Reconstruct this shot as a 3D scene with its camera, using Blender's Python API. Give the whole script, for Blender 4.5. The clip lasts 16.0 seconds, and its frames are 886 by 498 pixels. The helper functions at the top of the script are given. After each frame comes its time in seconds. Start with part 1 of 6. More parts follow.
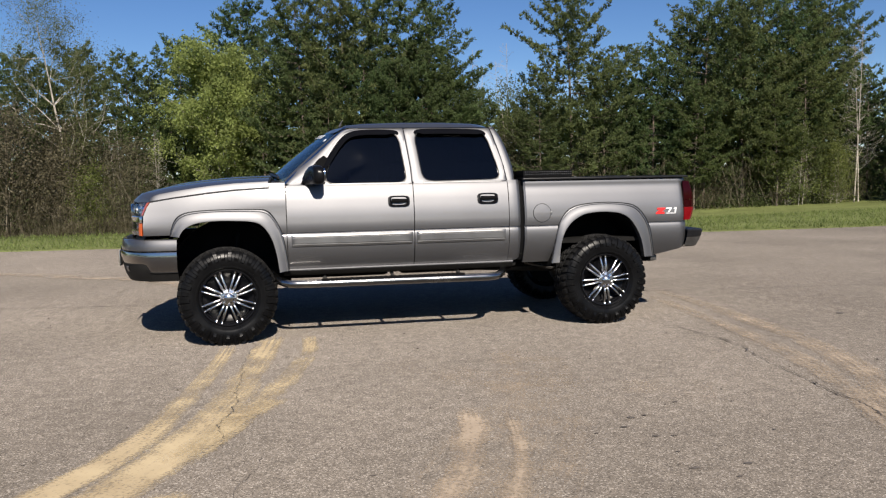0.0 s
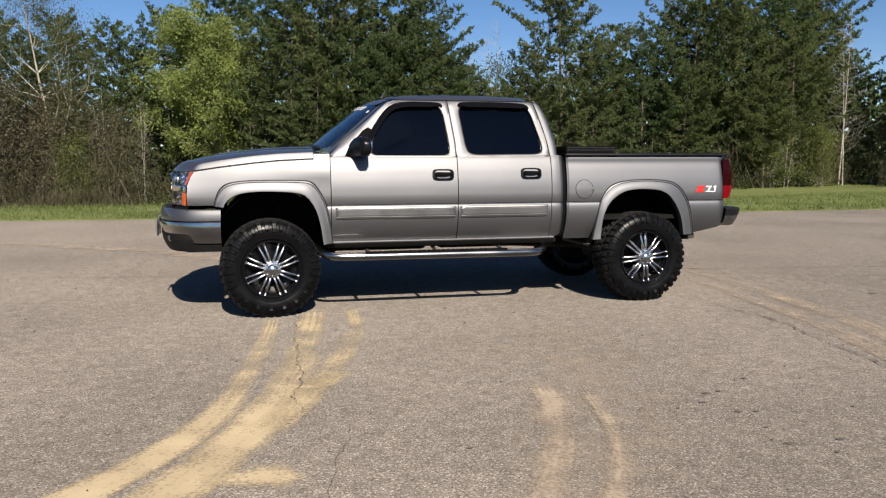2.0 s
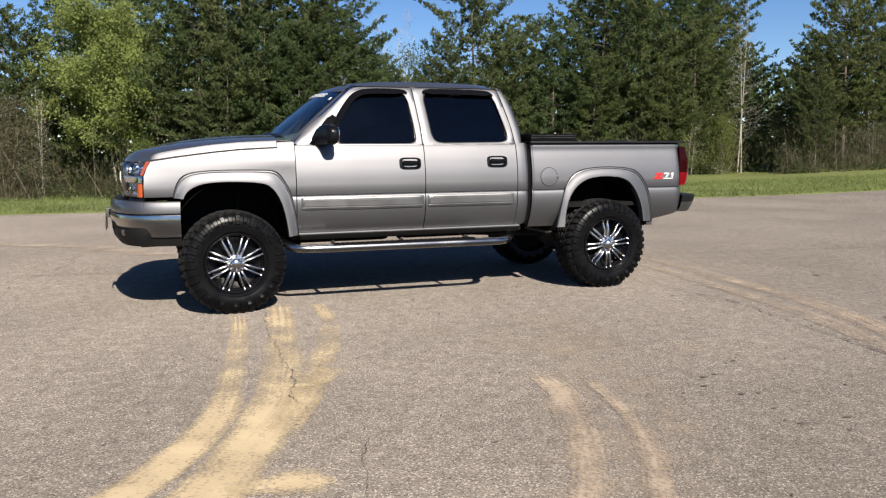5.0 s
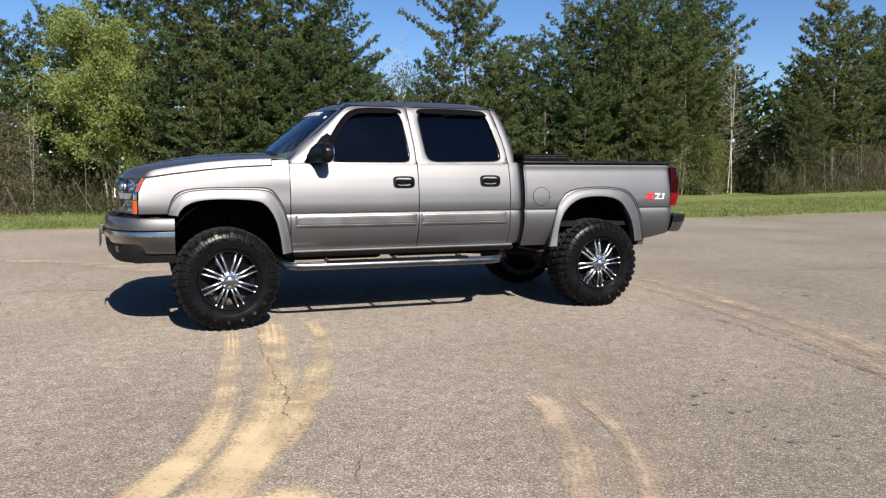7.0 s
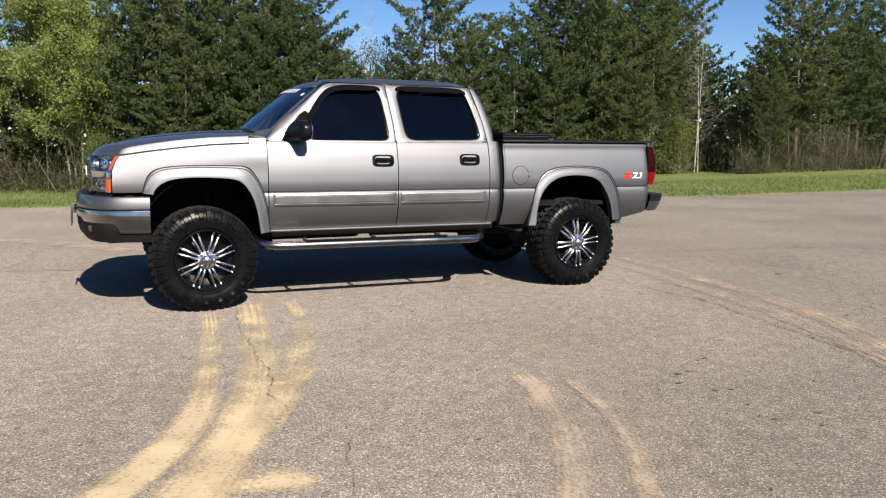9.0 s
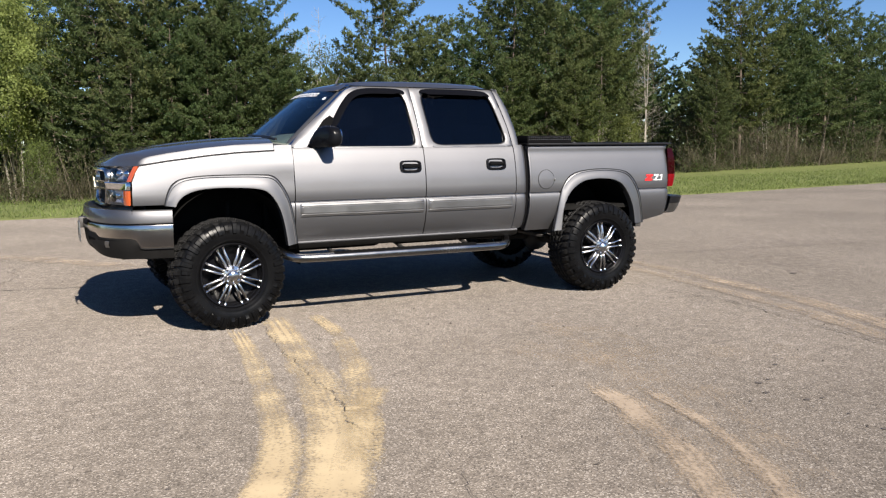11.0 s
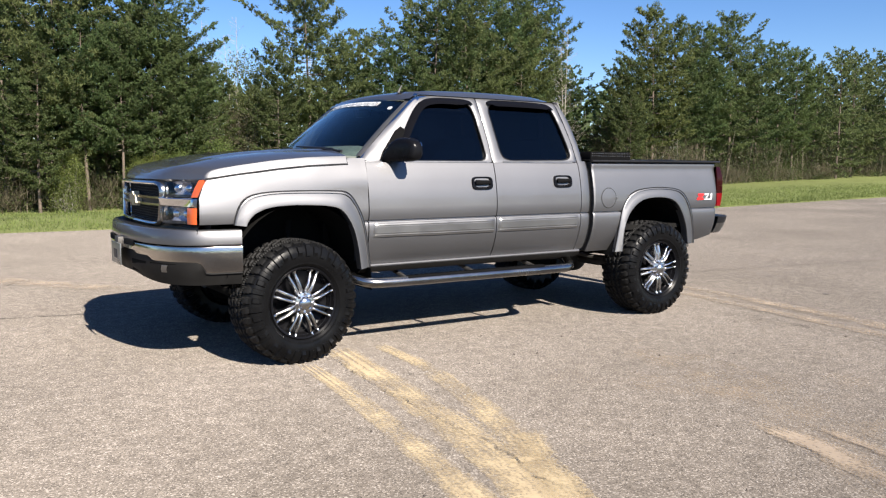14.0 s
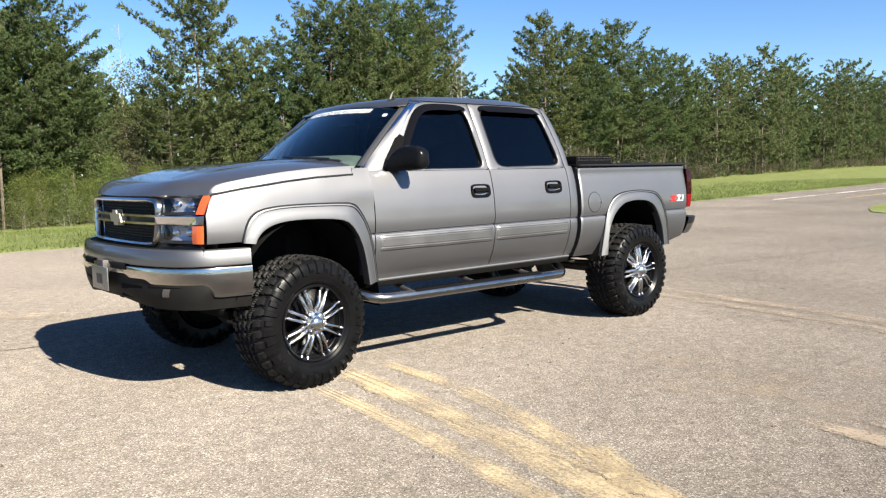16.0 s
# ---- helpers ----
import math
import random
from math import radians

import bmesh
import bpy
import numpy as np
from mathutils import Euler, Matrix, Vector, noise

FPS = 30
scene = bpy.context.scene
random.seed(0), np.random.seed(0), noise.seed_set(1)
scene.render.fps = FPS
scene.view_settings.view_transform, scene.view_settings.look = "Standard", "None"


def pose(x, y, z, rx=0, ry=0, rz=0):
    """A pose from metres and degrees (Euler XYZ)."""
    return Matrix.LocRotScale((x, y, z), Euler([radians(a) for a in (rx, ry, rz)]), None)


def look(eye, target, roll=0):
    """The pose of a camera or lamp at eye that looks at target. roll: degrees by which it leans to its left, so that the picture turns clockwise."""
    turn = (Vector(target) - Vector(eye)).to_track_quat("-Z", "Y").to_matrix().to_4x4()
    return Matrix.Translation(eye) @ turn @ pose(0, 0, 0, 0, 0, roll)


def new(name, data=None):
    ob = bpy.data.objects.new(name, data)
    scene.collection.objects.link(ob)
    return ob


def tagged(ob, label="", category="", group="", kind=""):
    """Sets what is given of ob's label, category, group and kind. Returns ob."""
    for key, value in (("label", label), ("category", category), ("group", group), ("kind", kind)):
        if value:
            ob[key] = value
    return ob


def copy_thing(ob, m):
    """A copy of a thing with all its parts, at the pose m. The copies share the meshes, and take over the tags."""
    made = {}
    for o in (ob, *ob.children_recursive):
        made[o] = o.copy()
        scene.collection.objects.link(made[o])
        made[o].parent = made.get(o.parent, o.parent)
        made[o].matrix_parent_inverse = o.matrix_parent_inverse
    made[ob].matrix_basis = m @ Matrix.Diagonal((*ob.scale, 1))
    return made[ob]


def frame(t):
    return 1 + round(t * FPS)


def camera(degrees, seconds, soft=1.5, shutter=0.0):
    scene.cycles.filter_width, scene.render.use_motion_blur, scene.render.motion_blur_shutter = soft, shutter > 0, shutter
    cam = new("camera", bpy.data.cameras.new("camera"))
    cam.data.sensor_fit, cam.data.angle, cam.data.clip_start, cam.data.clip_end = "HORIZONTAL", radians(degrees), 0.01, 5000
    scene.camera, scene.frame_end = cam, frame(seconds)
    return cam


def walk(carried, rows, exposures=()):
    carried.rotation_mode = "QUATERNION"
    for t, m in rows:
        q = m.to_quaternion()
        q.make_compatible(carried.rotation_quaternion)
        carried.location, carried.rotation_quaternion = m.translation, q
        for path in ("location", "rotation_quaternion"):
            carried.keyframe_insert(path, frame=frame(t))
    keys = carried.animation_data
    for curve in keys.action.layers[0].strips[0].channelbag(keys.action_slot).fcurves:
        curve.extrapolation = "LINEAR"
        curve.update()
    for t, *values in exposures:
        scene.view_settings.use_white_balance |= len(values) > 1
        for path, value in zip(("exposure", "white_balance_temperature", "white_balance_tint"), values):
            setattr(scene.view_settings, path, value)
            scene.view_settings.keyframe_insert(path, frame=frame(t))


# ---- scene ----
cam = camera(58.0, 16.0, soft=1.22)
PATH = [
    (0, (0.435, -8.482, 1.447), (0.849, -6.533, 1.281), -1.1),
    (0.5, (0.348, -8.419, 1.426), (0.748, -6.471, 1.212), 0.9),
    (1, (0.152, -8.417, 1.421), (0.624, -6.487, 1.198), 0.2),
    (1.5, (-0.003, -8.401, 1.432), (0.498, -6.478, 1.206), -0.5),
    (2, (-0.131, -8.309, 1.421), (0.328, -6.375, 1.198), -0.1),
    (2.5, (-0.208, -8.174, 1.438), (0.233, -6.238, 1.197), -1.4),
    (3, (-0.299, -8.094, 1.425), (0.21, -6.181, 1.142), 1.3),
    (3.5, (-0.452, -8.043, 1.41), (0.172, -6.161, 1.153), 0.6),
    (4, (-0.593, -8.026, 1.397), (0.083, -6.16, 1.152), -0.2),
    (4.2, (-0.597, -8.017, 1.398), (0.067, -6.149, 1.132), -0.5),
    (6.5, (-0.649, -8.065, 1.412), (0.046, -6.2, 1.211), 0.1),
    (7, (-0.641, -8.064, 1.408), (0.054, -6.199, 1.206), 0.1),
    (7.5, (-0.64, -8.06, 1.412), (0.059, -6.198, 1.2), -0.0),
    (8, (-0.641, -8.055, 1.407), (0.043, -6.195, 1.137), 0.1),
    (8.5, (-0.682, -8.044, 1.408), (0.015, -6.186, 1.158), 0.9),
    (8.7, (-0.698, -8.033, 1.408), (0.031, -6.187, 1.155), 0.6),
    (10.8, (-1.202, -7.469, 1.43), (-0.339, -5.681, 1.185), 0.1),
    (11, (-1.301, -7.43, 1.43), (-0.413, -5.655, 1.181), -0.5),
    (11.5, (-1.459, -7.285, 1.428), (-0.556, -5.517, 1.186), 0.4),
    (12, (-1.59, -7.079, 1.445), (-0.724, -5.287, 1.253), -1.7),
    (12.5, (-1.742, -6.909, 1.439), (-0.834, -5.14, 1.227), 0.8),
    (13, (-1.996, -6.742, 1.433), (-1.018, -5.01, 1.224), -1.0),
    (13.5, (-2.129, -6.531, 1.426), (-1.11, -4.827, 1.186), 1.1),
    (14, (-2.239, -6.283, 1.436), (-1.149, -4.62, 1.223), 0.3),
    (14.5, (-2.384, -6.123, 1.419), (-1.207, -4.522, 1.195), 2.3),
    (15, (-2.619, -5.967, 1.424), (-1.37, -4.425, 1.178), 0.3),
    (15.5, (-2.714, -5.786, 1.413), (-1.426, -4.273, 1.186), 1.0),
    (16, (-2.788, -5.599, 1.444), (-1.485, -4.094, 1.248), -1.1),
]
EXPOSURES = [(0, 0.51, 6320, 10), (1, 0.51, 6420, 10), (2, 0.56, 6420, 10), (3.5, 0.65, 6370, 10), (7, 0.82, 6270, 10), (8.5, 0.82, 6330, 10), (11, 0.87, 6270, 10), (12.5, 0.93, 6230, 10), (13.5, 1.09, 6230, 10), (14.5, 1.25, 6250, 10), (15.5, 1.29, 6380, 8), (16, 1.48, 6420, 6)]
walk(cam, [(t, look(eye, target, roll)) for t, eye, target, roll in PATH], EXPOSURES)

# ---- light ----
SUN_EL, SUN_AZ = 35.5, 178.5     # height over the horizon; bearing it shines from, clockwise from +y
world = bpy.data.worlds.new("sky")
scene.world = world
world.use_nodes = True
wn = world.node_tree.nodes
sky = wn.new("ShaderNodeTexSky")
sky.sky_type, sky.sun_disc = "NISHITA", False
sky.sun_elevation, sky.sun_rotation = radians(SUN_EL), radians(SUN_AZ)
sky.altitude, sky.air_density, sky.dust_density, sky.ozone_density = 0.0, 0.78, 0.12, 2.4
deep = wn.new("ShaderNodeHueSaturation")
deep.inputs["Hue"].default_value, deep.inputs["Saturation"].default_value = 0.508, 1.20
world.node_tree.links.new(sky.outputs[0], deep.inputs["Color"])
world.node_tree.links.new(deep.outputs[0], wn["Background"].inputs[0])
wn["Background"].inputs[1].default_value = 0.066
sun = new("sun", bpy.data.lights.new("sun", "SUN"))
sun.data.energy, sun.data.angle, sun.data.color = 5.4, radians(0.53), (1.0, 0.90, 0.77)
sun_way = Vector((math.sin(radians(SUN_AZ)) * math.cos(radians(SUN_EL)), math.cos(radians(SUN_AZ)) * math.cos(radians(SUN_EL)), math.sin(radians(SUN_EL))))
sun.matrix_world = Matrix.Translation((0, -20, 30)) @ sun_way.to_track_quat("Z", "Y").to_matrix().to_4x4()


# ---- materials ----
def links_of(m):
    return m.node_tree.nodes, m.node_tree.links


def material(name, base, rough=0.5, metal=0.0, var=0.12, scale=6.0, fine=70.0, bump=0.05, coat=0.0, spec=0.5, rough_var=0.08, trans=0.0, ior=1.45, random_var=0.0, depth=0.002):
    """A surface with variation of colour and gloss at two scales and a fine relief."""
    m = bpy.data.materials.new(name)
    m.use_nodes = True
    n, l = links_of(m)
    p = n["Principled BSDF"]
    tc = n.new("ShaderNodeTexCoord")
    big, small = n.new("ShaderNodeTexNoise"), n.new("ShaderNodeTexNoise")
    big.inputs["Scale"].default_value, big.inputs["Detail"].default_value = scale, 5
    small.inputs["Scale"].default_value, small.inputs["Detail"].default_value = fine, 3
    l.new(tc.outputs["Object"], big.inputs["Vector"])
    l.new(tc.outputs["Object"], small.inputs["Vector"])
    add = n.new("ShaderNodeMath")
    add.operation = "MULTIPLY_ADD"
    l.new(small.outputs[0], add.inputs[0])
    add.inputs[1].default_value = 0.4
    l.new(big.outputs[0], add.inputs[2])
    mr = n.new("ShaderNodeMapRange")
    mr.inputs["From Min"].default_value, mr.inputs["From Max"].default_value = 0.4, 1.0
    mr.inputs["To Min"].default_value, mr.inputs["To Max"].default_value = 1 - var, 1 + var
    l.new(add.outputs[0], mr.inputs["Value"])
    fac = mr.outputs[0]
    if random_var:
        oi = n.new("ShaderNodeObjectInfo")
        m2 = n.new("ShaderNodeMapRange")
        m2.inputs["To Min"].default_value, m2.inputs["To Max"].default_value = 1 - random_var, 1 + random_var
        l.new(oi.outputs["Random"], m2.inputs["Value"])
        mu = n.new("ShaderNodeMath")
        mu.operation = "MULTIPLY"
        l.new(fac, mu.inputs[0])
        l.new(m2.outputs[0], mu.inputs[1])
        fac = mu.outputs[0]
    hs = n.new("ShaderNodeVectorMath")
    hs.operation = "SCALE"
    hs.inputs[0].default_value = base
    l.new(fac, hs.inputs["Scale"])
    l.new(hs.outputs[0], p.inputs["Base Color"])
    rr = n.new("ShaderNodeMapRange")
    rr.inputs["From Min"].default_value, rr.inputs["From Max"].default_value = 0.3, 0.7
    rr.inputs["To Min"].default_value, rr.inputs["To Max"].default_value = max(0.0, rough - rough_var), min(1.0, rough + rough_var)
    l.new(big.outputs[0], rr.inputs["Value"])
    l.new(rr.outputs[0], p.inputs["Roughness"])
    p.inputs["Metallic"].default_value = metal
    p.inputs["Coat Weight"].default_value, p.inputs["Coat Roughness"].default_value = coat, 0.04
    p.inputs["Specular IOR Level"].default_value = spec
    p.inputs["Transmission Weight"].default_value, p.inputs["IOR"].default_value = trans, ior
    if bump:
        b = n.new("ShaderNodeBump")
        b.inputs["Strength"].default_value, b.inputs["Distance"].default_value = bump, depth
        l.new(small.outputs[0], b.inputs["Height"])
        l.new(b.outputs[0], p.inputs["Normal"])
    return m


def leaf_material(name, base, var=0.35, island=0.45):
    """Foliage: a matt leaf that lets a little light through, each one of its own green."""
    m = bpy.data.materials.new(name)
    m.use_nodes = True
    n, l = links_of(m)
    p = n["Principled BSDF"]
    geo, oi, tc = n.new("ShaderNodeNewGeometry"), n.new("ShaderNodeObjectInfo"), n.new("ShaderNodeTexCoord")
    no = n.new("ShaderNodeTexNoise")
    no.inputs["Scale"].default_value, no.inputs["Detail"].default_value = 0.55, 3
    l.new(tc.outputs["Object"], no.inputs["Vector"])
    a = n.new("ShaderNodeMapRange")
    a.inputs["To Min"].default_value, a.inputs["To Max"].default_value = 1 - island, 1 + island
    l.new(geo.outputs["Random Per Island"], a.inputs["Value"])
    b = n.new("ShaderNodeMapRange")
    b.inputs["From Min"].default_value, b.inputs["From Max"].default_value = 0.3, 0.7
    b.inputs["To Min"].default_value, b.inputs["To Max"].default_value = 1 - var, 1 + var
    l.new(no.outputs[0], b.inputs["Value"])
    c = n.new("ShaderNodeMath")
    c.operation = "MULTIPLY"
    l.new(a.outputs[0], c.inputs[0])
    l.new(b.outputs[0], c.inputs[1])
    hue = n.new("ShaderNodeHueSaturation")
    hue.inputs["Color"].default_value = (*base, 1)
    h = n.new("ShaderNodeMapRange")
    h.inputs["To Min"].default_value, h.inputs["To Max"].default_value = 0.485, 0.525
    l.new(oi.outputs["Random"], h.inputs["Value"])
    l.new(h.outputs[0], hue.inputs["Hue"])
    l.new(c.outputs[0], hue.inputs["Value"])
    l.new(hue.outputs[0], p.inputs["Base Color"])
    p.inputs["Roughness"].default_value, p.inputs["Specular IOR Level"].default_value = 0.6, 0.25
    tr = n.new("ShaderNodeBsdfTranslucent")
    l.new(hue.outputs[0], tr.inputs["Color"])
    mix = n.new("ShaderNodeMixShader")
    mix.inputs[0].default_value = 0.55
    l.new(p.outputs[0], mix.inputs[1])
    l.new(tr.outputs[0], mix.inputs[2])
    l.new(mix.outputs[0], n["Material Output"].inputs["Surface"])
    return m


def pavement_material():
    """Worn asphalt with pale exposed stones, faint stains and wheel-polished patches."""
    m = bpy.data.materials.new("asphalt")
    m.use_nodes = True
    n, l = links_of(m)
    p = n["Principled BSDF"]
    tc = n.new("ShaderNodeTexCoord")
    vo, st, md = n.new("ShaderNodeTexVoronoi"), n.new("ShaderNodeTexNoise"), n.new("ShaderNodeTexNoise")
    vo.inputs["Scale"].default_value = 135
    st.inputs["Scale"].default_value, st.inputs["Detail"].default_value = 0.35, 7
    md.inputs["Scale"].default_value, md.inputs["Detail"].default_value = 9, 6
    for t in (vo, st, md):
        l.new(tc.outputs["Object"], t.inputs["Vector"])
    sep = n.new("ShaderNodeSeparateColor")
    l.new(vo.outputs["Color"], sep.inputs[0])
    ramp = n.new("ShaderNodeValToRGB")
    e = ramp.color_ramp.elements
    e[0].position, e[0].color = 0.0, (0.074, 0.065, 0.056, 1)
    e[1].position, e[1].color = 1.0, (0.312, 0.280, 0.246, 1)
    k = e.new(0.30)
    k.color = (0.133, 0.116, 0.099, 1)
    k = e.new(0.80)
    k.color = (0.171, 0.148, 0.126, 1)
    l.new(sep.outputs[0], ramp.inputs[0])
    s = n.new("ShaderNodeMapRange")
    s.inputs["From Min"].default_value, s.inputs["From Max"].default_value = 0.3, 0.7
    s.inputs["To Min"].default_value, s.inputs["To Max"].default_value = 0.84, 1.16
    l.new(st.outputs[0], s.inputs["Value"])
    s2 = n.new("ShaderNodeMapRange")
    s2.inputs["From Min"].default_value, s2.inputs["From Max"].default_value = 0.3, 0.7
    s2.inputs["To Min"].default_value, s2.inputs["To Max"].default_value = 0.85, 1.15
    l.new(md.outputs[0], s2.inputs["Value"])
    mu = n.new("ShaderNodeMath")
    mu.operation = "MULTIPLY"
    l.new(s.outputs[0], mu.inputs[0])
    l.new(s2.outputs[0], mu.inputs[1])
    sc = n.new("ShaderNodeVectorMath")
    sc.operation = "SCALE"
    l.new(ramp.outputs[0], sc.inputs[0])
    l.new(mu.outputs[0], sc.inputs["Scale"])
    l.new(sc.outputs[0], p.inputs["Base Color"])
    p.inputs["Roughness"].default_value, p.inputs["Specular IOR Level"].default_value = 0.9, 0.06
    b = n.new("ShaderNodeBump")
    p.inputs["Diffuse Roughness"].default_value = 1.0
    b.inputs["Strength"].default_value, b.inputs["Distance"].default_value = 0.5, 0.005
    l.new(vo.outputs["Distance"], b.inputs["Height"])
    l.new(b.outputs[0], p.inputs["Normal"])
    return m


def sand_material(name="sand", low=(0.278, 0.219, 0.140), high=(0.416, 0.338, 0.216)):
    """Pale sand pressed on to the asphalt: it thins out in grains and streaks along the track."""
    m = bpy.data.materials.new(name)
    m.use_nodes = True
    n, l = links_of(m)
    p = n["Principled BSDF"]
    at, tk = n.new("ShaderNodeAttribute"), n.new("ShaderNodeAttribute")
    at.attribute_name, tk.attribute_name = "cover", "track"
    tc = n.new("ShaderNodeTexCoord")
    g, st, big = n.new("ShaderNodeTexNoise"), n.new("ShaderNodeTexNoise"), n.new("ShaderNodeTexNoise")
    g.inputs["Scale"].default_value, g.inputs["Detail"].default_value = 55, 7
    st.inputs["Scale"].default_value, st.inputs["Detail"].default_value = 1.0, 3
    big.inputs["Scale"].default_value, big.inputs["Detail"].default_value = 2.8, 6
    l.new(tc.outputs["Object"], g.inputs["Vector"])
    l.new(tc.outputs["Object"], big.inputs["Vector"])
    l.new(tk.outputs["Vector"], st.inputs["Vector"])
    def mad(a, k, c):
        q = n.new("ShaderNodeMath")
        q.operation = "MULTIPLY_ADD"
        l.new(a, q.inputs[0])
        q.inputs[1].default_value = k
        if isinstance(c, float):
            q.inputs[2].default_value = c
        else:
            l.new(c, q.inputs[2])
        return q.outputs[0]
    v = mad(at.outputs["Fac"], 1.25, -2.22)
    v = mad(g.outputs[0], 1.9, v)
    v = mad(st.outputs[0], 1.0, v)
    v = mad(big.outputs[0], 1.5, v)
    mr = n.new("ShaderNodeMapRange")
    mr.inputs["From Min"].default_value, mr.inputs["From Max"].default_value = 0.10, 1.05
    mr.inputs["To Max"].default_value = 0.84
    l.new(v, mr.inputs["Value"])
    ramp = n.new("ShaderNodeValToRGB")
    e = ramp.color_ramp.elements
    e[0].position, e[0].color = 0.3, (*low, 1)
    e[1].position, e[1].color = 0.75, (*high, 1)
    l.new(big.outputs[0], ramp.inputs[0])
    l.new(ramp.outputs[0], p.inputs["Base Color"])
    p.inputs["Roughness"].default_value, p.inputs["Specular IOR Level"].default_value = 0.9, 0.2
    p.inputs["Diffuse Roughness"].default_value = 1.0
    tr, mix = n.new("ShaderNodeBsdfTransparent"), n.new("ShaderNodeMixShader")
    l.new(mr.outputs[0], mix.inputs[0])
    l.new(tr.outputs[0], mix.inputs[1])
    l.new(p.outputs[0], mix.inputs[2])
    l.new(mix.outputs[0], n["Material Output"].inputs["Surface"])
    return m


def paint_material(name, flake, rough):
    """Metallic lacquer: a broad sheen of fine flakes and a little diffuse under a clear coat that mirrors by its Fresnel gloss."""
    m = bpy.data.materials.new(name)
    m.use_nodes = True
    n, l = links_of(m)
    n.remove(n["Principled BSDF"])
    tc, big, fine = n.new("ShaderNodeTexCoord"), n.new("ShaderNodeTexNoise"), n.new("ShaderNodeTexNoise")
    big.inputs["Scale"].default_value, big.inputs["Detail"].default_value = 2.5, 5
    fine.inputs["Scale"].default_value, fine.inputs["Detail"].default_value = 700, 2
    for t in (big, fine):
        l.new(tc.outputs["Object"], t.inputs["Vector"])
    mix_noise = n.new("ShaderNodeMath")
    mix_noise.operation = "MULTIPLY_ADD"
    l.new(fine.outputs[0], mix_noise.inputs[0])
    mix_noise.inputs[1].default_value = 0.5
    l.new(big.outputs[0], mix_noise.inputs[2])
    tone = n.new("ShaderNodeMapRange")
    tone.inputs["From Min"].default_value, tone.inputs["From Max"].default_value = 0.45, 1.05
    tone.inputs["To Min"].default_value, tone.inputs["To Max"].default_value = 0.95, 1.05
    l.new(mix_noise.outputs[0], tone.inputs["Value"])
    col = n.new("ShaderNodeVectorMath")
    col.operation = "SCALE"
    col.inputs[0].default_value = flake
    l.new(tone.outputs[0], col.inputs["Scale"])
    sheen, dif, coat = n.new("ShaderNodeBsdfGlossy"), n.new("ShaderNodeBsdfDiffuse"), n.new("ShaderNodeBsdfGlossy")
    l.new(col.outputs[0], sheen.inputs["Color"])
    l.new(col.outputs[0], dif.inputs["Color"])
    sheen.inputs["Roughness"].default_value = rough
    coat.inputs["Roughness"].default_value = 0.035
    under, fr, over = n.new("ShaderNodeMixShader"), n.new("ShaderNodeFresnel"), n.new("ShaderNodeMixShader")
    under.inputs[0].default_value = 0.06
    l.new(sheen.outputs[0], under.inputs[1])
    l.new(dif.outputs[0], under.inputs[2])
    fr.inputs["IOR"].default_value = 1.45
    l.new(fr.outputs[0], over.inputs[0])
    l.new(under.outputs[0], over.inputs[1])
    l.new(coat.outputs[0], over.inputs[2])
    l.new(over.outputs[0], n["Material Output"].inputs["Surface"])
    return m


def pane_material(name, tint, mirror=0.055):
    """Thin flat glass: it tints what lies behind it and mirrors at its surface."""
    m = bpy.data.materials.new(name)
    m.use_nodes = True
    n, l = links_of(m)
    n.remove(n["Principled BSDF"])
    tr, gl, lw, mix = n.new("ShaderNodeBsdfTransparent"), n.new("ShaderNodeBsdfGlossy"), n.new("ShaderNodeLayerWeight"), n.new("ShaderNodeMixShader")
    tr.inputs["Color"].default_value = (*tint, 1)
    gl.inputs["Roughness"].default_value = 0.015
    no, b = n.new("ShaderNodeTexNoise"), n.new("ShaderNodeBump")
    no.inputs["Scale"].default_value = 3.0
    b.inputs["Strength"].default_value, b.inputs["Distance"].default_value = 0.05, 0.01
    l.new(no.outputs[0], b.inputs["Height"])
    l.new(b.outputs[0], gl.inputs["Normal"])
    pw, ma = n.new("ShaderNodeMath"), n.new("ShaderNodeMath")
    pw.operation, ma.operation = "POWER", "MULTIPLY_ADD"
    lw.inputs["Blend"].default_value = 0.5
    l.new(lw.outputs["Facing"], pw.inputs[0])
    pw.inputs[1].default_value = 5.0
    l.new(pw.outputs[0], ma.inputs[0])
    ma.inputs[1].default_value, ma.inputs[2].default_value = 0.93, mirror
    l.new(ma.outputs[0], mix.inputs[0])
    l.new(tr.outputs[0], mix.inputs[1])
    l.new(gl.outputs[0], mix.inputs[2])
    l.new(mix.outputs[0], n["Material Output"].inputs["Surface"])
    return m


PAINT = paint_material("pewter_paint", (0.184, 0.183, 0.188), 0.53)
BOWL = material("lamp_bowl", (0.56, 0.57, 0.60), 0.20, 0.8, 0.1, 20, 90, 0.05)
DULL = material("bumper_chrome", (0.56, 0.53, 0.49), 0.17, 1.0, 0.10, 4, 60, 0.03, rough_var=0.07)
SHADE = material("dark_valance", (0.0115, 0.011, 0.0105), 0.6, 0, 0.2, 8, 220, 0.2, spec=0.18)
MACHINED = material("machined_alloy", (0.66, 0.655, 0.645), 0.22, 1.0, 0.06, 30, 240, 0.05, rough_var=0.05)
CHROME = material("chrome", (0.82, 0.82, 0.83), 0.07, 1.0, 0.05, 5, 60, 0.02, rough_var=0.04)
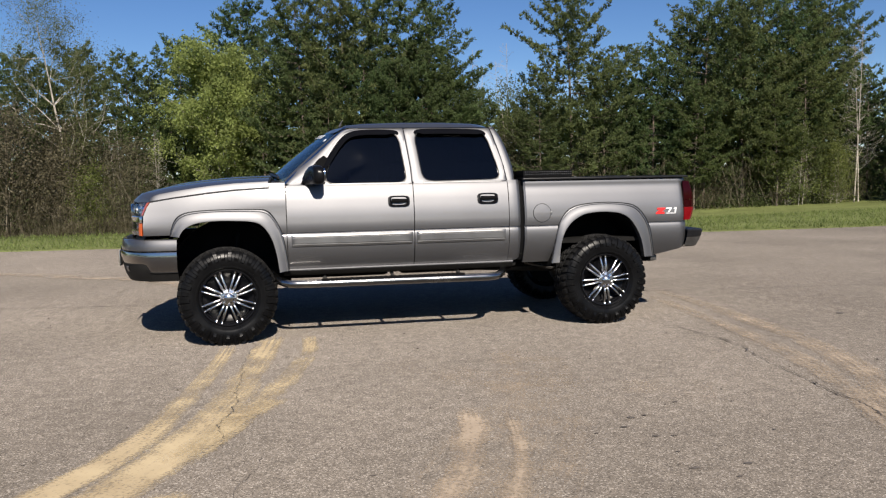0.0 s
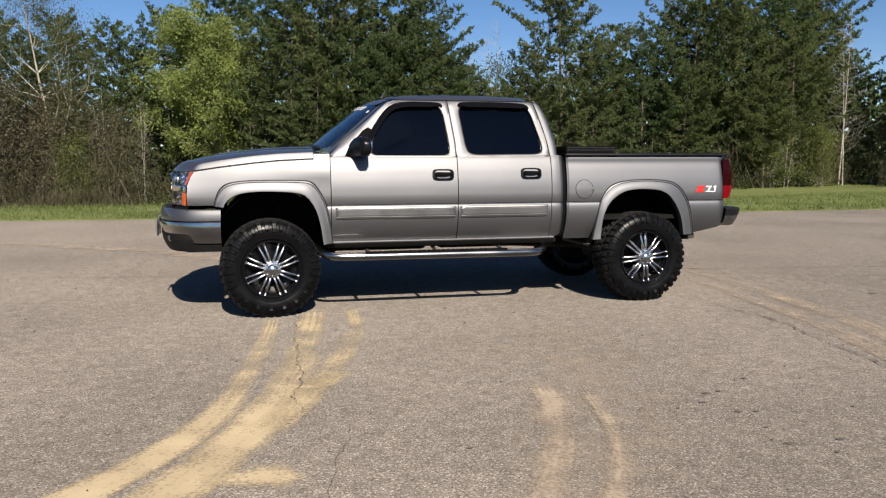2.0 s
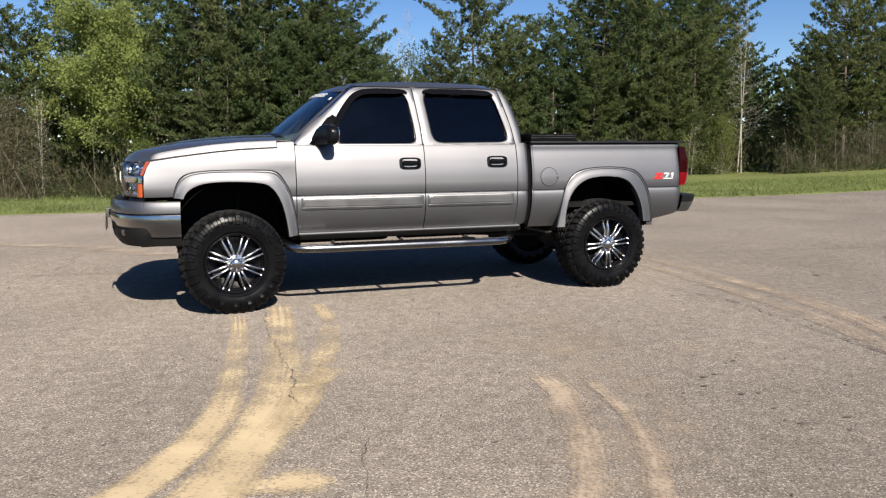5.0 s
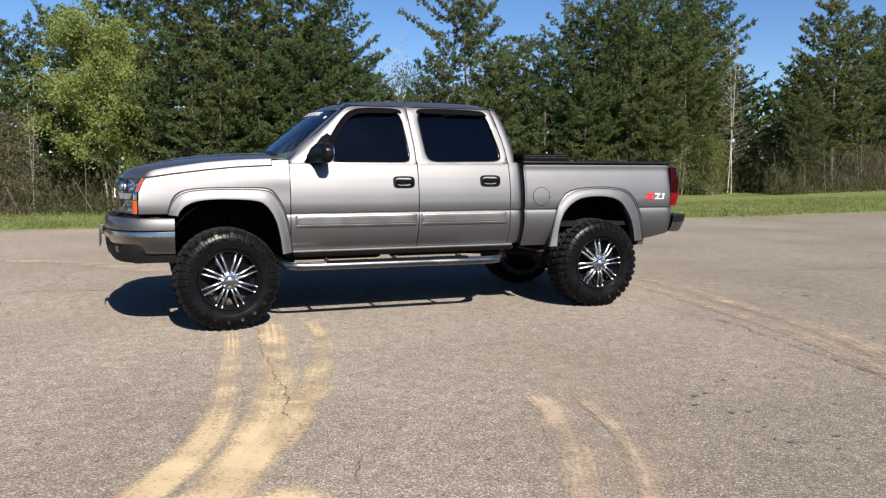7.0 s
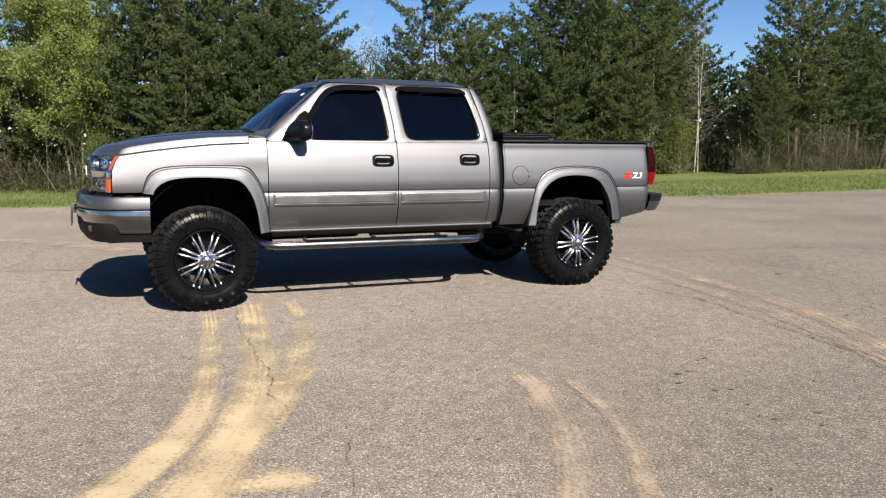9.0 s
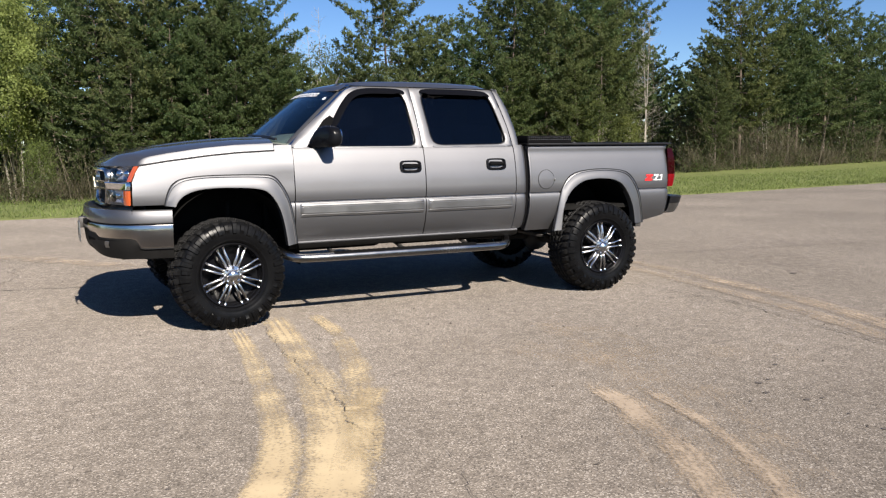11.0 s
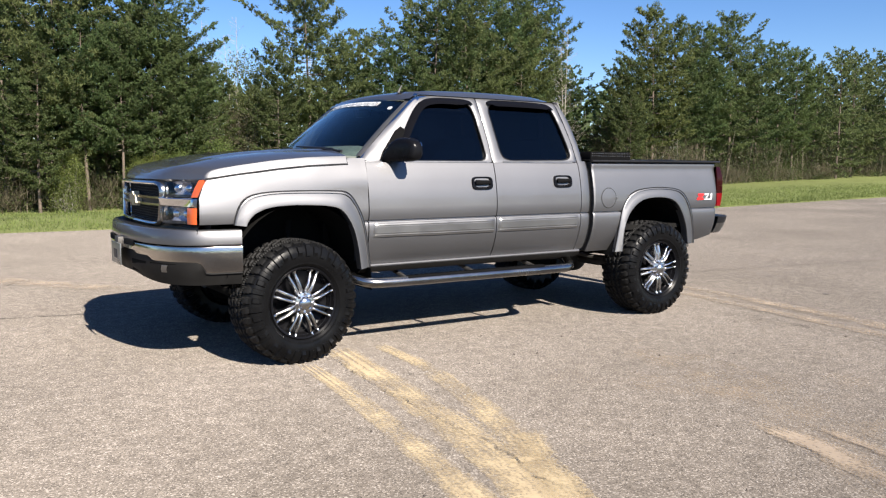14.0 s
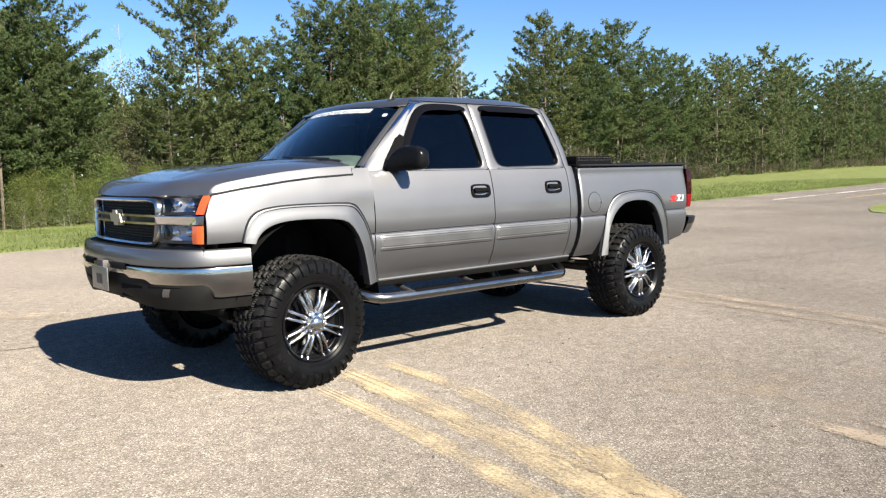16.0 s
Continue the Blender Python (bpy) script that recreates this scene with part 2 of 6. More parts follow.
BAR = material("step_chrome", (0.33, 0.325, 0.32), 0.24, 1.0, 0.10, 4, 60, 0.03, rough_var=0.05)
BRIGHT = material("bright_trim", (0.25, 0.248, 0.245), 0.38, 0.85, 0.05, 5, 60, 0.02)
BLACK = material("black_plastic", (0.011, 0.011, 0.012), 0.40, 0, 0.2, 8, 220, 0.15, spec=0.35)
GLOSSY = material("black_gloss", (0.006, 0.006, 0.007), 0.25, 0, 0.1, 8, 60, 0.0, spec=0.14)
MIRROR_BLACK = material("mirror_plastic", (0.005, 0.005, 0.006), 0.26, 0, 0.15, 8, 220, 0.1, spec=0.16)
GREY = material("grey_plastic", (0.05, 0.05, 0.052), 0.5, 0, 0.15, 8, 220, 0.2)
TREAD = material("tread_rubber", (0.0125, 0.0122, 0.012), 0.6, 0, 0.3, 7, 160, 0.15, spec=0.2)
RUBBER = material("tyre_rubber", (0.0045, 0.0045, 0.0048), 0.32, 0, 0.3, 7, 160, 0.10, spec=0.17)
DARK = material("underside", (0.012, 0.0116, 0.011), 0.9, 0, 0.4, 7, 60, 0.2, spec=0.08)
STEEL = material("chassis_steel", (0.10, 0.095, 0.09), 0.55, 0.6, 0.35, 12, 90, 0.2)
VINYL = material("black_vinyl", (0.007, 0.007, 0.0075), 0.85, 0, 0.2, 8, 220, 0.2, spec=0.015)
TINT = pane_material("tinted_glass", (0.20, 0.21, 0.225), 0.046)
VISOR = material("smoked_visor", (0.005, 0.005, 0.006), 0.07, 0, 0.1, 8, 60, 0.0, spec=0.12, rough_var=0.02)
SCREEN = pane_material("windscreen_glass", (0.68, 0.77, 0.76))
CLEAR = pane_material("clear_lens", (0.92, 0.92, 0.92))
AMBER = material("amber_lens", (0.46, 0.088, 0.024), 0.12, 0, 0.1, 20, 90, 0.05, coat=0.8)
RED_DEEP = material("deep_red_lens", (0.018, 0.0010, 0.0016), 0.15, 0, 0.15, 20, 90, 0.05, coat=0.0, spec=0.2)
RED = material("red_lens", (0.135, 0.003, 0.005), 0.15, 0, 0.15, 20, 90, 0.05, coat=0.1, spec=0.25)
RED_PAINT = material("red_decal", (0.65, 0.02, 0.02), 0.4, 0, 0.05)
WHITE = material("white_decal", (0.75, 0.75, 0.75), 0.5, 0, 0.05)
GOLD = material("gold_badge", (0.62, 0.54, 0.37), 0.35, 0.35, 0.05)
TAN = material("grey_trim", (0.15, 0.165, 0.15), 0.7, 0, 0.1, 10, 150, 0.2)
PLATE = material("plate_metal", (0.25, 0.26, 0.26), 0.3, 0.7, 0.1)
ASPHALT = pavement_material()
SAND = sand_material()
DUST = sand_material("dust", (0.240, 0.192, 0.146), (0.330, 0.268, 0.204))
CRACK = material("crack_dark", (0.075, 0.063, 0.052), 0.95, 0, 0.4, 9, 80, 0.3)
SPOT = material("oil_spot", (0.115, 0.098, 0.082), 0.7, 0, 0.4, 14, 80, 0.2)
LINE_WHITE = material("road_paint_white", (0.70, 0.69, 0.66), 0.8, 0, 0.2, 4, 60, 0.2)
LINE_YELLOW = material("road_paint_yellow", (0.62, 0.42, 0.06), 0.8, 0, 0.2, 4, 60, 0.2)
SOIL = material("grass_soil", (0.160, 0.182, 0.063), 0.95, 0, 0.32, 0.5, 14, 0.8, spec=0.1, depth=0.05)
GRASS = leaf_material("grass_blades", (0.192, 0.223, 0.068), 0.35, 0.25)
NEEDLES = leaf_material("pine_needles", (0.098, 0.131, 0.050), 0.3, 0.2)
YOUNG = leaf_material("young_pine_needles", (0.122, 0.150, 0.053), 0.3, 0.2)
PALE_PINE = leaf_material("pale_pine_needles", (0.128, 0.158, 0.062), 0.3, 0.2)
SPRING = leaf_material("sapling_leaves", (0.150, 0.185, 0.052), 0.25, 0.25)
LEAVES = leaf_material("spring_leaves", (0.228, 0.290, 0.090), 0.2, 0.2)
OLIVE = leaf_material("olive_leaves", (0.135, 0.145, 0.055), 0.3, 0.25)
SCRUB = leaf_material("scrub_leaves", (0.076, 0.092, 0.032), 0.4)
DRY = leaf_material("dry_twigs", (0.138, 0.121, 0.078), 0.35)
STALK = material("brush_stalk", (0.155, 0.132, 0.098), 0.95, 0, 0.3, 3, 25, 0.3, spec=0.1)
BARK = material("pine_bark", (0.135, 0.110, 0.090), 0.95, 0, 0.35, 3, 25, 0.8, spec=0.1, depth=0.03)
PALE_BARK = material("pale_bark", (0.36, 0.33, 0.28), 0.9, 0, 0.25, 3, 25, 0.5, spec=0.1, depth=0.02)


# ---- helpers ----
def part(name, bm, mat, parent=None, label="", smooth=32.0):
    """One mesh object from a bmesh, under a thing or a part."""
    bmesh.ops.remove_doubles(bm, verts=bm.verts, dist=1e-5)
    bmesh.ops.recalc_face_normals(bm, faces=bm.faces)
    me = bpy.data.meshes.new(name)
    bm.to_mesh(me)
    bm.free()
    if smooth:
        me.shade_smooth()
        me.set_sharp_from_angle(angle=radians(smooth))
    me.materials.append(mat)
    ob = new(name, me)
    if parent:
        ob.parent = parent
    if label:
        ob["label"] = label
    return ob


def raw(name, verts, faces, mat, parent=None, smooth=False):
    me = bpy.data.meshes.new(name)
    me.from_pydata(verts, [], faces)
    if smooth:
        me.shade_smooth()
    me.materials.append(mat)
    ob = new(name, me)
    if parent:
        ob.parent = parent
    return ob


def sheet(bm, rows, close=False):
    """Quads between rows of points."""
    vs = [[bm.verts.new(p) for p in r] for r in rows]
    n = len(rows[0])
    for a, b in zip(vs, vs[1:]):
        for i in range(n if close else n - 1):
            j = (i + 1) % n
            try:
                bm.faces.new((a[i], a[j], b[j], b[i]))
            except ValueError:
                pass
    return vs


def clean(bm):
    bmesh.ops.remove_doubles(bm, verts=bm.verts, dist=4e-4)
    bmesh.ops.dissolve_degenerate(bm, dist=3e-4, edges=bm.edges)
    bmesh.ops.recalc_face_normals(bm, faces=bm.faces)


def box(bm, x0, x1, y0, y1, z0, z1, bevel=0.0, turn=None):
    r = bmesh.ops.create_cube(bm, size=1.0)
    vs = r["verts"]
    m = Matrix.Translation(((x0 + x1) / 2, (y0 + y1) / 2, (z0 + z1) / 2))
    if turn:
        m = m @ turn
    bmesh.ops.transform(bm, matrix=m @ Matrix.Diagonal((x1 - x0, y1 - y0, z1 - z0, 1)), verts=vs)
    if bevel:
        es = list({e for v in vs for e in v.link_edges})
        bmesh.ops.bevel(bm, geom=es, offset=bevel, segments=2, affect="EDGES", profile=0.6)


def tube(bm, pts, radius, n=10, flat=1.0):
    """A round bar along points; radius one number or one a point."""
    pts = [Vector(p) for p in pts]
    rows = []
    for i, p in enumerate(pts):
        d = (pts[min(i + 1, len(pts) - 1)] - pts[max(i - 1, 0)]).normalized()
        u = d.cross(Vector((0, 0, 1)))
        u = u.normalized() if u.length > 0.05 else Vector((1, 0, 0))
        w = u.cross(d)
        r = radius[i] if isinstance(radius, (list, tuple)) else radius
        rows.append([p + (u * math.cos(a) + w * math.sin(a) * flat) * r for a in [2 * math.pi * k / n for k in range(n)]])
    vs = sheet(bm, rows, True)
    bm.faces.new(vs[0])
    bm.faces.new(vs[-1])


def lathe(bm, profile, n=48, cx=0.0, cz=0.0):
    """Turned about an axis along y: profile of (radius, y)."""
    sheet(bm, [[(cx + r * math.cos(2 * math.pi * k / n), y, cz + r * math.sin(2 * math.pi * k / n)) for k in range(n)] for r, y in profile], True)


def line(points, x):
    """Piecewise linear value at x."""
    return float(np.interp(x, [p[0] for p in points], [p[1] for p in points]))


def resample(points, n):
    p = np.array(points, float)
    s = np.r_[0, np.cumsum(np.linalg.norm(np.diff(p, axis=0), axis=1))]
    u = np.linspace(0, s[-1], n)
    return [tuple(np.interp(u, s, p[:, k]) for k in range(p.shape[1])) for u in u]


def rounded(points, times=2):
    """Corner cutting, ends kept."""
    for _ in range(times):
        q = [points[0]]
        for a, b in zip(points, points[1:]):
            q += [tuple(0.75 * i + 0.25 * j for i, j in zip(a, b)), tuple(0.25 * i + 0.75 * j for i, j in zip(a, b))]
        points = q + [points[-1]]
    return points


def smoothstep(a, b, x):
    t = min(1.0, max(0.0, (x - a) / (b - a)))
    return t * t * (3 - 2 * t)


# ---- ground ----
EDGE = [(-300, 32), (-60, 17), (-6, 12.2), (3, 11.6), (16, 10.6), (26, 12.0), (34, 13.2), (56, 15.9), (120, 24), (400, 62)]


def edge(x):
    return line(EDGE, x) + 0.25 * noise.noise((x * 0.35, 0, 3)) + 0.10 * noise.noise((x * 1.7, 5, 3))


def ground_z(x, y):
    far = min(2.5, max(-2.8, -2.5 + 0.023 * (x + 5)))
    e = line(EDGE, x)
    return 0.02 + smoothstep(e + 2, e + 40, y) * far


def build_ground():
    bm = bmesh.new()
    xs = [-2500, -800, -300, -140] + [-80 + 2.0 * i for i in range(121)] + [175, 200, 240, 300, 450, 800, 2500]
    offs = [0.0, 0.12, 0.5, 1.5, 3, 5, 8, 11, 14, 18, 22, 26, 30, 34, 38, 42, 48, 56, 70, 100, 200, 500, 2500]
    rows = [[(x, -2500, -0.05) for x in xs], [(x, edge(x) - 0.4, -0.05) for x in xs]]
    for o in offs:
        rows.append([(x, edge(x) + o, (ground_z(x, edge(x) + o) if o else 0.0) + (0.05 * noise.noise((x * 0.4, o * 0.4, 0)) if o > 1 else 0.0)) for x in xs])
    sheet(bm, rows)
    g = part("ground", bm, SOIL, smooth=60)
    tagged(g, "mown green grass verge running to the woods", "ground", kind="structure")
    bm = bmesh.new()
    xs = [-300, -140] + [-80 + 1.0 * i for i in range(161)] + [90, 110, 140, 200, 400]
    sheet(bm, [[(x, -140, 0) for x in xs], [(x, -20, 0) for x in xs], [(x, -4, 0) for x in xs], [(x, edge(x) + 0.03, 0) for x in xs]])
    g = part("pavement", bm, ASPHALT, smooth=0)
    tagged(g, "wide weathered grey-brown asphalt lot with pale stones", "asphalt", kind="structure")
    bm = bmesh.new()
    wedge = rounded([(150, 12), (60, 7.6), (27, 5.4), (23.6, 4.6), (20.6, 3.2), (23, 0), (34, -8), (150, -30)], 2)
    top = [bm.verts.new((x, y, 0.02)) for x, y in wedge]
    low = [bm.verts.new((x + 0.1 * noise.noise((x, y, 1)), y, -0.01)) for x, y in wedge]
    bm.faces.new(top)
    for i in range(len(top)):
        j = (i + 1) % len(top)
        bm.faces.new((top[i], top[j], low[j], low[i]))
    g = part("grass_verge", bm, SOIL, smooth=0)
    tagged(g, "low grass island beside the road", "grass", kind="structure")


def ribbon(name, points, half, mat, z, label, category, wander=0.0, step=0.05, kind="structure", taper=True):
    """A narrow flat strip along points, with uneven edges."""
    pts = resample(points, max(3, int(sum(math.dist(a, b) for a, b in zip(points, points[1:])) / step)))
    rows = []
    for i, (x, y) in enumerate(pts):
        a, b = pts[max(0, i - 1)], pts[min(len(pts) - 1, i + 1)]
        d = Vector((b[0] - a[0], b[1] - a[1])).normalized()
        w = wander * noise.noise((x * 4, y * 4, z * 50)) + 0.5 * wander * noise.noise((x * 17, y * 17, 2)) + 0.35 * wander * noise.noise((x * 47, y * 47, 5))
        h = half * (0.15 + 1.3 * abs(noise.noise((x * 14, y * 14, 7)) + 0.25))
        if taper:
            h *= min(1.0, 0.15 + 6 * min(i, len(pts) - 1 - i) / len(pts))
        rows.append([(x - d.y * (w + k * h), y + d.x * (w + k * h), z) for k in (-1, 1)])
    bm = bmesh.new()
    sheet(bm, rows)
    return tagged(part(name, bm, mat, smooth=0), label, category, kind=kind)


def sand_track(points, half, strength, label, lugs=0.0, z=0.005, edge=3.0, mat=None):
    """A wheel's track of sand: a strip with its cover fading at both sides and ends."""
    pts = resample(rounded(points, 2), 90)
    n, rows, cover, track = 29, [], [], []
    run = 0.0
    for i, (x, y) in enumerate(pts):
        a, b = pts[max(0, i - 1)], pts[min(len(pts) - 1, i + 1)]
        d = Vector((b[0] - a[0], b[1] - a[1])).normalized()
        run += math.dist(pts[max(0, i - 1)], pts[i])
        u = i / (len(pts) - 1)
        row = []
        for k in range(n):
            c = 2 * k / (n - 1) - 1
            h = half if isinstance(half, float) else line(half, u)
            s = strength if isinstance(strength, float) else line(strength, u)
            row.append((x - d.y * c * h, y + d.x * c * h, z))
            lug = lugs * 2.0 * math.sin(c * 14.0) * max(0.0, 1 - u * 4) if lugs else 0.0
            cover.append(max(0.0, (1 - abs(c) ** edge) * s * min(1, u * 10, (1 - u) * 8) + lug * (1 - abs(c))))
            track.append((c * h * 34, run * 1.3, 0.0))
        rows.append(row)
    verts = [p for r in rows for p in r]
    faces = [(i * n + k, i * n + k + 1, (i + 1) * n + k + 1, (i + 1) * n + k) for i in range(len(rows) - 1) for k in range(n - 1)]
    ob = raw("sand_track", verts, faces, mat or SAND)
    ob.data.attributes.new("cover", "FLOAT", "POINT").data.foreach_set("value", cover)
    ob.data.attributes.new("track", "FLOAT_VECTOR", "POINT").data.foreach_set("vector", [c for t in track for c in t])
    return tagged(ob, label, "sand", kind="stuff")


build_ground()


# ---- pickup truck ----
# x runs from the front axle to the tail, the driver's side is at negative y
truck = tagged(new("pickup_truck"), "lifted pewter-silver crew cab pickup truck parked on asphalt", "truck")
WHEELBASE = 3.645
F_OUT = rounded([(-0.464, 1.012), (-0.460, 1.04), (-0.440, 1.11), (-0.405, 1.172), (-0.34, 1.213), (-0.20, 1.232), (0.01, 1.236), (0.28, 1.232), (0.39, 1.222), (0.46, 1.13), (0.512, 1.022), (0.545, 0.85), (0.566, 0.662)], 2)
F_IN = rounded([(-0.385, 1.002), (-0.375, 1.03), (-0.352, 1.06), (-0.315, 1.09), (-0.24, 1.12), (-0.14, 1.134), (0.01, 1.138), (0.25, 1.125), (0.342, 1.089), (0.42, 0.97), (0.46, 0.82), (0.482, 0.649)], 1)
R_OUT = rounded([(3.12, 0.63), (3.16, 0.82), (3.196, 1.0), (3.245, 1.10), (3.321, 1.169), (3.45, 1.205), (3.677, 1.219), (3.9, 1.205), (4.012, 1.174), (4.10, 1.09), (4.169, 0.956), (4.195, 0.80), (4.212, 0.66)], 1)
R_IN = rounded([(3.20, 0.635), (3.212, 0.80), (3.25, 0.93), (3.323, 1.028), (3.42, 1.09), (3.50, 1.115), (3.646, 1.126), (3.80, 1.115), (3.88, 1.09), (3.948, 1.047), (4.03, 0.93), (4.077, 0.811), (4.10, 0.66)], 1)
SIDE = [(0.55, 0.862), (0.64, 0.900), (0.66, 0.910), (0.70, 0.933), (0.76, 0.962), (0.82, 0.983), (0.88, 0.997), (0.93, 1.0025), (0.965, 1.0025), (0.985, 0.9995), (0.995, 0.995), (0.999, 0.984), (1.005, 0.983), (1.010, 0.997), (1.04, 1.004), (1.08, 1.007), (1.13, 1.006), (1.20, 1.000), (1.27, 0.989), (1.33, 0.977), (1.38, 0.964), (1.42, 0.952), (1.445, 0.940), (1.475, 0.925)]
GREEN = [(1.44, 0.937), (1.60, 0.885), (1.80, 0.815), (1.93, 0.765), (1.98, 0.735), (2.02, 0.69)]


def gap_z(x):
    """Height of the seam between bonnet and wing."""
    return line([(-0.75, 1.295), (-0.64, 1.316), (-0.42, 1.350), (-0.28, 1.367), (-0.13, 1.386), (0.1, 1.408), (0.39, 1.422), (0.6, 1.427)], x)


def side_y(x, z):
    return line(SIDE, z)


def wing_y(x, z):
    """Half width of the front wing: it narrows to the lamps and rolls over to the bonnet."""
    top = gap_z(x) + 0.045 * smoothstep(0.0, 0.5, x)
    y = line(SIDE, min(z, 1.2))
    y -= (0.034 + 0.028 * smoothstep(0.1, 0.55, x)) * max(0.0, min(1.0, (z - top + 0.20) / 0.20)) ** 1.6
    return y - 0.020 * smoothstep(-0.25, -0.75, x)


def green_y(x, z):
    return line(GREEN, z) - 0.03 * smoothstep(1.2, 0.5, x)


def panel(name, xs, zb, zt, yfun, levels, side, mat=None, thick=0.02, parent=None, label=""):
    """A body panel: columns at xs from zb(x) to zt(x), bowed by yfun, with a folded thickness."""
    bm = bmesh.new()
    rows = []
    for x in xs:
        b, t = zb(x), zt(x)
        zs = [min(t, max(b, z)) for z in [b] + levels + [t]]
        rows.append([(x, side * yfun(x, z), z) for z in zs])
    sheet(bm, rows)
    clean(bm)
    edge_loop = [e for e in bm.edges if e.is_boundary]
    r = bmesh.ops.extrude_edge_only(bm, edges=edge_loop)
    for v in [g for g in r["geom"] if isinstance(g, bmesh.types.BMVert)]:
        v.co.y -= side * thick
    return part(name, bm, mat or PAINT, parent or truck, label, 28)


def polar(poly, c, n):
    """Where n rays from c meet a closed outline."""
    out = []
    for k in range(n):
        a = 2 * math.pi * k / n
        dx, dz = math.cos(a), math.sin(a)
        best = None
        for p, q in zip(poly, poly[1:] + poly[:1]):
            ex, ez = q[0] - p[0], q[1] - p[1]
            det = dx * -ez + dz * ex
            if abs(det) < 1e-9:
                continue
            wx, wz = p[0] - c[0], p[1] - c[1]
            t = (wx * -ez + wz * ex) / det
            s = (dx * wz - dz * wx) / det
            if t > 0 and -1e-6 <= s <= 1 + 1e-6 and (best is None or t < best):
                best = t
        out.append((c[0] + dx * best, c[1] + dz * best))
    return out


def closed_round(poly, times=2):
    for _ in range(times):
        q = []
        for a, b in zip(poly, poly[1:] + poly[:1]):
            d = math.dist(a, b)
            f = min(0.25, 0.05 / d)
            q += [tuple(i + (j - i) * f for i, j in zip(a, b)), tuple(j - (j - i) * f for i, j in zip(a, b))]
        poly = q
    return poly


WIN_F = [(0.915, 1.456), (1.702, 1.456), (1.688, 1.60), (1.642, 1.940), (1.26, 1.938), (1.16, 1.905), (1.06, 1.80), (0.965, 1.62)]
WIN_R = [(1.858, 1.462), (2.634, 1.470), (2.606, 1.62), (2.514, 1.940), (1.800, 1.945), (1.825, 1.72)]
FRAME_F = [(0.565, 1.440), (1.748, 1.440), (1.742, 1.60), (1.700, 1.985), (1.30, 1.985), (1.13, 1.955), (1.02, 1.86), (0.80, 1.575)]
FRAME_R = [(1.754, 1.440), (2.688, 1.450), (2.660, 1.64), (2.565, 1.985), (1.706, 1.985), (1.748, 1.60)]


def window_frame(name, outer, inner, c, side, parent):
    bm = bmesh.new()
    n = 96
    a = closed_round(inner, 2)
    p, q = polar(a, c, n), polar(outer, c, n)
    rows = []
    for f, push in ((0.0, -0.022), (0.0, 0.0), (0.08, 0.003), (0.55, 0.004), (0.93, 0.003), (1.0, 0.0), (1.0, -0.03)):
        rows.append([(u[0] + (v[0] - u[0]) * f, side * (green_y(u[0] + (v[0] - u[0]) * f, u[1] + (v[1] - u[1]) * f) + push), u[1] + (v[1] - u[1]) * f) for u, v in zip(p, q)])
    sheet(bm, rows, True)
    return part(name, bm, PAINT, parent, "", 30)


def window_pane(name, outline, c, side, parent, mat, inset=0.016):
    bm = bmesh.new()
    p = polar(closed_round(outline, 2), c, 64)
    for d, grow in ((inset, 1.012), (inset + 0.005, 1.012)):
        rows = []
        for f in (1.0, 0.66, 0.33):
            rows.append([(c[0] + (x - c[0]) * f * grow, side * (green_y(x, c[1] + (z - c[1]) * f * grow) - d), c[1] + (z - c[1]) * f * grow) for x, z in p])
        vs = sheet(bm, rows, True)
        mid = bm.verts.new((c[0], side * (green_y(c[0], c[1]) - d), c[1]))
        for i in range(len(p)):
            bm.faces.new((vs[-1][i], vs[-1][(i + 1) % len(p)], mid))
    return part(name, bm, mat, parent, "dark tinted glass", 30)


def window_seal(outline, c, side, parent):
    bm = bmesh.new()
    p = polar(closed_round(outline, 2), c, 96)
    rows = []
    for g, d in ((1.014, 0.0), (1.010, 0.006), (0.992, 0.005), (0.985, -0.012)):
        rows.append([(c[0] + (x - c[0]) * g, side * (green_y(c[0] + (x - c[0]) * g, c[1] + (z - c[1]) * g) + d), c[1] + (z - c[1]) * g) for x, z in p])
    sheet(bm, rows, True)
    return part("window_seal", bm, BLACK, parent, "black rubber", 40)


def rain_visor(spine, side, parent):
    """Smoked deflector: a curved blade along the top of a window."""
    bm = bmesh.new()
    pts = resample(rounded(spine, 2), 40)
    rows = []
    for i, (x, z) in enumerate(pts):
        a, b = pts[max(0, i - 1)], pts[min(39, i + 1)]
        d = Vector((b[0] - a[0], b[1] - a[1])).normalized()
        nx, nz = d.y, -d.x
        w = 0.047 * min(1.0, 0.35 + 5 * min(i, 39 - i) / 39)
        rows.append([(x + nx * w * f, side * (green_y(x + nx * w * f, z + nz * w * f) + h), z + nz * w * f) for f, h in ((-0.12, 0.003), (0.1, 0.014), (0.6, 0.026), (1.0, 0.028), (0.98, 0.022), (0.5, 0.018), (0.0, 0.004))])
    sheet(bm, rows)
    return part("rain_visor", bm, VISOR, parent, "smoked black plastic visor", 40)


